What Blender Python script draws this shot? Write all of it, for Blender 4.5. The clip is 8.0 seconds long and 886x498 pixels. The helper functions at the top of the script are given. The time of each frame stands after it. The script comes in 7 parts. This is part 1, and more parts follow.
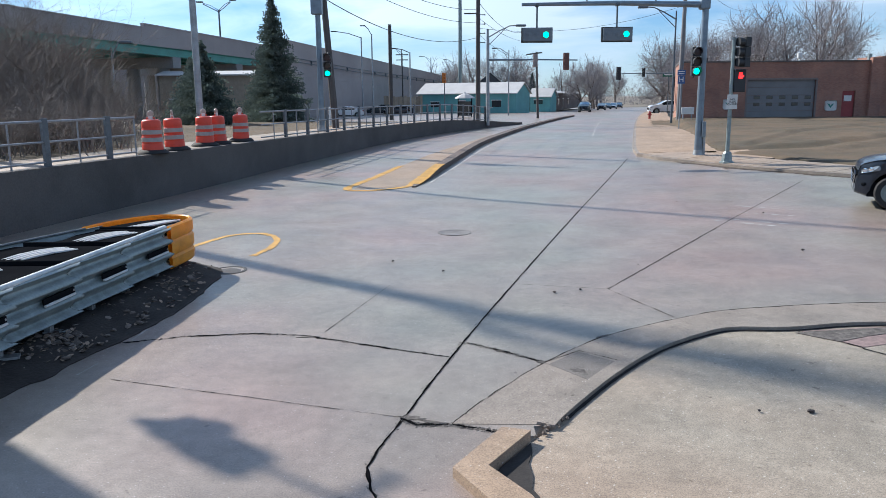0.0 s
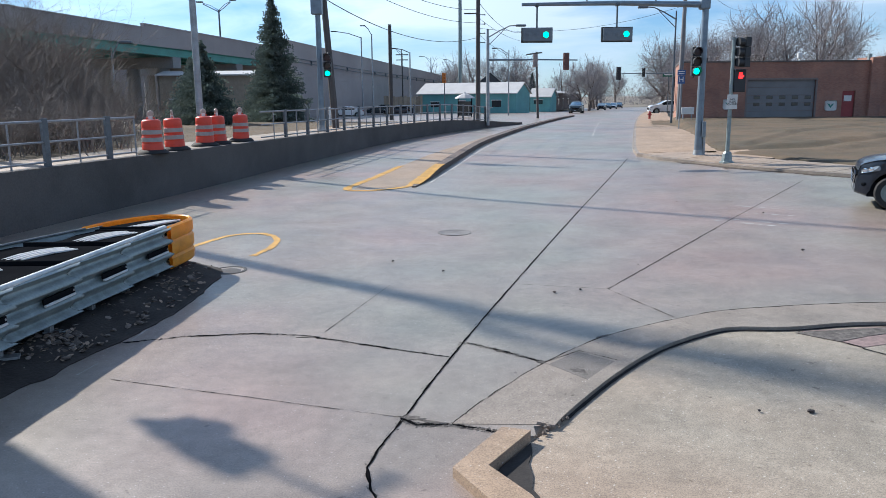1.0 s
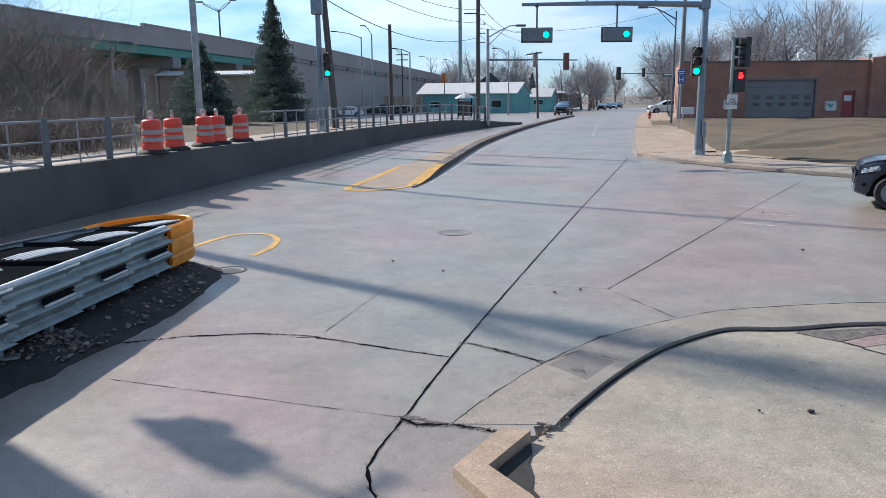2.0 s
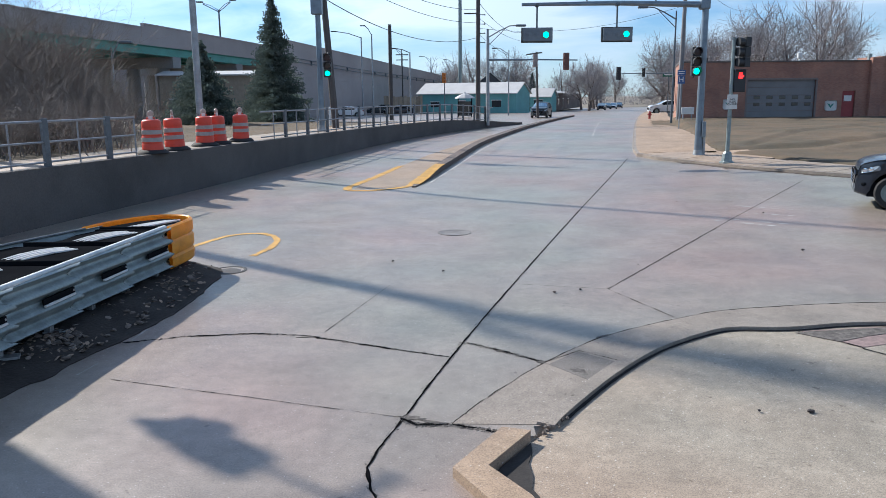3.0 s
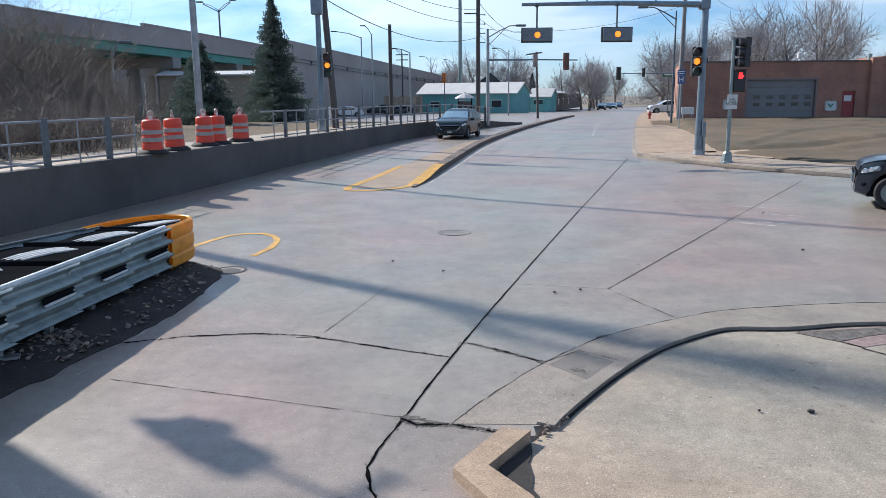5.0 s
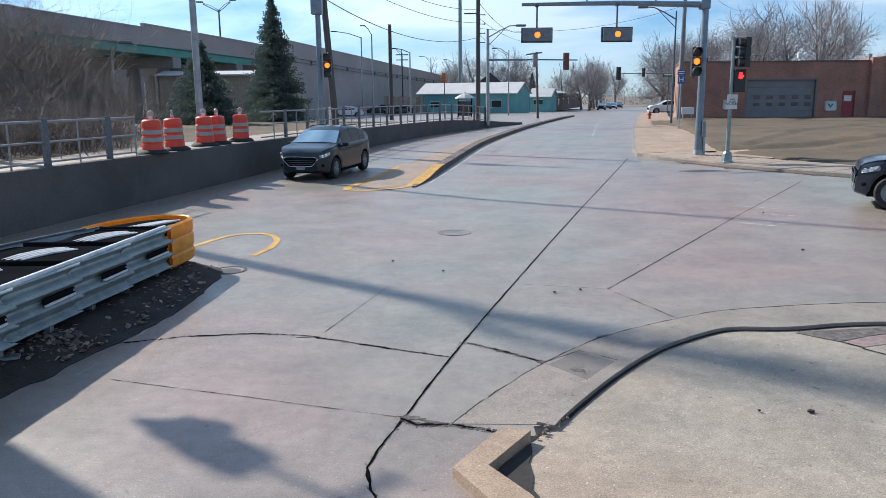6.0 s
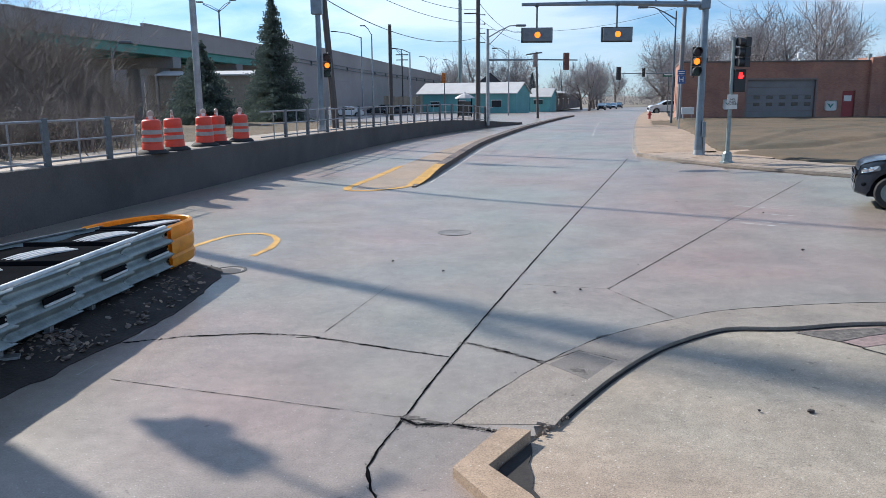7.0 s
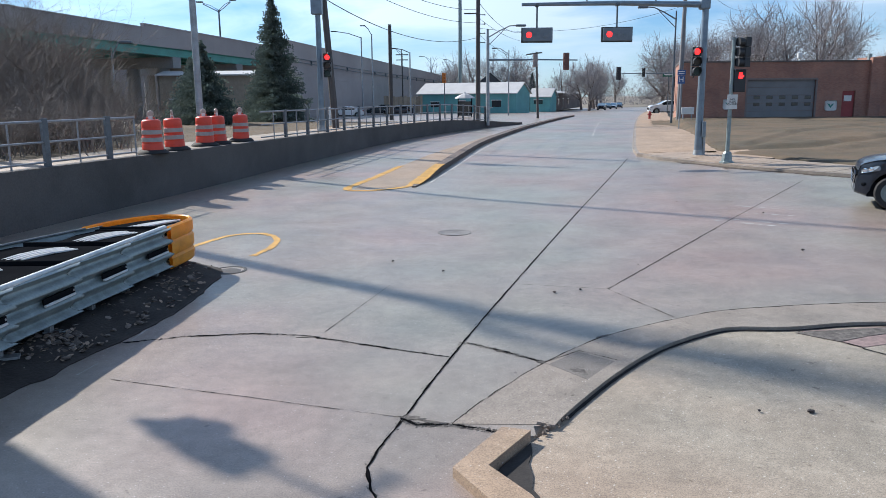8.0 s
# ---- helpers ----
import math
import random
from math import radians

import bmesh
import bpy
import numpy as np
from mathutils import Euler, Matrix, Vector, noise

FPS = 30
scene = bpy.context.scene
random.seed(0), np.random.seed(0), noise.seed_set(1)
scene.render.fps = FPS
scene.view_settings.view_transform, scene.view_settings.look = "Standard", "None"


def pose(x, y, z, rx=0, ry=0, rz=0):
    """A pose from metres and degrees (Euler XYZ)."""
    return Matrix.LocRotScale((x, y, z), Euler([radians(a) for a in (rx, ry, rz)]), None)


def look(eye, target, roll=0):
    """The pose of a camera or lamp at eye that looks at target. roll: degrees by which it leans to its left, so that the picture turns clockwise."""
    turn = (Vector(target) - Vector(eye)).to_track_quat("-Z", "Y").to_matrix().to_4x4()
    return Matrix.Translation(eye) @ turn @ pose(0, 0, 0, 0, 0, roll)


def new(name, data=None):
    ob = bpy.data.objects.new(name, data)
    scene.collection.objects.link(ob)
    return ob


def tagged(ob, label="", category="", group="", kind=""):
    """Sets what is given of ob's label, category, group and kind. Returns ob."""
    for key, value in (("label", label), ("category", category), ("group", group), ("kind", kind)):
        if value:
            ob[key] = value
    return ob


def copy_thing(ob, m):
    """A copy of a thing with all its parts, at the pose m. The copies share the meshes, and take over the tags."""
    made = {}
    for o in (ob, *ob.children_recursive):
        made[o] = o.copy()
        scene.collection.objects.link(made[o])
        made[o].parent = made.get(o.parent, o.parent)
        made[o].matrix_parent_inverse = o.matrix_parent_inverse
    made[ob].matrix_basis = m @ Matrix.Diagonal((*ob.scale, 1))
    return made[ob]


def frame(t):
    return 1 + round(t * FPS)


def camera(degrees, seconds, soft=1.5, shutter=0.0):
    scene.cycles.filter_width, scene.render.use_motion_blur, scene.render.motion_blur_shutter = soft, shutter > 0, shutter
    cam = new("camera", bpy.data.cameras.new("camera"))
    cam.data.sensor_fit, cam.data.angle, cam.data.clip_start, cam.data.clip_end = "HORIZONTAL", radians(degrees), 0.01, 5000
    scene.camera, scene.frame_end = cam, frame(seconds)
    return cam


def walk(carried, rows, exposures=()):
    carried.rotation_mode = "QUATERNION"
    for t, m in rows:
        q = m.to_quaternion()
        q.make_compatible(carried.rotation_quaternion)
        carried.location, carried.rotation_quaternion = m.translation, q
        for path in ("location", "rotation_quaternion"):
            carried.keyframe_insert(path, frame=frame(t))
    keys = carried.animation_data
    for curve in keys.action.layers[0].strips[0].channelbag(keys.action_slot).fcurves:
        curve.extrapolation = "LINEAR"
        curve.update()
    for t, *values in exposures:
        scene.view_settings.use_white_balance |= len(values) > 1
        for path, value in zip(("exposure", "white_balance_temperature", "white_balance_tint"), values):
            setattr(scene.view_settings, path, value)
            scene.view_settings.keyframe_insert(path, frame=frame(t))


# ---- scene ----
cam = camera(60.291, 8.0, 0.45)
walk(cam, [(0.0, look((0, 0, 2.9), (0, 1350, 2.9 - 268.4), -0.5)), (8.0, look((0, 0, 2.9), (0, 1350, 2.9 - 268.4), -0.5))], [(0.0, 0.74, 6180, 9), (8.0, 0.74, 6180, 9)])

# ---- light ----
SUN_AZ = Vector((-0.785, 0.62, 0)).normalized()
SUN_EL = radians(36)
sun_dir = SUN_AZ * math.cos(SUN_EL) + Vector((0, 0, math.sin(SUN_EL)))
sun = new("sun", bpy.data.lights.new("sun", "SUN"))
sun.data.energy, sun.data.angle, sun.data.color = 4.3, radians(0.85), (1.0, 0.93, 0.83)
sun.matrix_world = sun_dir.to_track_quat("Z", "Y").to_matrix().to_4x4()


def make_world():
    world = bpy.data.worlds.new("sky")
    scene.world = world
    world.use_nodes = True
    nt = world.node_tree
    nt.nodes.clear()
    out = nt.nodes.new("ShaderNodeOutputWorld")
    bg = nt.nodes.new("ShaderNodeBackground")
    sky = nt.nodes.new("ShaderNodeTexSky")
    sky.sky_type, sky.sun_disc = "NISHITA", False
    sky.sun_elevation, sky.sun_rotation = SUN_EL, math.atan2(SUN_AZ.x, SUN_AZ.y)
    sky.air_density, sky.dust_density, sky.ozone_density = 1.0, 0.3, 4.0
    # thin high cloud, brighter towards the sun
    tc = nt.nodes.new("ShaderNodeTexCoord")
    div = nt.nodes.new("ShaderNodeMapping")
    div.inputs["Scale"].default_value = (2.0, 2.0, 9.0)
    nt.links.new(tc.outputs["Generated"], div.inputs[0])
    nz = nt.nodes.new("ShaderNodeTexNoise")
    nz.inputs["Scale"].default_value, nz.inputs["Detail"].default_value = 1.6, 7
    nz.inputs["Roughness"].default_value, nz.inputs["Distortion"].default_value = 0.55, 0.4
    nt.links.new(div.outputs[0], nz.inputs["Vector"])
    ramp = nt.nodes.new("ShaderNodeValToRGB")
    ramp.color_ramp.elements[0].position, ramp.color_ramp.elements[0].color = 0.36, (0, 0, 0, 1)
    ramp.color_ramp.elements[1].position, ramp.color_ramp.elements[1].color = 0.62, (1, 1, 1, 1)
    nt.links.new(nz.outputs["Fac"], ramp.inputs[0])
    mix = nt.nodes.new("ShaderNodeMix")
    mix.data_type = "RGBA"
    # cloud lit more strongly towards the sun
    toward = nt.nodes.new("ShaderNodeVectorMath")
    toward.operation = "DOT_PRODUCT"
    toward.inputs[1].default_value = sun_dir
    nt.links.new(tc.outputs["Generated"], toward.inputs[0])
    glow = nt.nodes.new("ShaderNodeMapRange")
    glow.interpolation_type = "SMOOTHSTEP"
    glow.inputs["From Min"].default_value, glow.inputs["From Max"].default_value = 0.35, 1.0
    glow.inputs["To Min"].default_value, glow.inputs["To Max"].default_value = 0.88, 1.7
    nt.links.new(toward.outputs["Value"], glow.inputs["Value"])
    cloud = nt.nodes.new("ShaderNodeMix")
    cloud.data_type, cloud.blend_type = "RGBA", "MULTIPLY"
    cloud.inputs["Factor"].default_value = 1.0
    cloud.inputs["A"].default_value = (7.1, 8.7, 10.3, 1)
    nt.links.new(glow.outputs[0], cloud.inputs["B"])
    nt.links.new(cloud.outputs["Result"], mix.inputs["B"])
    # cloud thins out overhead
    sep = nt.nodes.new("ShaderNodeSeparateXYZ")
    nt.links.new(tc.outputs["Generated"], sep.inputs[0])
    thin = nt.nodes.new("ShaderNodeMapRange")
    thin.inputs["From Min"].default_value, thin.inputs["From Max"].default_value = 0.15, 0.6
    thin.inputs["To Min"].default_value, thin.inputs["To Max"].default_value = 1.0, 0.5
    nt.links.new(sep.outputs[2], thin.inputs["Value"])
    cover = nt.nodes.new("ShaderNodeMath")
    cover.operation = "MULTIPLY"
    nt.links.new(ramp.outputs[0], cover.inputs[0])
    nt.links.new(thin.outputs[0], cover.inputs[1])
    nt.links.new(cover.outputs[0], mix.inputs["Factor"])
    tint = nt.nodes.new("ShaderNodeMix")
    tint.data_type, tint.blend_type = "RGBA", "MULTIPLY"
    tint.inputs["Factor"].default_value = 1.0
    tint.inputs["B"].default_value = (0.74, 0.96, 1.22, 1)
    nt.links.new(sky.outputs[0], tint.inputs["A"])
    nt.links.new(tint.outputs["Result"], mix.inputs["A"])
    nt.links.new(mix.outputs["Result"], bg.inputs["Color"])
    bg.inputs["Strength"].default_value = 0.066
    nt.links.new(bg.outputs[0], out.inputs[0])


make_world()

# ---- materials ----
MATS = {}


def mat(name, color, rough=0.7, metal=0.0, var=0.25, scale=3.0, fine=60.0, bump=0.15, dark=None, emit=None, power=0.0, trans=0.0, island=0.0, spec=0.5, coat=0.0, stretch=None, spots=0.0):
    """A surface with variation at a large and a fine scale, and fine relief."""
    if name in MATS:
        return MATS[name]
    m = bpy.data.materials.new(name)
    MATS[name] = m
    m.use_nodes = True
    nt = m.node_tree
    b = nt.nodes["Principled BSDF"]
    b.inputs["Roughness"].default_value, b.inputs["Metallic"].default_value = rough, metal
    b.inputs["Specular IOR Level"].default_value = spec
    b.inputs["Coat Weight"].default_value = coat
    b.inputs["Coat Roughness"].default_value = 0.05
    b.inputs["Transmission Weight"].default_value = trans
    if emit:
        b.inputs["Emission Color"].default_value = (*emit, 1)
        b.inputs["Emission Strength"].default_value = power
    if var <= 0:
        b.inputs["Base Color"].default_value = (*color, 1)
        return m
    tc = nt.nodes.new("ShaderNodeTexCoord")
    mp = nt.nodes.new("ShaderNodeMapping")
    if stretch:
        mp.inputs["Scale"].default_value = stretch
    nt.links.new(tc.outputs["Object"], mp.inputs[0])
    big = nt.nodes.new("ShaderNodeTexNoise")
    big.inputs["Scale"].default_value, big.inputs["Detail"].default_value = scale, 5
    big.inputs["Roughness"].default_value = 0.6
    fin = nt.nodes.new("ShaderNodeTexNoise")
    fin.inputs["Scale"].default_value, fin.inputs["Detail"].default_value = fine, 3
    for n in (big, fin):
        nt.links.new(mp.outputs[0], n.inputs["Vector"])
    ramp = nt.nodes.new("ShaderNodeValToRGB")
    lo = dark or tuple(c * (1 - var) for c in color)
    hi = tuple(min(1, c * (1 + var * 0.6)) for c in color)
    ramp.color_ramp.elements[0].position, ramp.color_ramp.elements[0].color = 0.32, (*lo, 1)
    ramp.color_ramp.elements[1].position, ramp.color_ramp.elements[1].color = 0.68, (*hi, 1)
    nt.links.new(big.outputs["Fac"], ramp.inputs[0])
    mul = nt.nodes.new("ShaderNodeMix")
    mul.data_type, mul.blend_type = "RGBA", "MULTIPLY"
    mul.inputs["Factor"].default_value = 1.0
    fr = nt.nodes.new("ShaderNodeValToRGB")
    fr.color_ramp.elements[0].position, fr.color_ramp.elements[0].color = 0.3, (1 - var * 0.7,) * 3 + (1,)
    fr.color_ramp.elements[1].position, fr.color_ramp.elements[1].color = 0.7, (1, 1, 1, 1)
    nt.links.new(fin.outputs["Fac"], fr.inputs[0])
    nt.links.new(ramp.outputs[0], mul.inputs["A"])
    nt.links.new(fr.outputs[0], mul.inputs["B"])
    last = mul.outputs["Result"]
    if spots:
        vo = nt.nodes.new("ShaderNodeTexNoise")
        vo.inputs["Scale"].default_value, vo.inputs["Detail"].default_value = 0.9, 4
        nt.links.new(mp.outputs[0], vo.inputs["Vector"])
        sr = nt.nodes.new("ShaderNodeValToRGB")
        sr.color_ramp.elements[0].position, sr.color_ramp.elements[0].color = 0.56, (0, 0, 0, 1)
        sr.color_ramp.elements[1].position, sr.color_ramp.elements[1].color = 0.75, (spots, spots, spots, 1)
        nt.links.new(vo.outputs["Fac"], sr.inputs[0])
        st = nt.nodes.new("ShaderNodeMix")
        st.data_type = "RGBA"
        st.inputs["B"].default_value = (*(c * 0.55 for c in color), 1)
        nt.links.new(sr.outputs[0], st.inputs["Factor"])
        nt.links.new(last, st.inputs["A"])
        last = st.outputs["Result"]
    if island:
        gi = nt.nodes.new("ShaderNodeNewGeometry")
        oi = nt.nodes.new("ShaderNodeObjectInfo")
        ad = nt.nodes.new("ShaderNodeMath")
        ad.operation = "ADD"
        nt.links.new(gi.outputs["Random Per Island"], ad.inputs[0])
        nt.links.new(oi.outputs["Random"], ad.inputs[1])
        fr2 = nt.nodes.new("ShaderNodeMath")
        fr2.operation = "FRACT"
        nt.links.new(ad.outputs[0], fr2.inputs[0])
        mr = nt.nodes.new("ShaderNodeMapRange")
        mr.inputs["To Min"].default_value, mr.inputs["To Max"].default_value = 1 - island, 1 + island
        nt.links.new(fr2.outputs[0], mr.inputs["Value"])
        hs = nt.nodes.new("ShaderNodeHueSaturation")
        nt.links.new(mr.outputs[0], hs.inputs["Value"])
        nt.links.new(last, hs.inputs["Color"])
        last = hs.outputs["Color"]
    nt.links.new(last, b.inputs["Base Color"])
    if bump:
        bp = nt.nodes.new("ShaderNodeBump")
        bp.inputs["Strength"].default_value, bp.inputs["Distance"].default_value = bump, 0.02
        nt.links.new(fin.outputs["Fac"], bp.inputs["Height"])
        nt.links.new(bp.outputs[0], b.inputs["Normal"])
    return m


def concrete(name, warm, cool, rough):
    """Worn concrete: drifting warm and cool tones, blotches, aggregate specks and pale flecks."""
    m = bpy.data.materials.new(name)
    MATS[name] = m
    m.use_nodes = True
    nt = m.node_tree
    b = nt.nodes["Principled BSDF"]
    b.inputs["Specular IOR Level"].default_value = 0.5
    tc = nt.nodes.new("ShaderNodeTexCoord")

    def tex(scale, detail, rough_=0.6, off=0.0):
        mp = nt.nodes.new("ShaderNodeMapping")
        mp.inputs["Location"].default_value = (off, off * 0.7, 0)
        nt.links.new(tc.outputs["Object"], mp.inputs[0])
        n = nt.nodes.new("ShaderNodeTexNoise")
        n.inputs["Scale"].default_value, n.inputs["Detail"].default_value, n.inputs["Roughness"].default_value = scale, detail, rough_
        nt.links.new(mp.outputs[0], n.inputs["Vector"])
        return n.outputs["Fac"]

    def ramp(fac, p0, c0, p1, c1):
        r = nt.nodes.new("ShaderNodeValToRGB")
        r.color_ramp.elements[0].position, r.color_ramp.elements[0].color = p0, (*c0, 1)
        r.color_ramp.elements[1].position, r.color_ramp.elements[1].color = p1, (*c1, 1)
        nt.links.new(fac, r.inputs[0])
        return r.outputs[0]

    def blend(kind, a, c, fac=1.0):
        x = nt.nodes.new("ShaderNodeMix")
        x.data_type, x.blend_type = "RGBA", kind
        x.inputs["Factor"].default_value = fac
        nt.links.new(a, x.inputs["A"])
        nt.links.new(c, x.inputs["B"])
        return x.outputs["Result"]

    col = ramp(tex(0.16, 3, 0.5, 3.0), 0.38, cool, 0.62, warm)
    col = blend("MULTIPLY", col, ramp(tex(0.9, 6, 0.65), 0.3, (0.74, 0.74, 0.74), 0.68, (1.10, 1.10, 1.10)))
    col = blend("MULTIPLY", col, ramp(tex(6.0, 5, 0.7, 1.3), 0.35, (0.84, 0.84, 0.84), 0.62, (1.06, 1.06, 1.06)))
    fine = tex(75.0, 3, 0.7)
    col = blend("MULTIPLY", col, ramp(fine, 0.36, (0.62, 0.62, 0.63), 0.58, (1.07, 1.07, 1.07)))
    col = blend("SCREEN", col, ramp(tex(42.0, 2, 0.5, 5.0), 0.66, (0, 0, 0), 0.74, (0.30, 0.30, 0.29)))
    col = blend("MULTIPLY", col, ramp(tex(11.0, 2, 0.5, 9.0), 0.69, (1, 1, 1), 0.76, (0.5, 0.47, 0.45)))
    nt.links.new(col, b.inputs["Base Color"])
    rg = nt.nodes.new("ShaderNodeMapRange")
    rg.inputs["To Min"].default_value, rg.inputs["To Max"].default_value = rough - 0.12, rough + 0.14
    nt.links.new(tex(0.5, 4, 0.6, 7.0), rg.inputs["Value"])
    nt.links.new(rg.outputs[0], b.inputs["Roughness"])
    bp_ = nt.nodes.new("ShaderNodeBump")
    bp_.inputs["Strength"].default_value, bp_.inputs["Distance"].default_value = 0.18, 0.01
    nt.links.new(fine, bp_.inputs["Height"])
    nt.links.new(bp_.outputs[0], b.inputs["Normal"])
    return m


CONCRETE = concrete("road concrete", (0.300, 0.222, 0.190), (0.250, 0.240, 0.200), 0.38)
GUTTER = concrete("gutter concrete", (0.31, 0.25, 0.20), (0.27, 0.235, 0.20), 0.62)
WALK = concrete("pavement concrete", (0.39, 0.285, 0.205), (0.315, 0.275, 0.22), 0.62)
TAN_WALK = concrete("tan pavement concrete", (0.39, 0.275, 0.185), (0.345, 0.255, 0.185), 0.75)
HAIRLINE = mat("hairline crack", (0.07, 0.062, 0.058), 0.95, spec=0.0, var=0.4, scale=20)
TAR = mat("crack tar", (0.008, 0.008, 0.009), 0.95, spec=0.0, var=0.3, scale=8)
# weathered concrete, its colour lowered further for the shade on the road face
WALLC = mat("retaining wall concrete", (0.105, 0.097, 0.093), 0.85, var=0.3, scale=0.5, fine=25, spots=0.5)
BRIDGE = mat("bridge concrete", (0.36, 0.325, 0.315), 0.85, var=0.15, scale=0.15, fine=8)
PIERC = mat("pier concrete", (0.30, 0.29, 0.28), 0.85, var=0.2, scale=0.3, fine=8)
GREEN_STEEL = mat("green girder paint", (0.07, 0.30, 0.25), 0.5, var=0.2, scale=0.5, fine=10)
GALV = mat("galvanised steel", (0.27, 0.32, 0.32), 0.45, 0.5, var=0.25, scale=4, fine=30, bump=0.05)
GALV_DULL = mat("weathered galvanised steel", (0.36, 0.38, 0.40), 0.5, 0.6, var=0.25, scale=3, fine=30, bump=0.05)
RAIL_GREY = mat("grey rail steel", (0.30, 0.31, 0.33), 0.5, 0.5, var=0.2, scale=5, fine=40)
POST_GREY = mat("dark rail post steel", (0.13, 0.15, 0.17), 0.5, 0.4, var=0.25, scale=5, fine=40)
YELLOW = mat("yellow paint", (0.95, 0.37, 0.018), 0.4, var=0.2, scale=5, fine=40)
ROAD_YELLOW = mat("worn yellow road paint", (0.55, 0.30, 0.055), 0.7, var=0.35, scale=3, fine=25)
ROAD_WHITE = mat("worn white road paint", (0.52, 0.50, 0.48), 0.7, var=0.3, scale=3, fine=25)
DIRT = mat("dirt", (0.034, 0.027, 0.023), 0.95, var=0.4, scale=2.5, fine=30, bump=0.6)
GRASS = mat("dry winter grass", (0.118, 0.080, 0.048), 0.95, var=0.4, scale=0.35, fine=14, bump=0.5, dark=(0.075, 0.062, 0.038), spots=0.5)
EARTH = mat("far ground", (0.20, 0.17, 0.13), 0.95, var=0.3, scale=0.08, fine=3, bump=0)
BRICK = mat("red brick", (0.285, 0.14, 0.105), 0.85, var=0.25, scale=0.5, fine=20, island=0.15)
MORTAR = mat("mortar", (0.30, 0.19, 0.15), 0.9, var=0.15)
ROOFM = mat("pale metal roof", (0.50, 0.49, 0.48), 0.5, var=0.12, scale=0.5, fine=10, bump=0)
TEAL = mat("teal siding", (0.13, 0.36, 0.37), 0.7, var=0.15, scale=0.5, fine=10)
DOORG = mat("grey door paint", (0.19, 0.185, 0.19), 0.55, var=0.12, scale=1, fine=20)
BLACK = mat("black plastic", (0.012, 0.013, 0.015), 0.7, var=0.2, bump=0, spec=0.0)
SIGNAL_BLACK = mat("signal housing paint", (0.022, 0.024, 0.028), 0.5, var=0.2, bump=0)
WOODP = mat("weathered pole wood", (0.105, 0.095, 0.092), 0.85, var=0.35, scale=2, fine=25, stretch=(6, 6, 0.4))
ORANGE = mat("orange barrel plastic", (0.66, 0.062, 0.03), 0.45, var=0.12, scale=4, fine=30, bump=0.03)
BAND = mat("reflective white band", (0.36, 0.335, 0.32), 0.35, var=0.15, scale=8)
RUBBER = mat("black rubber", (0.02, 0.02, 0.021), 0.8, var=0.3)
AMBER = mat("pale warning lens", (0.42, 0.34, 0.29), 0.3, var=0.1)
WHITE = mat("white paint", (0.66, 0.66, 0.65), 0.55, var=0.1)
SIGNW = mat("white sign face", (0.62, 0.62, 0.60), 0.45, var=0.08)
BLUE = mat("blue sign face", (0.03, 0.085, 0.24), 0.4, var=0.1)
REDP = mat("red door paint", (0.30, 0.045, 0.045), 0.55, var=0.15)
BARK = mat("grey bark", (0.19, 0.155, 0.14), 0.9, var=0.35, scale=3, fine=25, bump=0.4)
TWIG = mat("bare twigs", (0.31, 0.285, 0.285), 0.9, var=0.25, scale=2, fine=20, bump=0)
NEEDLE = mat("spruce needles", (0.17, 0.20, 0.18), 1.0, spec=0.05, var=0.35, scale=1.2, fine=12, island=0.35, bump=0)


def let_through(m, share, color):
    """Thin leaves that pass on part of the light from behind."""
    nt = m.node_tree
    out = nt.nodes["Material Output"]
    tr = nt.nodes.new("ShaderNodeBsdfTranslucent")
    tr.inputs["Color"].default_value = (*color, 1)
    mx = nt.nodes.new("ShaderNodeMixShader")
    mx.inputs[0].default_value = share
    nt.links.new(nt.nodes["Principled BSDF"].outputs[0], mx.inputs[1])
    nt.links.new(tr.outputs[0], mx.inputs[2])
    nt.links.new(mx.outputs[0], out.inputs["Surface"])


let_through(YELLOW, 0.22, (0.95, 0.42, 0.03))
let_through(NEEDLE, 0.4, (0.12, 0.16, 0.13))
BRUSH = mat("dark brush twigs", (0.20, 0.17, 0.15), 0.9, var=0.3, scale=1, bump=0)
CABLE = mat("black cable", (0.02, 0.02, 0.022), 0.6, var=0.1, bump=0)
GLASS = mat("dark car glass", (0.008, 0.010, 0.012), 0.08, var=0, spec=0.15)
SCREEN = mat("windscreen glass", (0.36, 0.50, 0.53), 0.08, 0.8, var=0, spec=1.0, coat=1.0)
PANE = mat("window pane", (0.03, 0.035, 0.04), 0.08, var=0, spec=0.8)
CHROME = mat("chrome", (0.75, 0.76, 0.78), 0.12, 1.0, var=0)
LAMPG = mat("headlight glass", (0.22, 0.24, 0.26), 0.08, var=0, spec=0.8, coat=0.6)
TAILR = mat("tail lamp red", (0.30, 0.01, 0.012), 0.15, var=0)
FENCE = mat("beige boards", (0.36, 0.29, 0.215), 0.85, var=0.2, scale=1.5, fine=20, island=0.25)
STONE = mat("rubble", (0.17, 0.14, 0.12), 0.9, var=0.35, scale=6, fine=50, island=0.5)


def lens_mat(name, color, power):
    return mat(name, color, 0.25, var=0, emit=color, power=power)


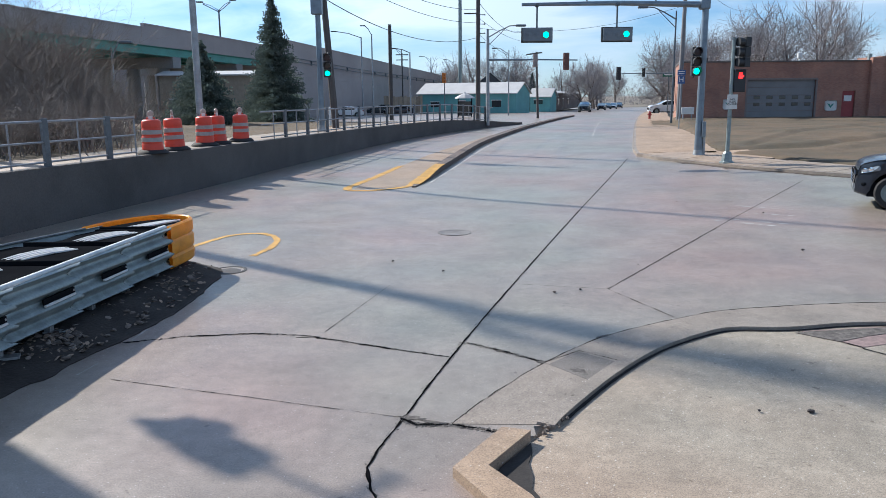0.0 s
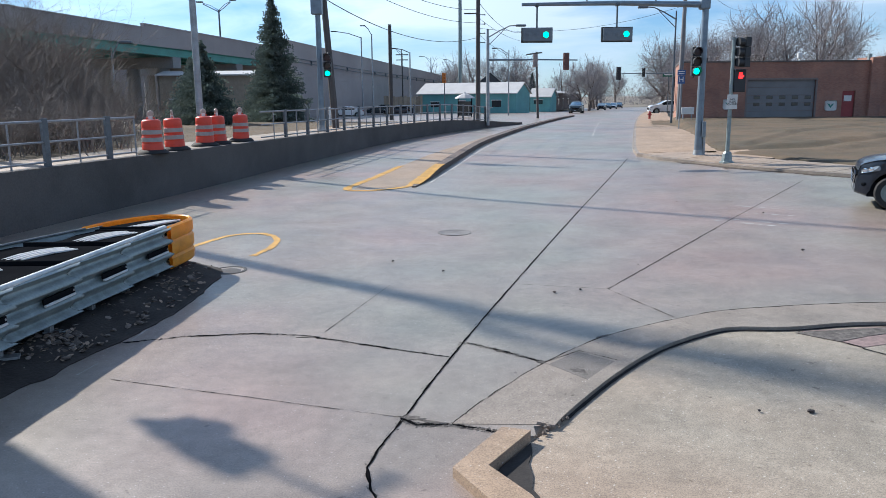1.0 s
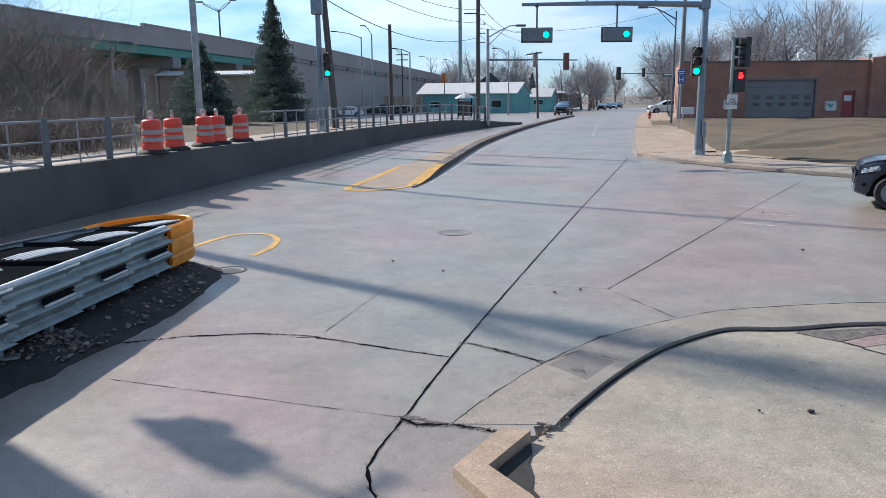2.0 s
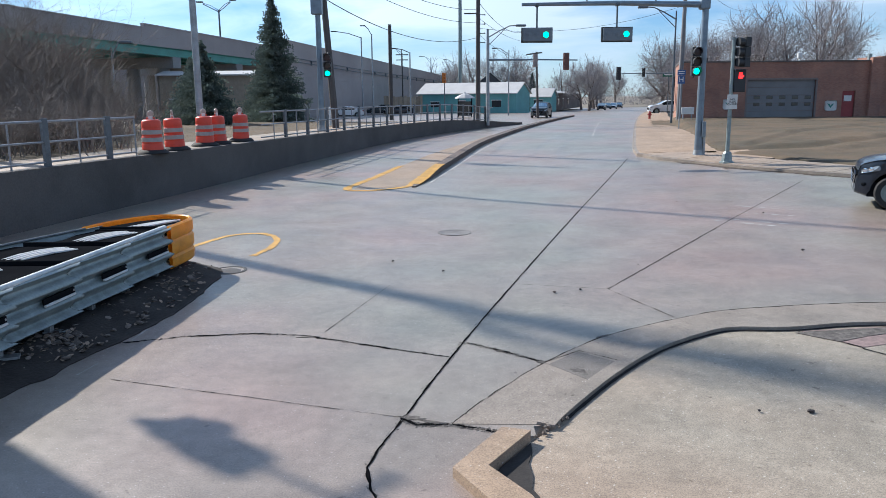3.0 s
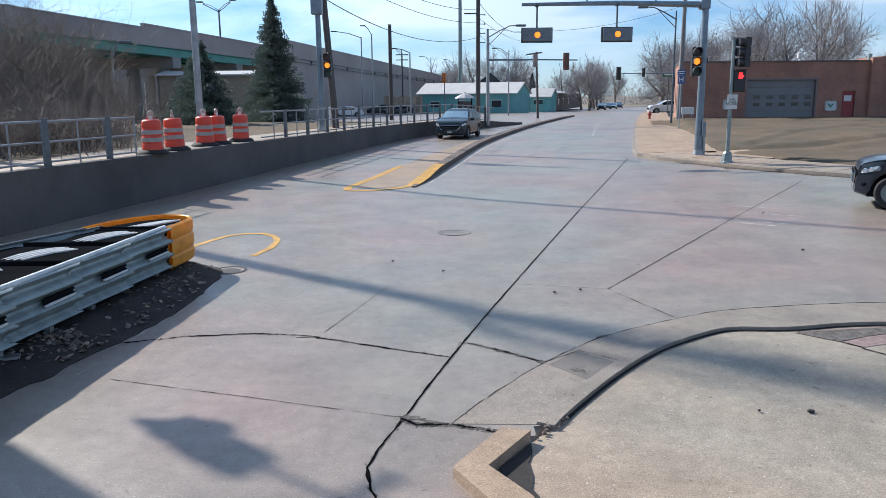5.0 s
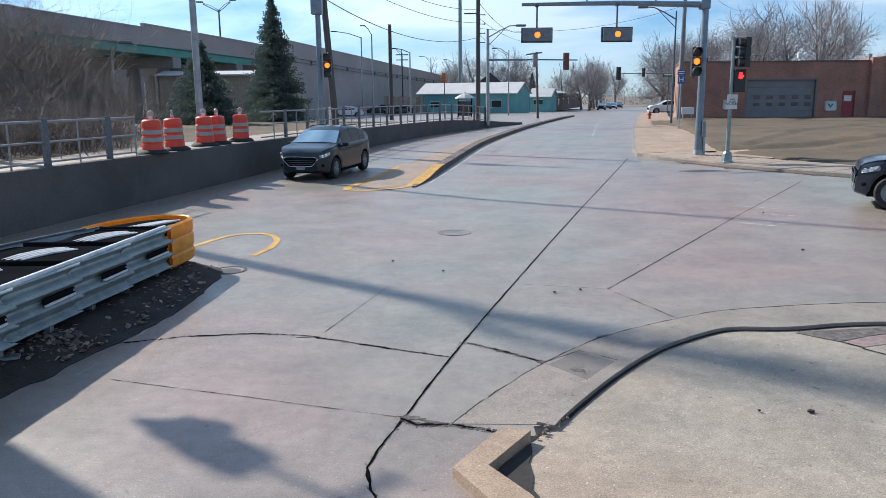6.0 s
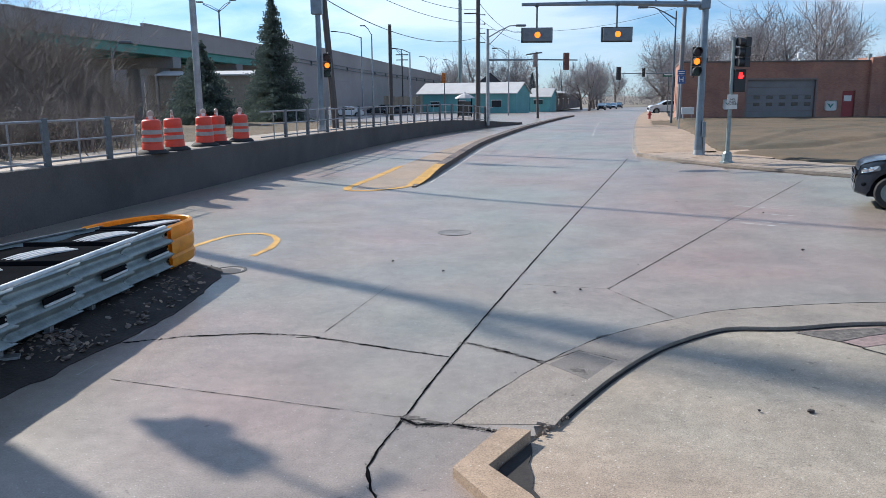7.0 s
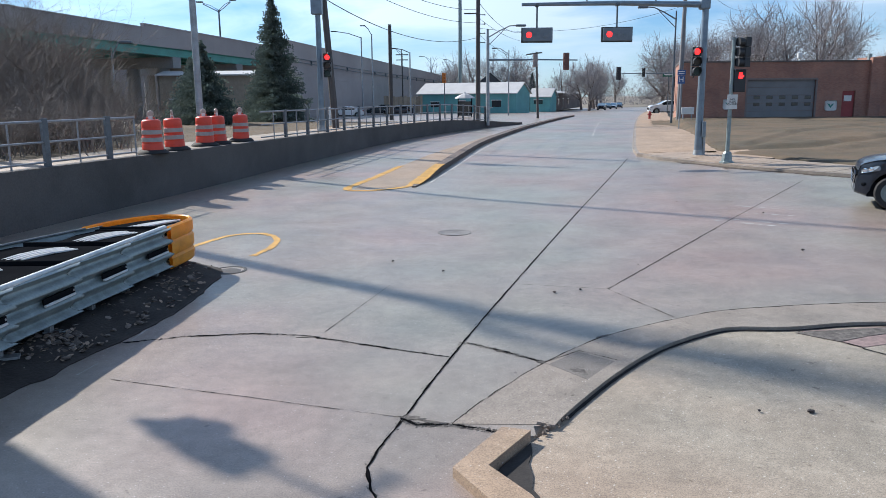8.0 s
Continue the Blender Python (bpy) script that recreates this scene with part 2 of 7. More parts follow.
LIT = {"green": lens_mat("lit green lens", (0.0, 0.85, 0.50), 1.6), "yellow": lens_mat("lit amber lens", (1.0, 0.24, 0.02), 0.95), "red": lens_mat("lit red lens", (1.0, 0.03, 0.03), 1.2)}
OFF = {"green": mat("unlit green lens", (0.025, 0.045, 0.045), 0.3, var=0), "yellow": mat("unlit amber lens", (0.05, 0.04, 0.03), 0.3, var=0), "red": mat("unlit red lens", (0.05, 0.03, 0.03), 0.3, var=0)}


# ---- building blocks ----
def rise(a, b, v):
    t = min(1.0, max(0.0, (v - a) / (b - a)))
    return t * t * (3 - 2 * t)


def road_z(x, y):
    return 0.6 * rise(6, 60, y) - 0.95 * rise(75, 220, y) + 0.025 * min(12, max(0, x - 1)) * (1 - rise(35, 60, y))


def bank_z(x, y):
    """The raised ground behind the retaining wall."""
    return 1.38 - 0.72 * rise(50, 70, y) - 0.33 * rise(70, 100, y)


class Mesh:
    """Gathers vertices and faces of one mesh."""

    def __init__(self):
        self.v, self.f = [], []

    def add(self, verts, faces):
        n = len(self.v)
        self.v += [tuple(p) for p in verts]
        self.f += [tuple(i + n for i in q) for q in faces]
        return self

    def box(self, c, s, turn=None):
        hx, hy, hz = s[0] / 2, s[1] / 2, s[2] / 2
        pts = [Vector((x, y, z)) for z in (-hz, hz) for y in (-hy, hy) for x in (-hx, hx)]
        if turn is not None:
            pts = [turn @ p for p in pts]
        c = Vector(c)
        return self.add([c + p for p in pts], [(0, 2, 3, 1), (4, 5, 7, 6), (0, 1, 5, 4), (2, 6, 7, 3), (0, 4, 6, 2), (1, 3, 7, 5)])

    def soft_box(self, c, s, r=0.02, turn=None):
        """A box with chamfered edges."""
        bm = bmesh.new()
        bmesh.ops.create_cube(bm, size=1)
        for v in bm.verts:
            v.co = Vector((v.co.x * s[0], v.co.y * s[1], v.co.z * s[2]))
        bmesh.ops.bevel(bm, geom=bm.edges[:], offset=r, segments=2, profile=0.5, affect="EDGES")
        bm.verts.index_update()
        pts = [v.co.copy() for v in bm.verts]
        if turn is not None:
            pts = [turn @ p for p in pts]
        faces = [[v.index for v in f.verts] for f in bm.faces]
        bm.free()
        return self.add([Vector(c) + p for p in pts], faces)

    def tube(self, pts, radii, seg=8, cap=True):
        pts = [Vector(p) for p in pts]
        if not hasattr(radii, "__len__"):
            radii = [radii] * len(pts)
        verts, faces = [], []
        side = None
        for i, p in enumerate(pts):
            d = (pts[min(i + 1, len(pts) - 1)] - pts[max(i - 1, 0)]).normalized()
            if side is None:
                side = d.orthogonal().normalized()
            side = (side - d * side.dot(d)).normalized()
            up = d.cross(side)
            for k in range(seg):
                a = 2 * math.pi * k / seg
                verts.append(p + (side * math.cos(a) + up * math.sin(a)) * radii[i])
        for i in range(len(pts) - 1):
            for k in range(seg):
                a, b = i * seg + k, i * seg + (k + 1) % seg
                faces.append((a, b, b + seg, a + seg))
        if cap:
            faces += [tuple(range(seg))[::-1], tuple(range((len(pts) - 1) * seg, len(pts) * seg))]
        return self.add(verts, faces)

    def lathe(self, prof, seg=20, base=(0, 0, 0), turn=None):
        """prof: (radius, height) from the bottom up."""
        base = Vector(base)
        verts, faces = [], []
        for r, z in prof:
            for k in range(seg):
                a = 2 * math.pi * k / seg
                p = Vector((r * math.cos(a), r * math.sin(a), z))
                verts.append(base + (turn @ p if turn is not None else p))
        for i in range(len(prof) - 1):
            for k in range(seg):
                a, b = i * seg + k, i * seg + (k + 1) % seg
                faces.append((a, b, b + seg, a + seg))
        faces += [tuple(range(seg))[::-1], tuple(range((len(prof) - 1) * seg, len(prof) * seg))]
        return self.add(verts, faces)

    def sweep(self, path, prof, closed=True):
        """prof: (sideways, up) points carried along path; sideways is to the right of the way."""
        path = [Vector(p) for p in path]
        n = len(prof)
        verts, faces = [], []
        for i, p in enumerate(path):
            d = path[min(i + 1, len(path) - 1)] - path[max(i - 1, 0)]
            r = Vector((d.y, -d.x, 0)).normalized()
            for s, u in prof:
                verts.append(p + r * s + Vector((0, 0, u)))
        for i in range(len(path) - 1):
            for k in range(n if closed else n - 1):
                a, b = i * n + k, i * n + (k + 1) % n
                faces.append((a, a + n, b + n, b))
        if closed:
            faces += [tuple(range(n)), tuple(range((len(path) - 1) * n, len(path) * n))[::-1]]
        return self.add(verts, faces)

    def prism(self, poly, z0, z1, m=None):
        n = len(poly)
        pts = [Vector((x, y, z0)) for x, y in poly] + [Vector((x, y, z1)) for x, y in poly]
        if m is not None:
            pts = [m @ p for p in pts]
        faces = [tuple(range(n))[::-1], tuple(range(n, 2 * n))] + [(k, (k + 1) % n, n + (k + 1) % n, n + k) for k in range(n)]
        return self.add(pts, faces)


def part(name, me, material, parent=None, label="", smooth=False, bevel=0.0, at=None):
    """Links a Mesh as one object, under a thing or a part if one is given."""
    data = bpy.data.meshes.new(name)
    data.from_pydata(me.v, [], me.f)
    bm = bmesh.new()
    bm.from_mesh(data)
    if len(bm.faces) < 60000:
        bmesh.ops.recalc_face_normals(bm, faces=bm.faces)
    bm.to_mesh(data)
    bm.free()
    data.materials.append(material)
    if smooth:
        data.polygons.foreach_set("use_smooth", [True] * len(data.polygons))
        data.set_sharp_from_angle(angle=radians(38))
    ob = new(name, data)
    if parent:
        ob.parent = parent
    if at is not None:
        ob.matrix_basis = at
    if bevel:
        mod = ob.modifiers.new("bevel", "BEVEL")
        mod.width, mod.segments, mod.limit_method = bevel, 2, "ANGLE"
    if label:
        ob["label"] = label
    return ob


def thing(name, m, label, category, group=""):
    ob = new(name)
    ob.empty_display_size = 0.2
    ob.matrix_basis = m
    return tagged(ob, label, category, group)


def setting(name, me, material, label, smooth=False, kind="structure", category=""):
    return tagged(part(name, me, material, smooth=smooth), label, category or name.split("_")[0], kind=kind)


def curve_pts(pts, step=0.5):
    """A smooth line through plan points (x, y)."""
    out = []
    p = [Vector(a) for a in pts]
    p = [2 * p[0] - p[1]] + p + [2 * p[-1] - p[-2]]
    for i in range(1, len(p) - 2):
        n = max(2, int((p[i + 1] - p[i]).length / step))
        for k in range(n):
            t = k / n
            out.append(0.5 * (2 * p[i] + (p[i + 1] - p[i - 1]) * t + (2 * p[i - 1] - 5 * p[i] + 4 * p[i + 1] - p[i + 2]) * t * t + (3 * p[i] - p[i - 1] - 3 * p[i + 1] + p[i + 2]) * t ** 3))
    out.append(p[-2])
    return [(q[0], q[1]) for q in out]


def sheet(me, x0, x1, y0, y1, step, height, inside=None):
    nx, ny = max(1, round((x1 - x0) / step)), max(1, round((y1 - y0) / step))
    xs = [x0 + (x1 - x0) * i / nx for i in range(nx + 1)]
    ys = [y0 + (y1 - y0) * j / ny for j in range(ny + 1)]
    verts = [(x, y, height(x, y)) for y in ys for x in xs]
    faces = []
    for j in range(ny):
        for i in range(nx):
            if inside is None or inside((xs[i] + xs[i + 1]) / 2, (ys[j] + ys[j + 1]) / 2):
                a = j * (nx + 1) + i
                faces.append((a, a + 1, a + nx + 2, a + nx + 1))
    return me.add(verts, faces)


def at_x(line, y):
    """Where a plan line, running away, lies at y."""
    for (xa, ya), (xb, yb) in zip(line, line[1:]):
        if ya <= y <= yb:
            return xa + (xb - xa) * (y - ya) / (yb - ya)
    return line[0][0] if y < line[0][1] else line[-1][0]

# ---- plan ----
WALL_LINE = curve_pts([(-13.2, 0), (-11.3, 8), (-10.2, 12.5), (-9.05, 17.6), (-7.5, 24), (-6.1, 30.2), (-5.0, 34.5), (-3.5, 40.5), (-2.0, 45.4), (0.7, 52.3), (3.6, 58.8), (6.8, 65.5)], 0.6)
KERB_ROAD = curve_pts([(8.3, 31.2), (8.5, 33.5), (12.6, 50), (17.9, 70.6), (26, 100), (38, 140), (62, 220)], 1.0)
KERB_CROSS = curve_pts([(8.3, 31.2), (8.55, 29.9), (9.4, 28.4), (10.7, 25.9), (12.4, 23.4), (17, 17.5), (26, 7)], 0.4)
KERB_NEAR = curve_pts([(0.98, 6.35), (1.11, 6.58), (1.4, 7.02), (1.88, 7.68), (2.49, 8.36), (3.2, 8.88), (3.6, 9.02), (4.22, 8.95), (5.43, 9.03), (8, 8.6), (12, 6.5), (16, 3)], 0.12)
KERB_BROKEN = [(2.6, -6.2), (0.95, 4.2), (0.62, 5.05), (0.34, 5.5), (0.74, 6.12)]
GUTTER_NEAR = curve_pts([(0.07, 6.46), (0.47, 7.14), (1.09, 8.0), (1.95, 8.88), (3.04, 9.52), (3.98, 9.86), (5.96, 9.95), (8.4, 9.5), (12.6, 7.2), (17, 3.5)], 0.12)
JOINT = curve_pts([(-0.45, 5.0), (-0.62, 5.64), (-0.35, 6.68), (0.09, 8.28), (1.14, 11.74), (3.44, 18.82), (7.4, 30.6)], 0.3)


def along(line, s):
    """The place and direction at a distance along a plan line."""
    for (xa, ya), (xb, yb) in zip(line, line[1:]):
        l = math.hypot(xb - xa, yb - ya)
        if s <= l:
            return xa + (xb - xa) * s / l, ya + (yb - ya) * s / l, math.atan2(yb - ya, xb - xa)
        s -= l
    return None


def lift(line, dz=0.0, height=road_z):
    return [(x, y, height(x, y) + dz) for x, y in line]


def offset(line, d):
    out = []
    for i, (x, y) in enumerate(line):
        ax, ay = line[max(i - 1, 0)]
        bx, by = line[min(i + 1, len(line) - 1)]
        l = math.hypot(bx - ax, by - ay)
        out.append((x + d * (by - ay) / l, y - d * (bx - ax) / l))
    return out


def ribbon(me, a, b, height, dz, cross=6, drop=0.3):
    """A paved strip between two plan lines of equal count, with sides going down."""
    n = cross + 3
    verts, faces = [], []
    for (xa, ya), (xb, yb) in zip(a, b):
        row = [(xa + (xb - xa) * k / cross, ya + (yb - ya) * k / cross) for k in range(cross + 1)]
        pts = [(x, y, height(x, y) + dz) for x, y in row]
        verts += [(pts[0][0], pts[0][1], pts[0][2] - drop)] + pts + [(pts[-1][0], pts[-1][1], pts[-1][2] - drop)]
    for i in range(len(a) - 1):
        for k in range(n - 1):
            p = i * n + k
            faces.append((p, p + 1, p + n + 1, p + n))
    faces += [tuple(range(n))[::-1], tuple(range((len(a) - 1) * n, len(a) * n))]
    return me.add(verts, faces)


def resample(line, count):
    tot = sum(math.hypot(b[0] - a[0], b[1] - a[1]) for a, b in zip(line, line[1:]))
    return [along(line, tot * 0.9999 * i / (count - 1))[:2] for i in range(count)]


def y_near(y):
    return y < 14


def crack(me, line, width, dz=0.004, wild=0.6, height=road_z):
    """A strip of tar with a ragged edge, laid on the road."""
    pts = []
    for i in range(len(line) - 1):
        (xa, ya), (xb, yb) = line[i], line[i + 1]
        n = max(1, int(math.hypot(xb - xa, yb - ya) / 0.012)) if y_near(ya) else max(1, int(math.hypot(xb - xa, yb - ya) / 0.08))
        pts += [(xa + (xb - xa) * k / n, ya + (yb - ya) * k / n) for k in range(n)]
    pts.append(line[-1])
    verts, faces = [], []
    for i, (x, y) in enumerate(pts):
        ax, ay = pts[max(i - 1, 0)]
        bx, by = pts[min(i + 1, len(pts) - 1)]
        l = math.hypot(bx - ax, by - ay) or 1
        nx, ny = (by - ay) / l, -(bx - ax) / l
        w = width * (1 + wild * noise.noise((x * 5, y * 5, 1)) + wild * 0.6 * noise.noise((x * 17, y * 17, 4)) + wild * 0.3 * noise.noise((x * 43, y * 43, 6))) / 2
        s = width * wild * 0.5 * noise.noise((x * 3, y * 3, 8)) + width * wild * 0.4 * noise.noise((x * 13, y * 13, 8)) + width * wild * 0.14 * noise.noise((x * 37, y * 37, 3))
        w = max(w, width * 0.12)
        z = height(x, y) + dz
        verts += [(x + nx * (s + w), y + ny * (s + w), z), (x + nx * (s - w), y + ny * (s - w), z)]
    faces = [(2 * i, 2 * i + 1, 2 * i + 3, 2 * i + 2) for i in range(len(pts) - 1)]
    return me.add(verts, faces)


# ---- ground, road, pavements ----
me = Mesh()


def base_z(x, y):
    if x < at_x(WALL_LINE, y) - 5.5 and y > -20:
        return bank_z(x, y) - 0.12
    return min(road_z(x, y), 0.6) - 0.14


sheet(me, -160, 160, -60, 260, 4, base_z)
ground = setting("ground", me, EARTH, "dry brown winter ground reaching to the horizon")
me = Mesh()
for x0, x1, y0, y1 in ((-4000, -160, -2000, 4500), (160, 4000, -2000, 4500), (-160, 160, 260, 4500), (-160, 160, -2000, -60)):
    sheet(me, x0, x1, y0, y1, 600, lambda x, y: -0.55)
far = part("far_ground", me, EARTH, ground)

CORNER = KERB_BROKEN + KERB_NEAR[1:]


def in_corner(x, y):
    """Whether a place lies on the sunken corner pavement."""
    best, inside = 1e9, False
    for (xa, ya), (xb, yb) in zip(CORNER, CORNER[1:]):
        dx, dy = xb - xa, yb - ya
        t = min(1, max(0, ((x - xa) * dx + (y - ya) * dy) / (dx * dx + dy * dy)))
        d = (x - xa - t * dx) ** 2 + (y - ya - t * dy) ** 2
        if d < best - 1e-9:
            best, inside = d, dx * (y - ya) - dy * (x - xa) < 0
    return inside


def cut_z(x, y):
    return road_z(x, y) - (0.35 if x > -0.5 and y < 11 and in_corner(x, y) else 0)


me = Mesh()
sheet(me, -2, 18, -6, 12, 0.1, cut_z)
sheet(me, -14, -2, -6, 12, 0.5, road_z, lambda x, y: x > at_x(WALL_LINE, y) - 0.6)
sheet(me, 18, 46, -6, 12, 0.5, road_z)
sheet(me, -14, 46, 12, 70, 0.5, road_z, lambda x, y: x > at_x(WALL_LINE, y) - 0.6 and (y < 31 or x < at_x(KERB_ROAD, y) + 1.0))
sheet(me, -60, 70, 70, 220, 2.0, road_z, lambda x, y: x < at_x(KERB_ROAD, y) + 1.5)
road = setting("road", me, CONCRETE, "worn pale concrete roadway with tar-filled cracks", smooth=True)

# joints and cracks, with crumbs broken from their edges
CRUMB = mat("crack crumbs", (0.21, 0.19, 0.175), 0.95, spec=0.1, var=0.4, scale=20, fine=80, island=0.5)


def crumbs(me, line, width, count, seed):
    rg = random.Random(seed)
    total = sum(math.hypot(b[0] - a[0], b[1] - a[1]) for a, b in zip(line, line[1:]))
    for k in range(count):
        x, y, a = along(line, rg.uniform(0, total * 0.999))
        r = rg.uniform(0.004, 0.014)
        d = rg.choice((-1, 1)) * (width * 0.5 + abs(rg.gauss(0, width * 0.5)))
        x, y = x - math.sin(a) * d, y + math.cos(a) * d
        z, t = road_z(x, y) + 0.002, rg.uniform(0, 6.28)
        base = [(x + r * rg.uniform(0.6, 1.2) * math.cos(t + q * 1.571), y + r * rg.uniform(0.6, 1.2) * math.sin(t + q * 1.571), z) for q in range(4)]
        me.add(base + [(x, y, z + r * 0.7)], [(0, 1, 4), (1, 2, 4), (2, 3, 4), (3, 0, 4)])


for k, (pts, w, wild) in enumerate((
        (JOINT, 0.024, 0.7),
        (GUTTER_NEAR, 0.022, 0.8),
        ([(-3.95, 8.86), (-3.27, 9.09), (-2.4, 9.2), (-1.73, 9.11), (-0.98, 8.74), (0.07, 8.26)], 0.026, 1.7),
        ([(0.17, 8.75), (0.32, 8.74), (0.68, 8.45), (1.12, 8.05)], 0.028, 1.8),
        ([(-3.53, 7.65), (-2.0, 7.15), (-0.37, 6.6)], 0.007, 1.6),
        ([(-0.40, 6.6), (-0.26, 6.45), (0.07, 6.45), (0.46, 6.28)], 0.034, 1.7),
        ([(-1.5, 9.24), (-0.84, 11.62)], 0.006, 1.8),
        ([(1.15, 11.61), (2.47, 11.12), (3.04, 9.5), (3.18, 9.05)], 0.008, 1.7),
        ([(2.47, 11.12), (6.41, 16.72), (10.71, 22.63)], 0.015, 1.4),
        ([(1.12, 8.05), (1.56, 8.39), (1.94, 8.01), (1.5, 7.45)], 0.012, 1.4))):
    me = Mesh()
    crack(me, pts, w, 0.004 if k < 9 else 0.0085, wild)
    part("tar_joint", me, TAR if w > 0.02 else HAIRLINE, road)
    if w > 0.014:
        me = Mesh()
        near_pts = [p for p in pts if p[1] < 13]
        crumbs(me, near_pts if len(near_pts) > 1 else pts[:2], w, int(240 if w > 0.025 else 150), 60 + k)
        tagged(part("joint_crumbs", me, CRUMB), "crumbled concrete grains along a road joint", "crumbs", kind="stuff")

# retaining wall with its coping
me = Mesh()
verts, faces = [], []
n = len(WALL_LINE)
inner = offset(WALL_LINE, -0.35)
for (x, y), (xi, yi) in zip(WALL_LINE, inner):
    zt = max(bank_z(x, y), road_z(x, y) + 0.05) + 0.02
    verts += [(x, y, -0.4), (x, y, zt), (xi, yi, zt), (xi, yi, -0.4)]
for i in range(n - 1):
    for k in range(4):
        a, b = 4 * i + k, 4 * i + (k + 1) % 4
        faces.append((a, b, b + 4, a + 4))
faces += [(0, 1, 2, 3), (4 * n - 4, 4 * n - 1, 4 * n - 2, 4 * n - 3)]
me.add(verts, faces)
setting("wall_west", me, WALLC, "weathered concrete retaining wall beside the road, darkened for the shade on its face")
me = Mesh()
ribbon(me, offset(WALL_LINE, -2.6), offset(WALL_LINE, -0.35), bank_z, 0.0, 3, 0.2)
setting("pavement_west", me, WALK, "pale concrete pavement along the top of the wall")
me = Mesh()
sheet(me, -80, 8, -10, 120, 1.0, lambda x, y: bank_z(x, y) - 0.02 + 0.04 * noise.noise((x * 0.3, y * 0.3, 0)), lambda x, y: x < at_x(WALL_LINE, y) - 1.6 and (y < 67 or x < 6.8 - 0.2 * (y - 65)))
setting("lawn_west", me, GRASS, "patchy dry grass behind the retaining wall", smooth=True, category="grass")

# corner pavement and lawn on the far side of the cross street
me = Mesh()
ribbon(me, KERB_ROAD, offset(KERB_ROAD, 3.0), road_z, 0.14, 4)
east_walk = setting("pavement_east", me, TAN_WALK, "tan concrete pavement beside the main road")


def cross_z(x, y):
    """The cross street's pavement, rising to the main road's at the corner."""
    return road_z(x, y) + 0.045 * rise(28.0, 30.6, y)


me = Mesh()
ribbon(me, offset(KERB_CROSS, -2.2), KERB_CROSS, cross_z, 0.095, 4)
cross_walk = setting("pavement_cross", me, WALK, "pale concrete pavement along the cross street")
for line, d, nm, high in ((KERB_ROAD, -0.16, "kerb_east", 0.13), (KERB_CROSS, 0.16, "kerb_cross", 0.085)):
    me = Mesh()
    a, b = (line, offset(line, d)) if d > 0 else (offset(line, d), line)
    ribbon(me, a, b, cross_z if line is KERB_CROSS else road_z, high, 2)
    setting(nm, me, GUTTER, "low worn concrete kerb")


def line_at(rows, y):
    """A value read from (y, value) rows, y rising."""
    for (ya, za), (yb, zb) in zip(rows, rows[1:]):
        if y <= yb:
            return za + (zb - za) * (y - ya) / (yb - ya)
    return rows[-1][1]


me = Mesh()
ribbon(me, resample([(9.0, 29.6), (9.6, 36.0)], 10), resample([(12.3, 28.3), (13.2, 36.0)], 10), road_z, 0.088, 6)
setting("pavement_corner", me, TAN_WALK, "worn tan concrete at the street corner")


def lawn_z(x, y):
    edge = x - at_x(KERB_ROAD, y) if y > 31.2 else (x - (8.3 + (31.2 - y) * 0.47 if y > 23.4 else 12.4 + (23.4 - y) * 0.82)) * 0.85
    wide = 2.7 if y > 31.2 else 1.9
    z = road_z(x, y) + 0.12 + 0.30 * rise(30, 58, y) + 0.1 * rise(12, 20, x)
    for rut, deep in ((((11, 30.5), (12.1, 31.7), (19.2, 40.9), (27.7, 48.0), (42, 58)), 0.08), (((12, 31.4), (13.5, 32.2), (15.8, 32.7), (20.9, 36.3), (30, 42)), 0.11), (((15, 29.5), (19, 33.0), (26, 38.6)), 0.05)):
        if rut[0][0] < x < rut[-1][0]:
            d = (y - line_at(rut, x)) * 0.65 + 0.25 * noise.noise((x * 0.8, y * 0.8, 9))
            z -= deep * math.exp(-(d / 0.26) ** 2) - deep * 0.6 * math.exp(-((d - 0.55) / 0.35) ** 2)
    z += 0.03 * noise.noise((x * 1.7, y * 1.7, 4)) + 0.05 * noise.noise((x * 0.35, y * 0.35, 7))
    return z - 0.3 * (1 - rise(wide, wide + 0.7, edge))


def on_lawn(x, y):
    if y > 31:
        return x > at_x(KERB_ROAD, y) + 1.2
    cx = 8.3 + (31.2 - y) * 0.47 if y > 23.4 else 12.4 + (23.4 - y) * 0.82
    return x > cx + 1.0 and y > 10


me = Mesh()
sheet(me, 8, 40, 10, 66, 0.25, lambda x, y: lawn_z(x, y) + 0.05 * noise.noise((x * 0.5, y * 0.5, 3)), on_lawn)
sheet(me, 40, 72, 10, 66, 1.0, lawn_z, on_lawn)
setting("lawn_east", me, GRASS, "dry brown lawn with wheel ruts before the brick building", smooth=True, category="grass")

# near corner pavement with its kerb
me = Mesh()
inner = CORNER
ribbon(me, offset(KERB_NEAR, -0.17), KERB_NEAR, road_z, 0.03, 2)
setting("kerb_near", me, GUTTER, "worn concrete kerb curving round the corner")
me = Mesh()
core = [(13.0 + 0.001 * k, -5.5) for k in range(len(inner))]
ribbon(me, inner, core, road_z, -0.02, 12)
near_walk = setting("pavement_near", me, WALK, "sunlit concrete corner pavement with soft tree shadows")

me = Mesh()
ribbon(me, [(2.3, -6.2), (0.62, 4.1), (0.31, 5.0), (0.06, 5.47), (0.5, 6.2)], KERB_BROKEN, road_z, 0.09, 3)
setting("kerb_broken", me, TAN_WALK, "broken tan end of the kerb with a sharp bend", category="kerb")
me = Mesh()
GL = GUTTER_NEAR
GK = offset(KERB_NEAR, -0.17)


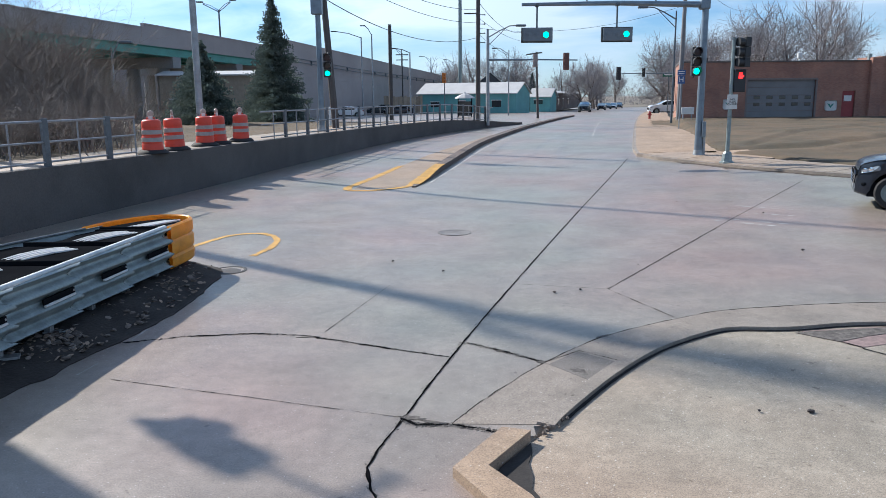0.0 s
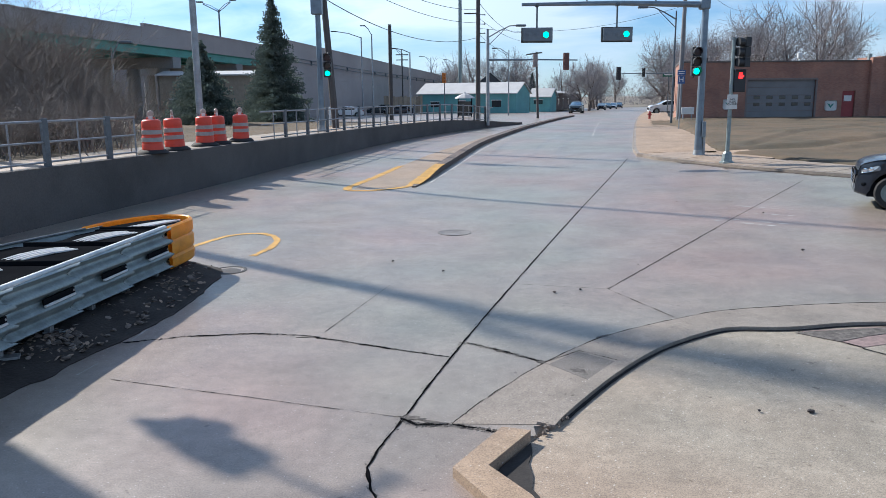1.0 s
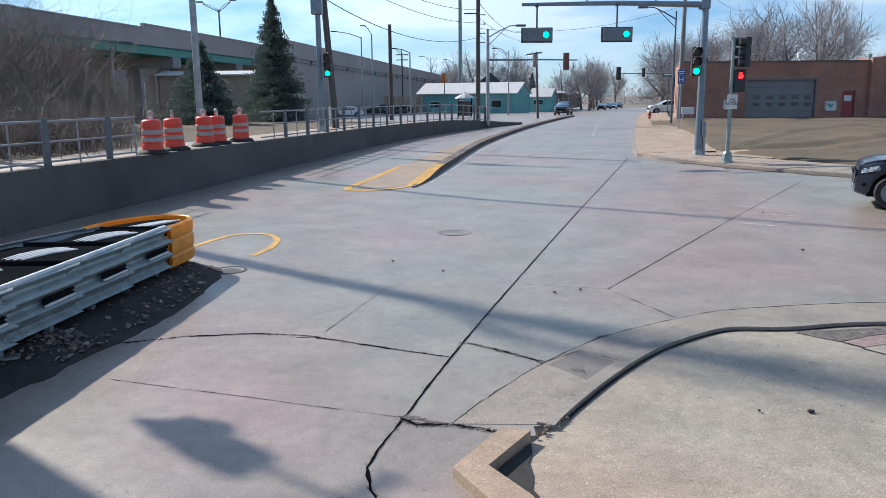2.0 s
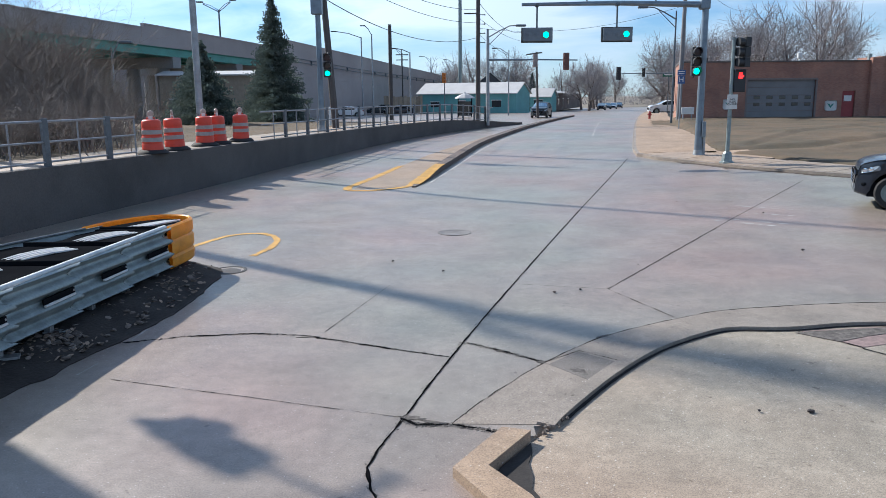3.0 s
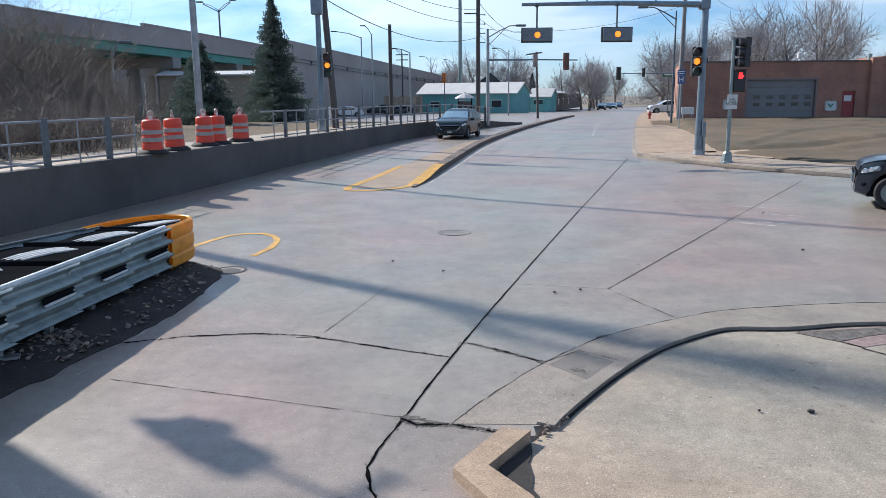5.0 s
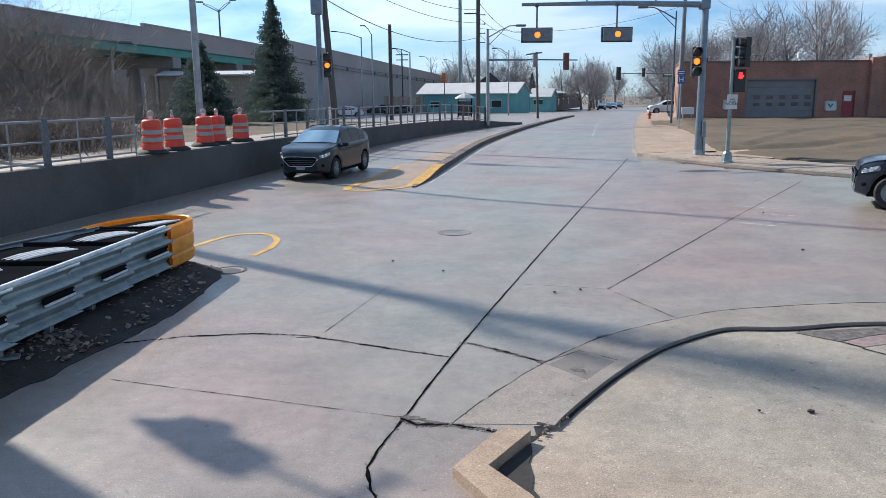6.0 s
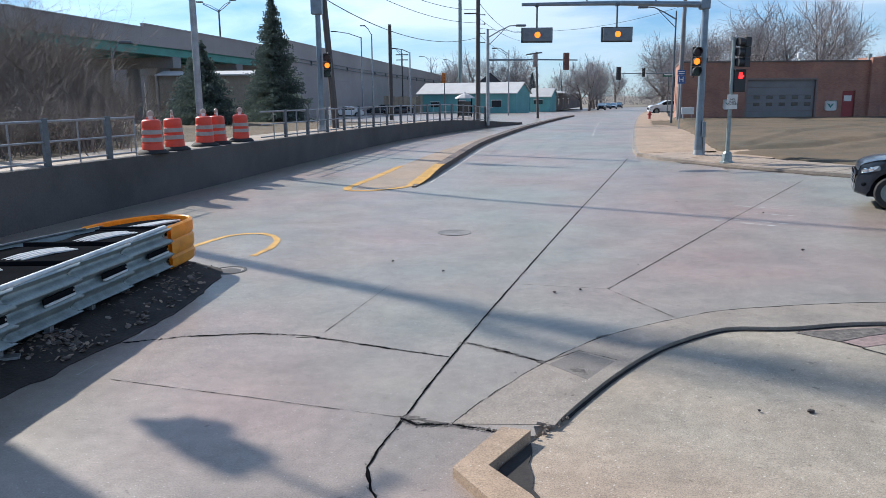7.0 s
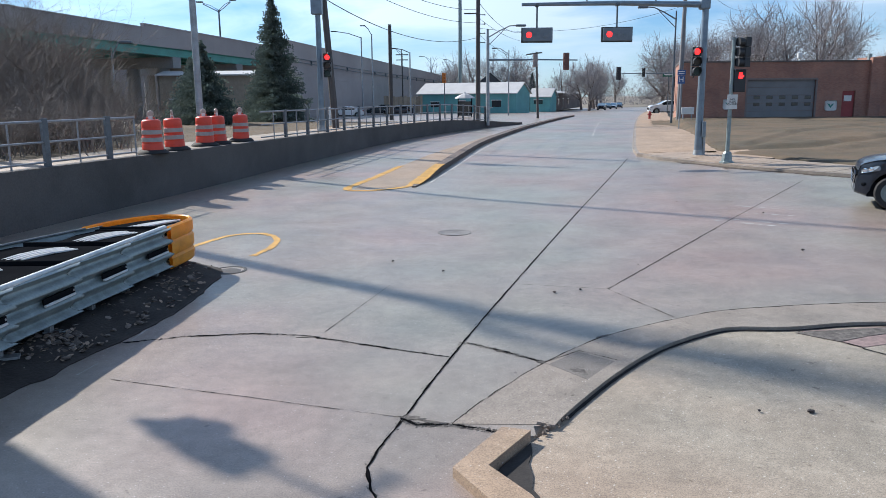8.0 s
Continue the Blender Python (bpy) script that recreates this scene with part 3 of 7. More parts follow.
ribbon(me, resample(GL, 80), resample(GK, 80), road_z, 0.004, 6, 0.02)
setting("gutter_near", me, GUTTER, "pale concrete gutter strip beside the kerb", smooth=True, category="gutter")

me = Mesh()
ribbon(me, resample([(1.15, 7.98), (1.54, 8.36)], 12), resample([(1.5, 7.47), (1.9, 7.98)], 12), road_z, 0.0065, 8, 0.01)
setting("gutter_patch", me, concrete("patched gutter concrete", (0.20, 0.165, 0.145), (0.165, 0.15, 0.135), 0.7), "darker patched square of the gutter", smooth=True, category="gutter")

# raised median between the two carriageways
MED_R = curve_pts([(-0.85, 23.7), (-0.45, 25.5), (0.25, 29.8), (2.0, 39.4), (4.3, 48.6), (8.7, 66), (15.6, 91)], 0.5)
MED_L = curve_pts([(-0.95, 23.7), (-0.8, 25.6), (-0.1, 29.9), (1.6, 39.5), (3.9, 48.8), (8.3, 66.2), (15.2, 91.2)], 0.5)
m = min(len(MED_R), len(MED_L))


def median_z(x, y):
    """The kerb's foot, sunk at the near end so that its top runs down to the road."""
    return road_z(x, y) - 0.15 * (1 - rise(23.7, 28.5, y)) - 0.05 * rise(80, 91, y)


me = Mesh()
ribbon(me, resample(curve_pts([(-2.72, 23.5), (-2.35, 26.4), (-1.62, 30.2), (-0.2, 36.5), (1.9, 44.0), (4.2, 52.0)], 0.4), 60), resample(curve_pts([(-0.98, 23.9), (-0.82, 25.6), (-0.12, 29.9), (1.58, 39.5), (3.3, 46.3), (4.75, 52.0)], 0.4), 60), road_z, 0.005, 3, 0.02)
setting("island", me, concrete("tan island concrete", (0.36, 0.25, 0.165), (0.31, 0.235, 0.17), 0.6), "flat tan concrete island beside the median", smooth=True, category="traffic island")
# dirt and the side face's shade are both put into this dark colour
KERB_STAIN_SHADE = concrete("stained and shaded kerb concrete", (0.14, 0.10, 0.082), (0.115, 0.092, 0.08), 0.75)
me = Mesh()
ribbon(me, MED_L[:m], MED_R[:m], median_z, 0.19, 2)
med = setting("median_kerb", me, KERB_STAIN_SHADE, "raised concrete median kerb, dark with dirt and painted-in shade, with worn yellow paint", category="kerb")

# dark strip along the kerb, painted in for the shade on its face
me = Mesh()
crack(me, offset(KERB_NEAR[2:], 0.02), 0.04, -0.012, 0.3)
part("tar_joint", me, mat("kerb face shade", (0.045, 0.040, 0.042), 0.95, spec=0.1, var=0.4, scale=6), near_walk, "dark strip painted for the kerb's shaded face")
rng = random.Random(9)
for i in range(18):
    f = rng.random()
    x, y = 0.78 + 0.32 * f + rng.gauss(0, 0.05), 6.15 + 0.42 * f + rng.gauss(0, 0.05)
    bm = bmesh.new()
    bmesh.ops.create_icosphere(bm, subdivisions=1, radius=rng.uniform(0.008, 0.024))
    for v in bm.verts:
        v.co *= rng.uniform(0.6, 1.25)
    bm.verts.index_update()
    me = Mesh().add([v.co.copy() for v in bm.verts], [[v.index for v in q.verts] for q in bm.faces])
    bm.free()
    o = part("rubble_piece", me, STONE)
    o.location = (x, y, road_z(x, y) + 0.012)
    tagged(o, "crumbled concrete piece at the broken kerb", "rubble", "kerb rubble")

me = Mesh()
ribbon(me, MED_L[1:11], MED_R[1:11], median_z, 0.194, 2, 0.03)
part("paint_top", me, ROAD_YELLOW, med, "worn yellow paint on the kerb end")
# hollow behind the broken kerb, and spalled spots along the joints
# the hollow is a flat dark patch laid just above the pavement
me = Mesh()
me.prism([(0.36, 5.5), (0.50, 5.72), (0.62, 5.9), (0.74, 6.08), (0.73, 5.9), (0.68, 5.72), (0.69, 5.5), (0.66, 5.3), (0.74, 5.05), (0.66, 4.98), (0.52, 5.22)], -0.02, -0.004)
tagged(part("hollow", me, mat("dark hollow fill", (0.03, 0.026, 0.025), 0.9, var=0.4, scale=9, fine=50)), "dark hollow behind the broken kerb", "hole", kind="structure")


def spall(x, y, rx, ry, turn, seed):
    rg = random.Random(seed)
    pts = []
    for k in range(22):
        a = 2 * math.pi * k / 22
        r = rg.uniform(0.6, 1.15)
        px, py = rx * r * math.cos(a), ry * r * math.sin(a)
        pts.append((x + px * math.cos(turn) - py * math.sin(turn), y + px * math.sin(turn) + py * math.cos(turn)))
    me = Mesh().prism(pts, road_z(x, y) - 0.01, road_z(x, y) + 0.0055)
    part("spall", me, SPALL, road, "crumbled edge of a joint")


SPALL = mat("crumbled concrete", (0.14, 0.125, 0.115), 0.95, var=0.55, scale=14, fine=60, bump=0.6)
for k, (x, y, rx, ry, a) in enumerate(((-0.30, 6.60, 0.13, 0.05, -0.3), (1.95, 8.90, 0.12, 0.035, 0.5), (1.08, 8.06, 0.08, 0.035, -0.6), (1.55, 7.72, 0.20, 0.10, -0.4), (-0.1, 6.50, 0.12, 0.035, -0.35), (0.65, 8.45, 0.05, 0.03, 0), (-1.7, 9.05, 0.12, 0.03, 0.1), (1.0, 6.62, 0.14, 0.05, 0.5))):
    spall(x, y, rx, ry, a, 40 + k)

# joints across the far pavements, and dirt lying along the cross street's kerb
for line, d0, d1, gap, host, high in ((KERB_ROAD, 0.0, 3.0, 1.6, east_walk, 0.145), (KERB_CROSS, 0.0, -2.2, 1.5, cross_walk, 0.1)):
    s = 1.0
    while s < 34 and along(line, s):
        x, y, a = along(line, s)
        nx, ny = math.sin(a), -math.cos(a)
        me = Mesh()
        crack(me, [(x + nx * d0, y + ny * d0), (x + nx * d1, y + ny * d1)], 0.03, high, 0.3, cross_z if line is KERB_CROSS else road_z)
        part("pavement_joint", me, mat("joint dirt", (0.10, 0.08, 0.065), 0.9, var=0.3), host)
        s += gap
me = Mesh()
crack(me, [p for p in offset(KERB_CROSS, 0.3) if 12 < p[1] < 29], 0.34, 0.006, 0.9)
part("kerb_dirt", me, mat("kerb dirt", (0.085, 0.065, 0.05), 0.95, var=0.4, scale=4), road, "dark dirt lying along the kerb")


def tufts(name, count, seed, box, height, inside, label):
    """Short dry blades standing in the lawn."""
    rg = random.Random(seed)
    me = Mesh()
    x0, x1, y0, y1 = box
    while count:
        x, y = rg.uniform(x0, x1), y0 + (y1 - y0) * rg.random() ** 1.5
        if not inside(x, y):
            continue
        count -= 1
        z, h, w = height(x, y), rg.uniform(0.005, 0.016), rg.uniform(0.006, 0.016)
        a, l = rg.uniform(0, 6.28), rg.uniform(-0.06, 0.06)
        dx, dy = math.cos(a) * w, math.sin(a) * w
        me.add([(x - dx, y - dy, z - 0.01), (x + dx, y + dy, z - 0.01), (x + dx * 0.5 + l, y + dy * 0.5, z + h), (x - dx * 0.6 + l, y - dy * 0.6, z + h * 0.8)], [(0, 1, 2, 3)])
    return tagged(part(name, me, TUFT), label, "grass", kind="stuff")


TUFT = mat("dry grass blades", (0.15, 0.10, 0.057), 0.95, var=0.3, scale=0.6, fine=14, bump=0, island=0.3)
let_through(TUFT, 0.5, (0.24, 0.16, 0.09))
tufts("grass_east", 22000, 6, (9, 37, 19, 60), lambda x, y: lawn_z(x, y) + 0.05 * noise.noise((x * 0.5, y * 0.5, 3)), lambda x, y: on_lawn(x, y) and (x > at_x(KERB_ROAD, y) + 3.1 if y > 31.2 else x > 8.3 + (31.2 - y) * 0.6 + 2.8), "short dry grass blades on the lawn")
tufts("grass_west", 16000, 7, (-30, -6, 14, 60), bank_z, lambda x, y: x < at_x(WALL_LINE, y) - 2.7, "short dry grass blades behind the wall")


# ---- trees ----
def grow(me, twigs, p, d, length, r, level, rng, spread=0.55, gravity=0.04, top=4):
    """A limb with its branches: stout ones go into me, thin ones into twigs."""
    steps = 4 if level < 3 else 3 if level < 5 else 2
    pts, radii = [p.copy()], [r]
    for i in range(steps):
        d = (d + Vector((rng.uniform(-1, 1), rng.uniform(-1, 1), rng.uniform(-0.5, 0.9))) * 0.17 + Vector((0, 0, gravity))).normalized()
        p = p + d * (length / steps)
        pts.append(p.copy())
        radii.append(r * (1 - 0.42 * (i + 1) / steps))
    (me if level < 2 else twigs).tube(pts, radii, 7 if level < 2 else 4 if level < 3 else 3, cap=False)
    if level >= top:
        return
    count = (4, 5, 5, 5, 4, 3)[level]
    for k in range(count):
        i = rng.randint(1 if level else 2, steps)
        a = rng.uniform(0, 2 * math.pi)
        side = d.orthogonal().normalized()
        side = (Matrix.Rotation(a, 3, d) @ side)
        nd = (d * (1 - spread * 0.55) + side * spread * rng.uniform(0.7, 1.3)).normalized()
        grow(me, twigs, pts[i], nd, length * rng.uniform(0.52, 0.78), radii[i] * 0.62, level + 1, rng, spread, gravity, top)
    grow(me, twigs, p, d, length * 0.7, radii[-1], level + 1, rng, spread, gravity, top)


def bare_tree(seed, height, label, group="bare trees", spread=0.6, top=4):
    rng = random.Random(seed)
    t = thing("bare_tree", pose(0, 0, 0), label, "tree", group)
    me, tw = Mesh(), Mesh()
    grow(me, tw, Vector((0, 0, -0.2)), Vector((rng.uniform(-.05, .05), rng.uniform(-.05, .05), 1)).normalized(), height * 0.34, height * 0.026, 0, rng, spread, 0.05, top)
    part("trunk", me, BARK, t, "grey branching trunk", smooth=True)
    part("crown", tw, TWIG, t, "leafless crown of fine twigs")
    return t


def place(t, x, y, z, rz=0, s=1.0):
    c = copy_thing(t, pose(x, y, z, 0, 0, rz))
    c.scale = (s, s, s)
    return c


TREE_LABEL = "large leafless deciduous tree with grey twigs"
FAR_LABEL = "leafless roadside tree with a rounded twiggy crown"
dense = [bare_tree(11, 15, TREE_LABEL, top=5, spread=0.78), bare_tree(23, 15, TREE_LABEL, top=5, spread=0.85), bare_tree(37, 15, TREE_LABEL, top=5, spread=0.8)]
plain = [bare_tree(41, 14, FAR_LABEL, spread=0.75), bare_tree(52, 14, FAR_LABEL, spread=0.7), bare_tree(63, 14, FAR_LABEL, spread=0.8)]
for t, (x, y, s, rz) in zip(dense + plain, ((41.5, 88, 1.02, 0), (36, 92, 0.98, 50), (29.5, 86, 0.7, 40), (27, 150, 0.74, 80), (31, 158, 0.78, 170), (26, 165, 0.75, 260))):
    t.matrix_basis = pose(x, y, 0.5, 0, 0, rz)
    t.scale = (s, s, s)
for k, x, y, s, rz in ((1, 50, 88, 0.62, 70), (0, 33.5, 98, 0.8, 130), (2, 47.5, 92, 0.72, 10), (1, 41, 102, 0.98, 200), (0, 32, 95, 0.66, 250), (2, 46, 104, 1.02, 290), (0, 54, 92, 0.58, 20)):
    place(dense[k], x, y, 0.5, rz, s)
for k, x, y, s, rz in ((1, 41, 128, 0.85, 20), (2, 41.5, 136, 0.85, 290), (0, 45, 132, 0.9, 150), (1, 46, 155, 1.1, 5), (2, 51, 170, 1.15, 100), (0, 57, 185, 1.2, 220), (0, 37, 190, 1.05, 20), (2, 42, 210, 1.1, 120), (1, 36, 215, 1.0, 200)):
    place(plain[k], x, y, 0.2, rz, s)
for k, x, y, s, rz in ((2, 16, 165, 1.0, 15), (0, 7.5, 160, 1.05, 75), (0, 2, 166, 1.0, 305), (2, -4, 172, 0.95, 60), (1, 20, 182, 0.95, 130), (0, -9, 185, 0.9, 90), (1, 48, 235, 1.05, 63), (2, 56, 250, 1.1, 143)):
    place(plain[k], x, y, 0.2, rz, s)
for k, x, y, s, rz in ((1, 28.5, 150, 0.72, 20), (0, 30.5, 160, 0.76, 110), (1, 46, 148, 0.85, 220), (2, 42.5, 146, 0.66, 130), (2, 43, 152, 1.05, 310), (0, 49, 160, 1.15, 60), (1, 10, 150, 0.85, 140), (2, 14.5, 153, 0.85, 30), (0, 2.0, 156, 0.7, 0)):
    place(dense[k], x, y, 0.2, rz, s)


def far_woods(name, spots, seed, label):
    """A distant belt of bare woods: many small upright twigs."""
    rng = random.Random(seed)
    me = Mesh()
    for x, y, w, h in spots:
        for i in range(520):
            px, py = x + rng.gauss(0, w), y + rng.gauss(0, 6)
            hh = h * rng.uniform(0.35, 1.0) * max(0.3, 1 - (abs(px - x) / (2.6 * w)) ** 2)
            z = rng.uniform(-1.2, hh)
            a = Vector((px, py, z))
            b = a + Vector((rng.uniform(-1.2, 1.2), rng.uniform(-1, 1), rng.uniform(0.3, 1.6)))
            me.tube([a, b], [0.09, 0.02], 3, cap=False)
    return tagged(part(name, me, TWIG), label, "trees", kind="stuff")


far_woods("distant_woods", [(30, 300, 9, 9), (52, 310, 9, 8), (70, 320, 10, 9), (80, 300, 8, 10), (90, 300, 12, 13), (10, 300, 12, 8), (112, 310, 14, 12)], 3, "hazy leafless woods far along the road")


def spruce(height, width, label, seed=2, lean=0.0):
    rng = random.Random(seed)
    t = thing("spruce_tree", pose(0, 0, 0), label, "tree", "evergreens")
    me = Mesh()
    me.tube([(0, 0, -0.2), (0, 0, height * 0.5), (0, 0, height * 0.98)], [0.16, 0.09, 0.015], 8)
    part("trunk", me, BARK, t)
    me = Mesh()
    z = 0.25
    while z < height * 0.985:
        f = z / height
        z0 = z
        reach = width / 2 * (1 - f) ** 0.9 * (0.8 + 0.36 * rng.random()) + 0.05
        for k in range(int(7 + 6 * (1 - f))):
            a = rng.uniform(0, 2 * math.pi)
            l = reach * rng.uniform(0.66, 1.1)
            z = z0 + rng.uniform(-0.12, 0.12)
            d = Vector((math.cos(a), math.sin(a), 0))
            side = Vector((-d.y, d.x, 0))
            n = max(3, int(l / 0.13))
            for i in range(n):
                s = (i + 0.6) / n
                c = d * (l * s) + Vector((0, 0, z - 0.22 * l * s + 0.16 * l * s * s))
                for j in range(6):
                    q = c + side * rng.uniform(-0.26, 0.26) * l * (1 - 0.5 * s) + Vector((0, 0, rng.uniform(-0.16, 0.14)))
                    w, h = rng.uniform(0.07, 0.14), rng.uniform(0.025, 0.05)
                    o = d * w * rng.uniform(0.3, 1) + side * rng.uniform(-w, w) + Vector((0, 0, rng.uniform(-w, w * 0.6)))
                    me.add([q - o * 0.5, q + side * h + Vector((0, 0, -0.03)), q + o, q - side * h + Vector((0, 0, 0.05))], [(0, 1, 2), (0, 2, 3)])
        z = z0 + 0.10 + 0.07 * (1 - f)
    part("crown", me, NEEDLE, t, "dense dark green needles")
    return t


sp = spruce(8.8, 5.6, "tall dark green spruce with a pointed top")
sp.matrix_basis = pose(-11.75, 55, 1.15)
for x, y, z, s, w, sd in ((-15.0, 49, 1.25, 5.2, 5.6, 4), (-13.9, 60, 1.1, 4.2, 4.6, 7), (-17.0, 53, 1.25, 4.4, 4.6, 9)):
    u = spruce(s, w, "broad dark evergreen beside the viaduct", sd)
    u.matrix_basis = pose(x, y, z)


def thicket(name, spots, seed, label):
    rng = random.Random(seed)
    me = Mesh()
    for x, y, height in spots:
        for i in range(70):
            p = Vector((x + rng.gauss(0, 1.3), y + rng.gauss(0, 1.3), 1.35))
            d = Vector((rng.uniform(-.5, .5), rng.uniform(-.5, .5), 1)).normalized()
            grow_brush(me, p, d, height * rng.uniform(0.3, 0.85), 0.02, rng, 0)
    return tagged(part(name, me, BRUSH), label, "bushes", kind="stuff")


def grow_brush(me, p, d, l, r, rng, level):
    q = p + d * l * 0.5
    e = q + (d + Vector((rng.uniform(-.4, .4), rng.uniform(-.4, .4), rng.uniform(-.1, .2)))).normalized() * l * 0.5
    me.tube([p, q, e], [r, r * 0.7, r * 0.2], 3, cap=False)
    if level < 3:
        for k in range(4):
            b = p.lerp(q, rng.uniform(0.3, 1)) if k % 2 else q.lerp(e, rng.uniform(0, 0.9))
            nd = (d + Vector((rng.uniform(-1, 1), rng.uniform(-1, 1), rng.uniform(-.5, .5))) * 0.95).normalized()
            grow_brush(me, b, nd, l * rng.uniform(0.35, 0.6), r * 0.55, rng, level + 1)


thicket("thicket", [(-17.2, 30, 5.6), (-18.8, 33, 6.4), (-20.5, 38.5, 7.0), (-19.2, 36, 6.2), (-18.6, 35.5, 5.2), (-17.2, 34, 3.6), (-19.3, 38.5, 5.4), (-21, 42, 5.6), (-18.8, 40, 3.6), (-17.7, 37.5, 2.4), (-18.8, 42.5, 2.6), (-19.6, 34.5, 6.2), (-13.6, 24, 1.9), (-14.6, 26, 2.4), (-13.2, 26.2, 1.7), (-15, 29, 2.8), (-14.3, 30.5, 1.6), (-13.0, 21.3, 1.9), (-12.7, 22.6, 1.7), (-12.5, 23.8, 1.5), (-12.4, 25.2, 1.3)], 8, "dense dark leafless brush behind the railing")
# unseen tall tree added for its shadow; the bare trunk carries its crown high
big = thing("bare_tree", pose(-15.7, 22.9, 1.2), "unseen tall leafless tree with a long bare trunk, added to cast a shadow band", "tree", "bare trees")
me, tw = Mesh(), Mesh()
rng = random.Random(78)
me.tube([(0, 0, -0.2), (0.05, 0, 6), (0, 0.1, 12)], [0.24, 0.19, 0.13], 10)
grow(me, tw, Vector((0, 0.1, 12)), Vector((0.05, 0, 1)).normalized(), 2.6, 0.17, 1, rng, 0.35, 0.05, 4)
part("trunk", me, BARK, big, "long grey trunk", smooth=True)
part("crown", tw, TWIG, big, "leafless crown of fine twigs")

for k, x, y, sc, rz in ((0, -27.0, 48, 0.52, 30), (1, -26.0, 50, 0.46, 140)):
    place(plain[k], x, y, 1.2, rz, sc)
firs = copy_thing(sp, pose(17.4, 150, 0.2, 0, 0, 70))
firs.scale = (0.8, 0.8, 0.82)

# ---- viaduct ----
VIA = [(-38, 24), (-34, 39), (-30, 54.4), (-26, 70), (-16.6, 107), (-9, 137), (-3.5, 158), (1.5, 178)]


# the parapet steps up twice on its way
PARAPETS = (((24, 9.75), (54, 9.44), (69.6, 9.2)), ((69.6, 9.53), (76.7, 9.39), (94, 9.02)), ((94, 10.15), (106.6, 9.76), (121.7, 9.33), (137, 8.78), (152.8, 8.3), (178, 7.5)))
LOW = ((24, 8.3), (61, 7.8), (76, 7.6), (94, 7.3), (99, 7.6), (121, 6.95), (153, 6.35), (178, 5.9))


def via_top(y):
    return line_at(PARAPETS[0] if y < 69.6 else PARAPETS[1] if y < 94 else PARAPETS[2], y)


def via_low(y):
    return line_at(LOW, y)


via = thing("viaduct", pose(0, 0, 0), "long concrete highway viaduct with green girders", "viaduct")
line = curve_pts(VIA, 3.0)


def via_xy(y):
    return at_x(line, y), y


for rows in PARAPETS:
    y0, y1 = rows[0][0], rows[-1][0]
    ys = [y0 + (y1 - y0) * k / 24 for k in range(25)]
    for d, nm in ((0.0, "parapet"), (-11.7, "rear_parapet")):
        me = Mesh()
        verts, faces = [], []
        for y in ys:
            x = via_xy(y)[0] + d
            zt, zb = line_at(rows, y), via_low(y) - 0.02
            verts += [(x, y, zb), (x, y, zt - 0.12), (x + 0.06, y, zt - 0.12), (x + 0.06, y, zt), (x - 0.36, y, zt), (x - 0.36, y, zt - 0.12), (x - 0.3, y, zt - 0.12), (x - 0.3, y, zb)]
        for i in range(len(ys) - 1):
            for k in range(8):
                p, q = 8 * i + k, 8 * i + (k + 1) % 8
                faces.append((p, q, q + 8, p + 8))
        faces += [tuple(range(8)), tuple(range(len(verts) - 8, len(verts)))[::-1]]
        me.add(verts, faces)
        part(nm, me, BRIDGE, via, "pale concrete parapet with a thin coping")
me = Mesh()
verts, faces = [], []
for x, y in line:
    z = via_low(y)
    verts += [(x - 0.31, y, z), (x - 11.65, y, z), (x - 11.65, y, z + 0.5), (x - 0.31, y, z + 0.5)]
for i in range(len(line) - 1):
    for k in range(4):
        p, q = 4 * i + k, 4 * i + (k + 1) % 4
        faces.append((p, q, q + 4, p + 4))
me.add(verts, faces)
part("deck", me, BRIDGE, via, "concrete deck slab")
for d in (-0.3, -3.2, -6.0, -8.8, -11.3):
    me = Mesh()
    seg = [p for p in line if p[1] < 94]
    me.sweep([(x, y, via_low(y) - 0.01) for x, y in offset(seg, d)], [(-0.2, 0), (0.2, 0), (0.2, -0.06), (0.03, -0.08), (0.03, -0.70), (0.2, -0.73), (0.2, -0.78), (-0.2, -0.78), (-0.2, -0.73), (-0.03, -0.70), (-0.03, -0.08), (-0.2, -0.06)])
    part("girder", me, GREEN_STEEL, via, "green painted steel girder")
for y in (26, 41, 56, 74.5, 86):
    x = at_x(line, y)
    for k in range(4):
        me = Mesh()
        me.lathe([(0.62, -0.5), (0.6, via_low(y) - 2.0)], 16, (x - 1.6 - 3.2 * k, y + 0.9 * k, 0.4))
        part("column", me, PIERC, via, smooth=True)
    me = Mesh()
    me.box((x - 6.4, y + 1.35, via_low(y) - 1.3), (13, 1.3, 1.0), Matrix.Rotation(radians(-15), 3, "Z"))
    part("pier_cap", me, PIERC, via)
# panelled retaining wall that carries the far half
seg = [p for p in line if p[1] >= 92]
me = Mesh()
me.sweep([(x, y, via_low(y) - 0.03) for x, y in offset(seg, -0.35)], [(0, 0), (-27, 0), (-27, -8.3), (0, -8.3)])
part("abutment_wall", me, BRIDGE, via, "pale panelled concrete wall")
w = offset(seg, 0.02)
for i in range(len(w) - 1):
    for r in range(4):
        (xa, ya), (xb, yb) = w[i], w[i + 1]
        top = via_low(ya) - 0.08
        h = (top - 0.1) / 4
        me = Mesh()
        ang = math.atan2(yb - ya, xb - xa)
        l = math.hypot(xb - xa, yb - ya)
        me.box(((xa + xb) / 2 - 0.16, (ya + yb) / 2, 0.1 + h * (r + 0.5)), (l - 0.014, 0.34, h - 0.012), Matrix.Rotation(ang, 3, "Z"))
        part("wall_panel", me, BRIDGE, via)
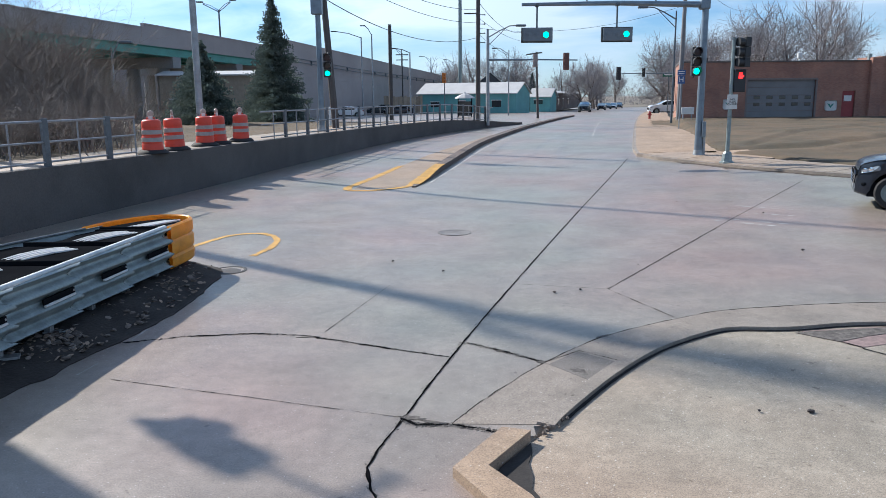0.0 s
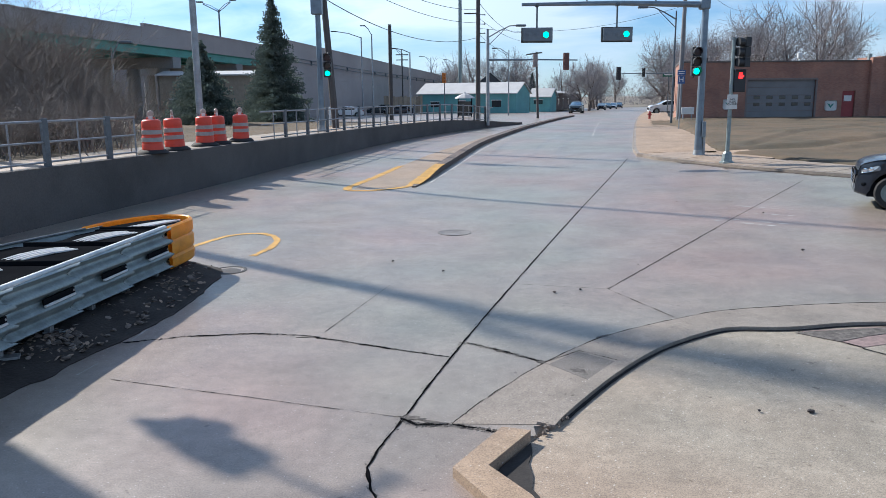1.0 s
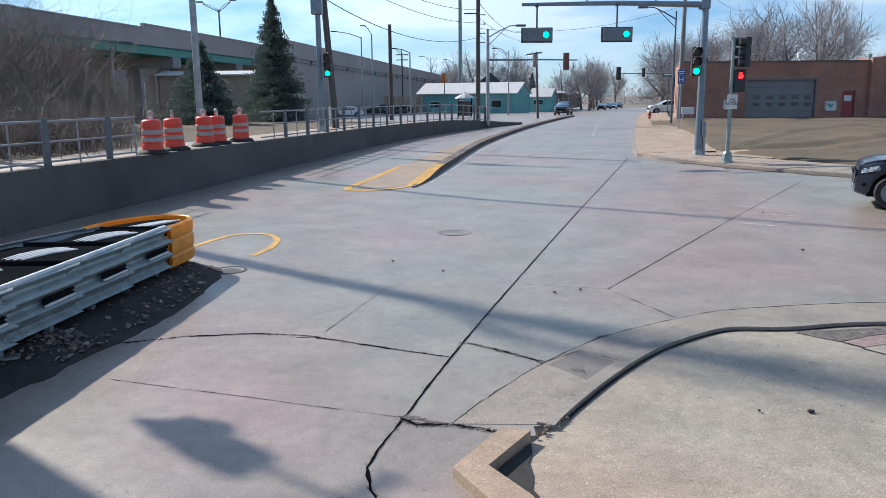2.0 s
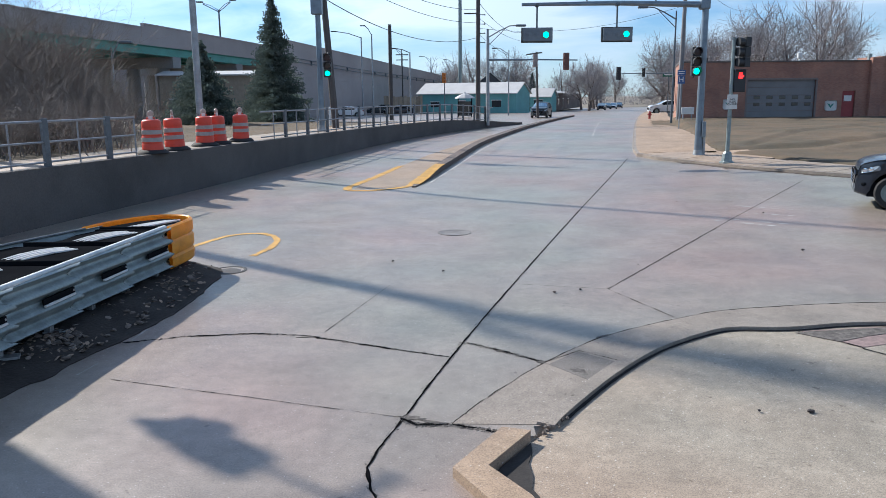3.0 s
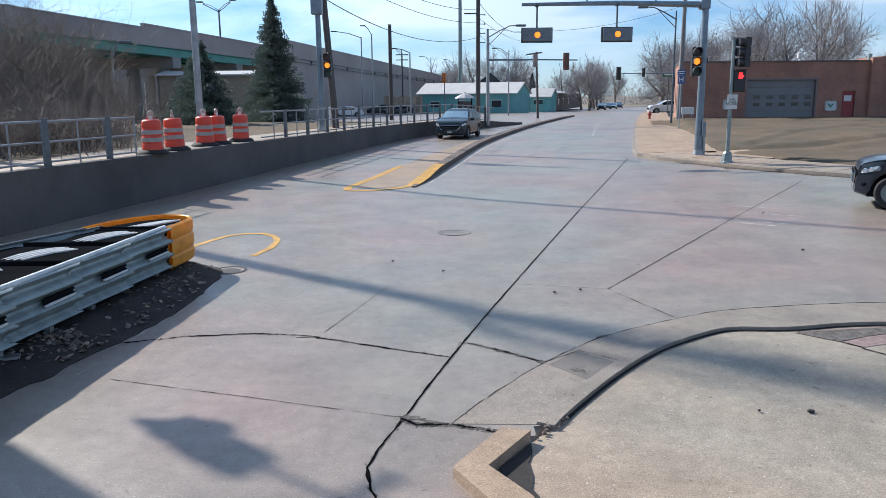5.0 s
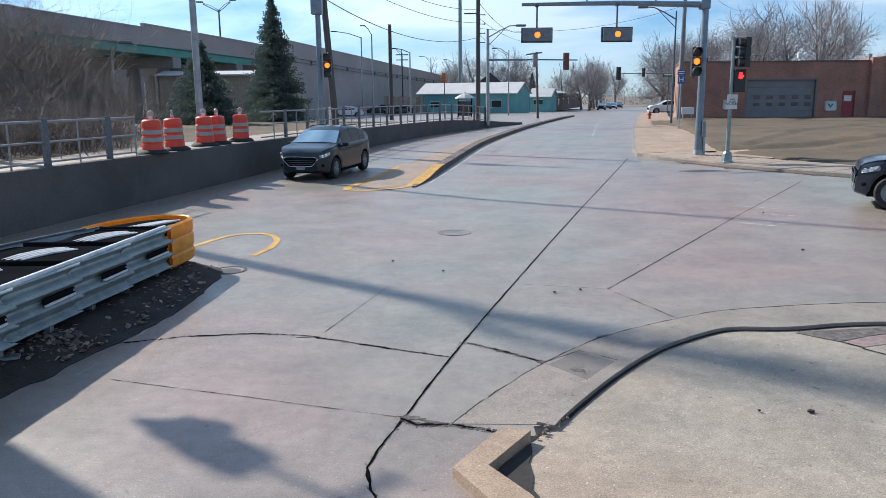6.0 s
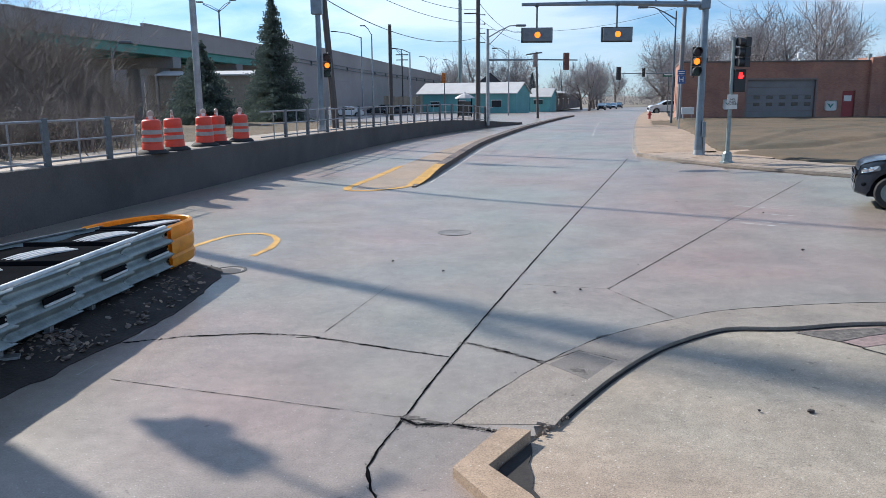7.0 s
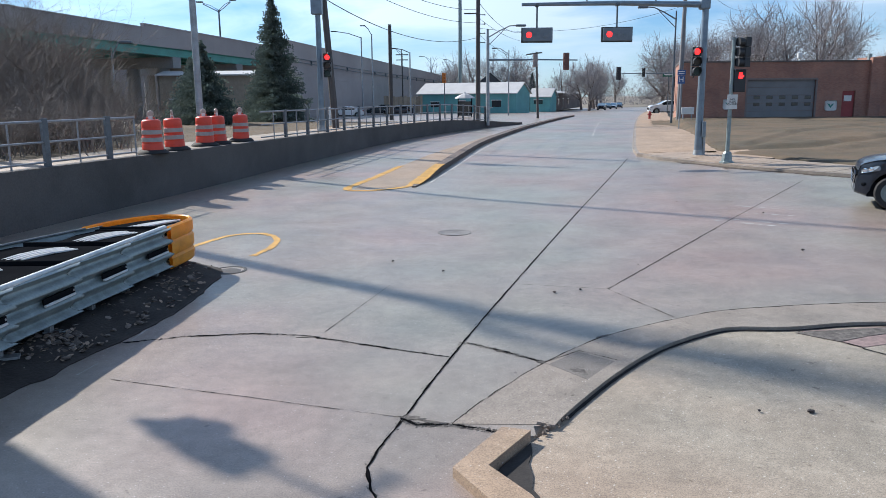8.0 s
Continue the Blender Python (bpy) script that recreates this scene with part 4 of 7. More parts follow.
# backing wall added to keep bright sky from showing under the deck
me = Mesh()
me.sweep([(x, y, 0) for x, y in offset([p for p in line if p[1] < 96], -26)], [(0, 8.2), (-0.4, 8.2), (-0.4, -0.5), (0, -0.5)])
part("rear_wall", me, PIERC, via, "concrete wall added to close off the sky behind the columns")
# pipe rail on brackets along the parapet
me = Mesh()
w2 = offset([p for p in line if p[1] > 95], 0.22)
me.tube([(x, y, via_low(y) + 0.32) for x, y in w2], 0.05, 5)
me.tube([(x, y, via_low(y) - 0.12) for x, y in w2], 0.05, 5)
part("conduit", me, POST_GREY, via, "thin dark pipe line")
for x, y in w2[::2]:
    me = Mesh()
    me.box((x - 0.1, y, via_low(y) + 0.05), (0.22, 0.16, 0.62))
    part("bracket", me, POST_GREY, via)

# ---- railing on the wall ----
rail_line = [p for p in offset(curve_pts(WALL_LINE, 0.6), -0.2) if 6 < p[1] < 61]


def railing(y0, y1, label, first, gap, k):
    """Thick and slim posts by turns, from a first place along the rail; k is even where it begins with a thick one."""
    ln = [p for p in rail_line if y0 <= p[1] <= y1]
    t = thing("railing", pose(0, 0, 0), label, "railing", "railings on the wall")
    for h, r in ((1.05, 0.03), (0.58, 0.025), (0.12, 0.025)):
        me = Mesh()
        me.tube([(x, y, bank_z(x, y) + h) for x, y in ln], r, 8)
        part("rail", me, RAIL_GREY, t, "grey steel rail", smooth=True)
    s = first
    while along(ln, s):
        x, y, a = along(ln, s)
        z = bank_z(x, y)
        me = Mesh()
        if k % 2 == 0:
            me.soft_box((0, 0, 0.55), (0.17, 0.09, 1.14), 0.008)
            me.soft_box((0, 0, -0.02), (0.26, 0.17, 0.03), 0.006)
            part("post", me, POST_GREY, t, "thick dark steel post", at=Matrix.Translation((x, y, z)) @ Matrix.Rotation(a, 4, "Z"))
        else:
            me.tube([(0, 0, -0.05), (0, 0, 1.04)], 0.022, 8)
            me.soft_box((0, 0, 0.0), (0.1, 0.1, 0.02), 0.004)
            part("post", me, RAIL_GREY, t, "slim round steel post", smooth=True, at=Matrix.Translation((x, y, z)))
        s += gap
        k += 1
    return t


railing(8, 21.2, "grey steel pedestrian railing on a concrete wall", 0.035, 1.115, 1)
railing(28.5, 60, "long grey steel railing with dark posts on the wall", 1.1, 1.055, 1)


# ---- traffic barrels ----
def barrel():
    t = thing("traffic_barrel", pose(0, 0, 0), "orange and white construction barrel with a round warning lamp", "traffic barrel", "construction barrels")
    me = Mesh()
    me.lathe([(0.44, 0.0), (0.45, 0.02), (0.43, 0.05), (0.36, 0.10), (0.33, 0.11)], 24)
    part("base", me, RUBBER, t, "black rubber ring base", smooth=True)
    me = Mesh()
    prof, r = [(0.29, 0.08)], 0.29
    for k in range(4):
        z = 0.08 + 0.21 * k
        prof += [(r, z + 0.02), (r, z + 0.19), (r - 0.014, z + 0.21)]
        r -= 0.009
    prof += [(0.225, 0.94), (0.19, 0.955)]
    me.lathe(prof, 28)
    part("drum", me, ORANGE, t, smooth=True)
    for k, r in ((1, 0.283), (2, 0.274)):
        me = Mesh()
        z = 0.08 + 0.21 * k
        for z0 in (z + 0.045,):
            me.lathe([(r, z0), (r + 0.003, z0 + 0.002), (r + 0.003, z0 + 0.118), (r, z0 + 0.12)], 28)
        part("band", me, BAND, t, "grey-white reflective band", smooth=True)
    me = Mesh()
    me.tube([(-0.11, 0, 0.93), (-0.1, 0, 1.0), (0.1, 0, 1.0), (0.11, 0, 0.93)], 0.02, 6)
    part("handle", me, ORANGE, t, smooth=True)
    me = Mesh()
    me.soft_box((0, 0, 1.0), (0.11, 0.09, 0.12), 0.01)
    lamp = part("lamp", me, WHITE, t, "round warning lamp")
    me = Mesh()
    me.lathe([(0.02, -0.035), (0.085, -0.03), (0.095, 0), (0.085, 0.03), (0.02, 0.035)], 16, (0, 0, 1.11), Matrix.Rotation(radians(90), 3, "X"))
    part("lens", me, AMBER, lamp, smooth=True)
    return t


first = barrel()
spots = [(-8.24, 21.9, 12), (-8.09, 23.3, -70), (-7.85, 25.5, 30), (-7.65, 26.3, 80), (-7.3, 28.0, 5)]
first.matrix_basis = pose(spots[0][0], spots[0][1], 1.40, 0, 0, spots[0][2])
for x, y, a in spots[1:]:
    copy_thing(first, pose(x, y, 1.40, random.Random(a).uniform(-2, 2), 0, a))

# ---- crash cushion ----
GALV_PALE = mat("pale galvanised steel", (0.60, 0.63, 0.63), 0.5, 0.3, var=0.2, scale=4, fine=30, bump=0.05)


def crash_cushion():
    t = thing("crash_cushion", pose(0, 0, 0), "galvanised corrugated crash cushion with a yellow nose", "crash cushion")
    near = lambda s: Vector((-4.57 - 0.0934 * s, 12.75 - s, 0.0))
    far = lambda s: Vector((-5.75 - 0.40 * s, 12.7 - s, 0))
    # corrugated section: (outwards, height)
    wave = []
    for k in range(33):
        f = k / 32
        wave.append((0.05 * math.cos(f * 2 * math.pi * 3) * (1 if 0.02 < f < 0.98 else 0.3), 0.17 + 0.66 * f))
    thick = wave + [(o - 0.012, z) for o, z in reversed(wave)]
    for side, sg in ((near, 1), (far, -1)):
        for i in range(7):
            s0, s1 = max(0.0, 0.3 + 1.35 * (i - 1)), 0.3 + 1.35 * i + 0.26
            a, b = side(s0), side(s1)
            d = (b - a).normalized()
            out = Vector((-d.y, d.x, 0)) * 1.0
            if out.x * sg < 0:
                out = -out
            me = Mesh()
            verts, faces = [], []
            cut = 12
            for j in range(cut + 1):
                p = a.lerp(b, j / cut)
                for o, z in thick:
                    taper = 0.2 * abs(math.sin((z - 0.17) / 0.66 * math.pi * 3)) if j == 0 and i else 0
                    verts.append(p + d * taper + out * (o + (0.085 * (1 - j / cut) + 0.01 if i else -0.035)) + Vector((0, 0, z)))
            m = len(thick)
            for j in range(cut):
                for k in range(m):
                    p, q = j * m + k, j * m + (k + 1) % m
                    faces.append((p, q, q + m, p + m))
            faces += [tuple(range(m)), tuple(range(cut * m, cut * m + m))[::-1]]
            me.add(verts, faces)
            fp = part("fender_panel", me, GALV, t, "overlapping corrugated steel panel", smooth=True)
            if i == 0:
                continue
            me = Mesh()
            c = a.lerp(b, 0.29) + out * 0.075
            ang = math.atan2(d.y, d.x)
            me.soft_box(c + Vector((0, 0, 0.5)), (0.66, 0.03, 0.075), 0.006, Matrix.Rotation(ang, 3, "Z"))
            part("slot", me, BLACK, fp, "dark guide slot")
            me = Mesh()
            me.soft_box(c + out * 0.015 + Vector((0, 0, 0.45)), (0.64, 0.04, 0.03), 0.006, Matrix.Rotation(ang, 3, "Z"))
            part("slot_lip", me, WHITE, fp, "bright slot edge")
            me = Mesh()
            me.lathe([(0.028, 0), (0.028, 0.012), (0.014, 0.022)], 8, a.lerp(b, 0.1) + out * 0.07 + Vector((0, 0, 0.5)), out.to_track_quat("Z", "Y").to_matrix())
            part("bolt", me, GALV_DULL, fp)
    # diaphragms between the sides and the cartridges with banded tops
    for i in range(6):
        s = 0.1 + i * 1.36
        a, b = near(s), far(s)
        me = Mesh()
        me.soft_box((a + b) / 2 + Vector((0, 0, 0.45)), ((a - b).length - 0.1, 0.06, 0.74), 0.01, Matrix.Rotation(math.atan2((a - b).y, (a - b).x), 3, "Z"))
        part("diaphragm", me, BLACK, t, "dark steel frame")
        a, b = near(s + 0.66), far(s + 0.66)
        c = (a + b) / 2
        me = Mesh()
        me.soft_box(c + Vector((0, 0, 0.45)), ((a - b).length - 0.22, 1.16, 0.64), 0.03)
        box = part("cartridge", me, BLACK, t, "black plastic energy cartridge")
        turn = Matrix.Rotation(radians(-29), 3, "Z")
        for k in range(4):
            me = Mesh()
            me.tube([c + turn @ Vector((-0.16 + 0.10 * k, v, 0)) + Vector((0, 0, 0.79 - 0.03 * abs(v) ** 2 / 0.2)) for v in (-0.55 + 0.05 * k, -0.25, 0.05, 0.3, 0.5 - 0.04 * (k % 2))], 0.02, 6)
            part("strap", me, WHITE, box, "white strap", smooth=True)
    # yellow nose wrapped round the front
    me = Mesh()
    verts, faces = [], []
    path = [Vector((x, y, 0)) for x, y in curve_pts([(-4.58, 12.45), (-4.53, 13.0), (-4.53, 13.42), (-4.72, 13.7), (-5.15, 13.74), (-5.5, 13.45), (-5.8, 12.9), (-5.92, 12.45)], 0.14)]
    m = 0
    for i, p in enumerate(path):
        d = (path[min(i + 1, len(path) - 1)] - path[max(i - 1, 0)]).normalized()
        out = Vector((d.y, -d.x, 0))
        ring = [(0.0, 0.12), (0.035, 0.15), (0.05, 0.3), (0.02, 0.34), (0.05, 0.4), (0.05, 0.56), (0.02, 0.6), (0.05, 0.65), (0.045, 0.82), (0.0, 0.85), (-0.02, 0.83), (-0.01, 0.14)]
        m = len(ring)
        verts += [p + out * (o + 0.03) + Vector((0, 0, z)) for o, z in ring]
    for i in range(len(path) - 1):
        for k in range(m):
            p, q = i * m + k, i * m + (k + 1) % m
            faces.append((p, q, q + m, p + m))
    me.add(verts, faces)
    part("nose", me, YELLOW, t, "yellow plastic nose cover", smooth=True)
    me = Mesh()
    me.prism([(-4.62, 12.55), (-4.62, 13.4), (-4.8, 13.6), (-5.1, 13.64), (-5.4, 13.4), (-5.74, 12.8), (-5.8, 12.5)], 0.3, 0.785)
    lid = part("nose_core", me, BLACK, t, "black plastic core inside the nose")
    for k in range(4):
        me = Mesh()
        me.tube([(-5.36 + 0.1 * k, 12.62 + 0.05 * k, 0.79), (-5.1 + 0.1 * k, 13.0 + 0.05 * k, 0.8), (-4.9 + 0.07 * k, 13.36 + 0.03 * k, 0.79)], 0.02, 6)
        part("strap", me, WHITE, lid, "white strap", smooth=True)
    for side in (near, far):
        me = Mesh()
        me.tube([side(0.35) + Vector((0.02, 0, 0.835)), side(8.0) + Vector((0.02, 0, 0.835))], 0.04 if side is near else 0.02, 10)
        part("top_rail", me, GALV_PALE if side is near else POST_GREY, t, "rounded top edge", smooth=True)
    # feet under the panels
    for i in range(8):
        p = near(0.5 + i * 0.98)
        me = Mesh()
        me.box(p + Vector((-0.12, 0, 0.08)), (0.08, 0.1, 0.2))
        me.box(p + Vector((-0.05, 0.02, 0.015)), (0.3, 0.16, 0.03), Matrix.Rotation(0.4, 3, "Z"))
        part("foot", me, GALV_DULL, t)
    return t


# it stands on a low mound of dirt
crash_cushion().matrix_basis = Matrix.Translation((0, 0, 0.122)) @ Matrix.Scale(0.958, 4)

# dirt bed below the cushion
me = Mesh()
edge = curve_pts([(-4.6, 13.5), (-4.15, 13.1), (-3.72, 12.6), (-3.68, 10.6), (-3.85, 9.26), (-4.05, 8.6), (-4.2, 7.78), (-4.42, 7.17), (-4.9, 5.4), (-5.8, 2.0)], 0.15)
edge = [(x + 0.07 * noise.noise((x * 3, y * 3, 5)) + 0.03 * noise.noise((x * 11, y * 11, 5)), y) for x, y in edge]
back = [(-7.0 - 0.12 * (14 - y), y) for x, y in edge]
ribbon(me, back, edge, lambda x, y: road_z(x, y) + 0.05 * max(0, 1 + noise.noise((x * 2, y * 2, 1))) * min(1, max(0, (at_x(edge[::-1], y) - x) / 0.5)) + 0.10 * rise(0.1, 0.75, at_x(edge[::-1], y) - x), 0.012, 26, 0.1)
tagged(part("dirt_bed", me, DIRT, smooth=True), "dark dirt with debris below the crash cushion", "dirt", kind="structure")
rng = random.Random(14)


def chunk(r, rng):
    me = Mesh()
    bm = bmesh.new()
    bmesh.ops.create_icosphere(bm, subdivisions=1, radius=r)
    for v in bm.verts:
        v.co *= rng.uniform(0.55, 1.25)
        v.co.z *= 0.5
    bm.verts.index_update()
    me.add([v.co.copy() for v in bm.verts], [[v.index for v in f.verts] for f in bm.faces])
    bm.free()
    return me


for name, count, lo, hi, material, label in (("stone", 130, 0.02, 0.07, STONE, "broken stone lying in the dirt"), ("leaf_scrap", 330, 0.02, 0.055, mat("dead leaves", (0.27, 0.20, 0.15), 0.9, var=0.4, island=0.7), "dry leaf scrap in the dirt")):
    protos_c = [chunk(1.0, rng) for k in range(5)]
    datas = []
    for k, c in enumerate(protos_c):
        o = part(name, c, material)
        datas.append(o.data)
        bpy.data.objects.remove(o)
    for i in range(count):
        heap_y, heap_x, wide = ((8.75, 0.62, 0.25), (10.2, 0.5, 0.45), (8.45, 0.42, 0.18), (11.4, 0.55, 0.6))[i % 4]
        y = rng.uniform(7.3, 12.8) if i % 5 == 0 else rng.gauss(heap_y, wide)
        x = at_x(edge[::-1], y) - max(0.1, rng.gauss(heap_x, 0.22))
        s = rng.uniform(lo, hi)
        o = new(name, datas[i % 5])
        o.location, o.rotation_euler = (x, y, road_z(x, y) + 0.04 + 0.10 * rise(0.1, 0.75, at_x(edge[::-1], y) - x) + s * 0.2), (rng.uniform(-.6, .6), rng.uniform(-.6, .6), rng.uniform(0, 6))
        o.scale = (s, s * rng.uniform(0.5, 1), s * (0.8 if name == "stone" else 0.22))
        tagged(o, label, "stone" if name == "stone" else "leaf", "debris below the cushion")

# ---- brick garage ----
def brick_mat():
    m = bpy.data.materials.new("brickwork")
    m.use_nodes = True
    nt = m.node_tree
    b = nt.nodes["Principled BSDF"]
    b.inputs["Roughness"].default_value = 0.85
    tc = nt.nodes.new("ShaderNodeTexCoord")
    sp_ = nt.nodes.new("ShaderNodeSeparateXYZ")
    nt.links.new(tc.outputs["Object"], sp_.inputs[0])
    ad = nt.nodes.new("ShaderNodeMath")
    nt.links.new(sp_.outputs[0], ad.inputs[0])
    nt.links.new(sp_.outputs[1], ad.inputs[1])
    cb = nt.nodes.new("ShaderNodeCombineXYZ")
    nt.links.new(ad.outputs[0], cb.inputs[0])
    nt.links.new(sp_.outputs[2], cb.inputs[1])
    br = nt.nodes.new("ShaderNodeTexBrick")
    br.inputs["Scale"].default_value = 1.0
    br.inputs["Brick Width"].default_value, br.inputs["Row Height"].default_value = 0.21, 0.075
    br.inputs["Mortar Size"].default_value = 0.006
    br.inputs["Color1"].default_value, br.inputs["Color2"].default_value = (0.36, 0.185, 0.135, 1), (0.30, 0.145, 0.11, 1)
    br.inputs["Mortar"].default_value = (0.30, 0.20, 0.16, 1)
    nt.links.new(cb.outputs[0], br.inputs["Vector"])
    nz = nt.nodes.new("ShaderNodeTexNoise")
    nz.inputs["Scale"].default_value, nz.inputs["Detail"].default_value = 0.7, 5
    nt.links.new(tc.outputs["Object"], nz.inputs["Vector"])
    rp = nt.nodes.new("ShaderNodeValToRGB")
    rp.color_ramp.elements[0].position, rp.color_ramp.elements[0].color = 0.3, (0.72, 0.72, 0.74, 1)
    rp.color_ramp.elements[1].position, rp.color_ramp.elements[1].color = 0.7, (1.1, 1.05, 1.0, 1)
    nt.links.new(nz.outputs["Fac"], rp.inputs[0])
    mx = nt.nodes.new("ShaderNodeMix")
    mx.data_type, mx.blend_type = "RGBA", "MULTIPLY"
    mx.inputs["Factor"].default_value = 1
    nt.links.new(br.outputs["Color"], mx.inputs["A"])
    nt.links.new(rp.outputs[0], mx.inputs["B"])
    nt.links.new(mx.outputs["Result"], b.inputs["Base Color"])
    bu = nt.nodes.new("ShaderNodeBump")
    bu.inputs["Strength"].default_value = 0.4
    nt.links.new(br.outputs["Fac"], bu.inputs["Height"])
    bu.invert = True
    nt.links.new(bu.outputs[0], b.inputs["Normal"])
    return m


BRICKWORK = brick_mat()


def brick_garage():
    t = thing("brick_garage", pose(0, 0, 0), "low flat-roofed brick garage with a grey roller door", "building")
    y, z0, z1 = 62.0, 0.7, 5.42
    # front wall with door openings
    xs = [18.95, 24.35, 29.8, 31.95, 33.0, 34.2]
    part("front_wall", Mesh().box(((xs[0] + xs[1]) / 2, y + 0.15, (z0 + z1) / 2), (xs[1] - xs[0], 0.3, z1 - z0)), BRICKWORK, t)
    part("front_wall", Mesh().box(((xs[1] + xs[2]) / 2, y + 0.15, (4.08 + z1) / 2), (xs[2] - xs[1], 0.3, z1 - 4.08)), BRICKWORK, t)
    part("front_wall", Mesh().box(((xs[2] + xs[3]) / 2, y + 0.15, (z0 + z1) / 2), (xs[3] - xs[2], 0.3, z1 - z0)), BRICKWORK, t)
    part("front_wall", Mesh().box(((xs[3] + xs[4]) / 2, y + 0.15, (3.15 + z1) / 2), (xs[4] - xs[3], 0.3, z1 - 3.15)), BRICKWORK, t)
    part("front_wall", Mesh().box(((xs[4] + xs[5]) / 2, y + 0.15, (z0 + z1) / 2), (xs[5] - xs[4], 0.3, z1 - z0)), BRICKWORK, t)
    me = Mesh()
    sx = lambda y_: 19.1 + 0.26 * (y_ - 62)
    tn = Matrix.Rotation(-math.atan(0.26), 3, "Z")
    for dy0, dy1 in ((62.3, 63.4), (64.4, 66.0), (67.0, 68.6), (69.6, 72.0)):
        me.box((sx((dy0 + dy1) / 2), (dy0 + dy1) / 2, (z0 + z1) / 2), (0.3, (dy1 - dy0) * 1.04, z1 - z0), tn)
    for dy0, dy1 in ((63.4, 64.4), (66.0, 67.0), (68.6, 69.6)):
        me.box((sx((dy0 + dy1) / 2), (dy0 + dy1) / 2, 1.15), (0.3, 1.0, 0.9), tn)
        me.box((sx((dy0 + dy1) / 2), (dy0 + dy1) / 2, 4.5), (0.3, 1.0, 1.84), tn)
    part("side_wall", me, BRICKWORK, t)
    for yc in (63.9, 66.5, 69.1):
        me = Mesh()
        me.box((sx(yc) + 0.05, yc, 2.6), (0.03, 1.0, 2.0), tn)
        w = part("window", me, PANE, t, "dark narrow window")
        me = Mesh()
        me.box((sx(yc) - 0.15, yc, 1.56), (0.14, 1.1, 0.08), tn)
        part("sill", me, WALK, w)
    me = Mesh()
    me.box((34.4, 61.9, 3.2), (0.9, 0.5, 5.0))
    me.box((34.9 + 5, 64, 3.25), (10, 3.6, 5.1))
    me.box((36.0, 72, 3.05), (28, 0.3, 4.7))
    part("wing", me, BRICKWORK, t)
    me = Mesh()
    me.prism([(19.0, 62.2), (34, 62.2), (34, 72), (21.6, 72)], 5.1, 5.3)
    part("roof", me, EARTH, t)
    me = Mesh()
    me.box((26.6, 62.14, 5.46), (15.6, 0.44, 0.1))
    me.box((sx(67.2), 67.2, 5.46), (0.44, 10.2, 0.1), tn)
    part("coping", me, mat("dark coping metal", (0.12, 0.10, 0.095), 0.6, var=0.2), t)
    # sectional door with two rows of panes
    me = Mesh()
    for k in range(5):
        me.soft_box((27.07, 62.2, 0.98 + 0.62 * k + 0.31), (5.4, 0.06, 0.605), 0.012)
    door = part("garage_door", me, DOORG, t, "grey sectional garage door with small panes")
    for r, z in ((0, 2.68), (1, 3.22)):
        for c in range(5):
            me = Mesh()
            me.soft_box((25.2 + 1.02 * c, 62.165, z - 0.55), (0.5, 0.02, 0.26), 0.02)
            part("pane", me, PANE, door)
    me = Mesh()
    me.box((27.07, 62.04, 4.1), (5.7, 0.12, 0.14))
    me.box((24.3, 62.04, 2.5), (0.14, 0.12, 3.1))
    me.box((29.85, 62.04, 2.5), (0.14, 0.12, 3.1))
    part("door_frame", me, mat("dull door frame paint", (0.2, 0.16, 0.15), 0.6, var=0.15), t)
    me = Mesh()
    me.soft_box((32.47, 62.16, 2.05), (1.0, 0.06, 2.15), 0.01)
    d2 = part("entrance_door", me, REDP, t, "dark red entrance door")
    me = Mesh()
    me.box((32.45, 62.11, 2.55), (0.6, 0.03, 0.45))
    part("notice", me, SIGNW, d2, "white notice")
    for x, z in ((22.9, 2.15), (31.05, 2.0)):
        me = Mesh()
        me.soft_box((x, 61.97, z), (0.9, 0.05, 0.8), 0.15)
        s = part("emblem", me, SIGNW, t, "rounded pale emblem board")
        me = Mesh()
        me.prism([(-0.28, 0.16), (0, -0.2), (0.28, 0.16), (0.1, 0.12), (0, -0.02), (-0.1, 0.12)], 0, 0.03, Matrix.Translation((x, 61.95, z)) @ Matrix.Rotation(radians(90), 4, "X"))
        part("mark", me, mat("green mark", (0.03, 0.2, 0.16), 0.5, var=0), s)
    # roof lamps and vents
    me = Mesh()
    me.soft_box((28.3, 62.0, 5.9), (0.35, 0.3, 0.5), 0.08)
    me.box((28.3, 62.1, 5.6), (0.08, 0.08, 0.3))
    part("flood_lamp", me, WHITE, t, "white flood lamp")
    me = Mesh()
    me.box((34.0, 62.3, 5.7), (0.25, 0.3, 0.6))
    part("vent", me, GALV, t)
    me = Mesh()
    me.soft_box((20.6, 62.6, 5.65), (1.1, 0.8, 0.35), 0.03)
    part("roof_unit", me, mat("dark roof unit", (0.1, 0.09, 0.09), 0.7, var=0.2), t)
    return t


brick_garage()
me = Mesh()
sheet(me, 20.6, 62, 58.5, 62.0, 1.0, lambda x, y: 0.86 + 0.05 * rise(58.5, 60, y))
setting("forecourt", me, WALK, "pale concrete apron before the garage", category="pavement")


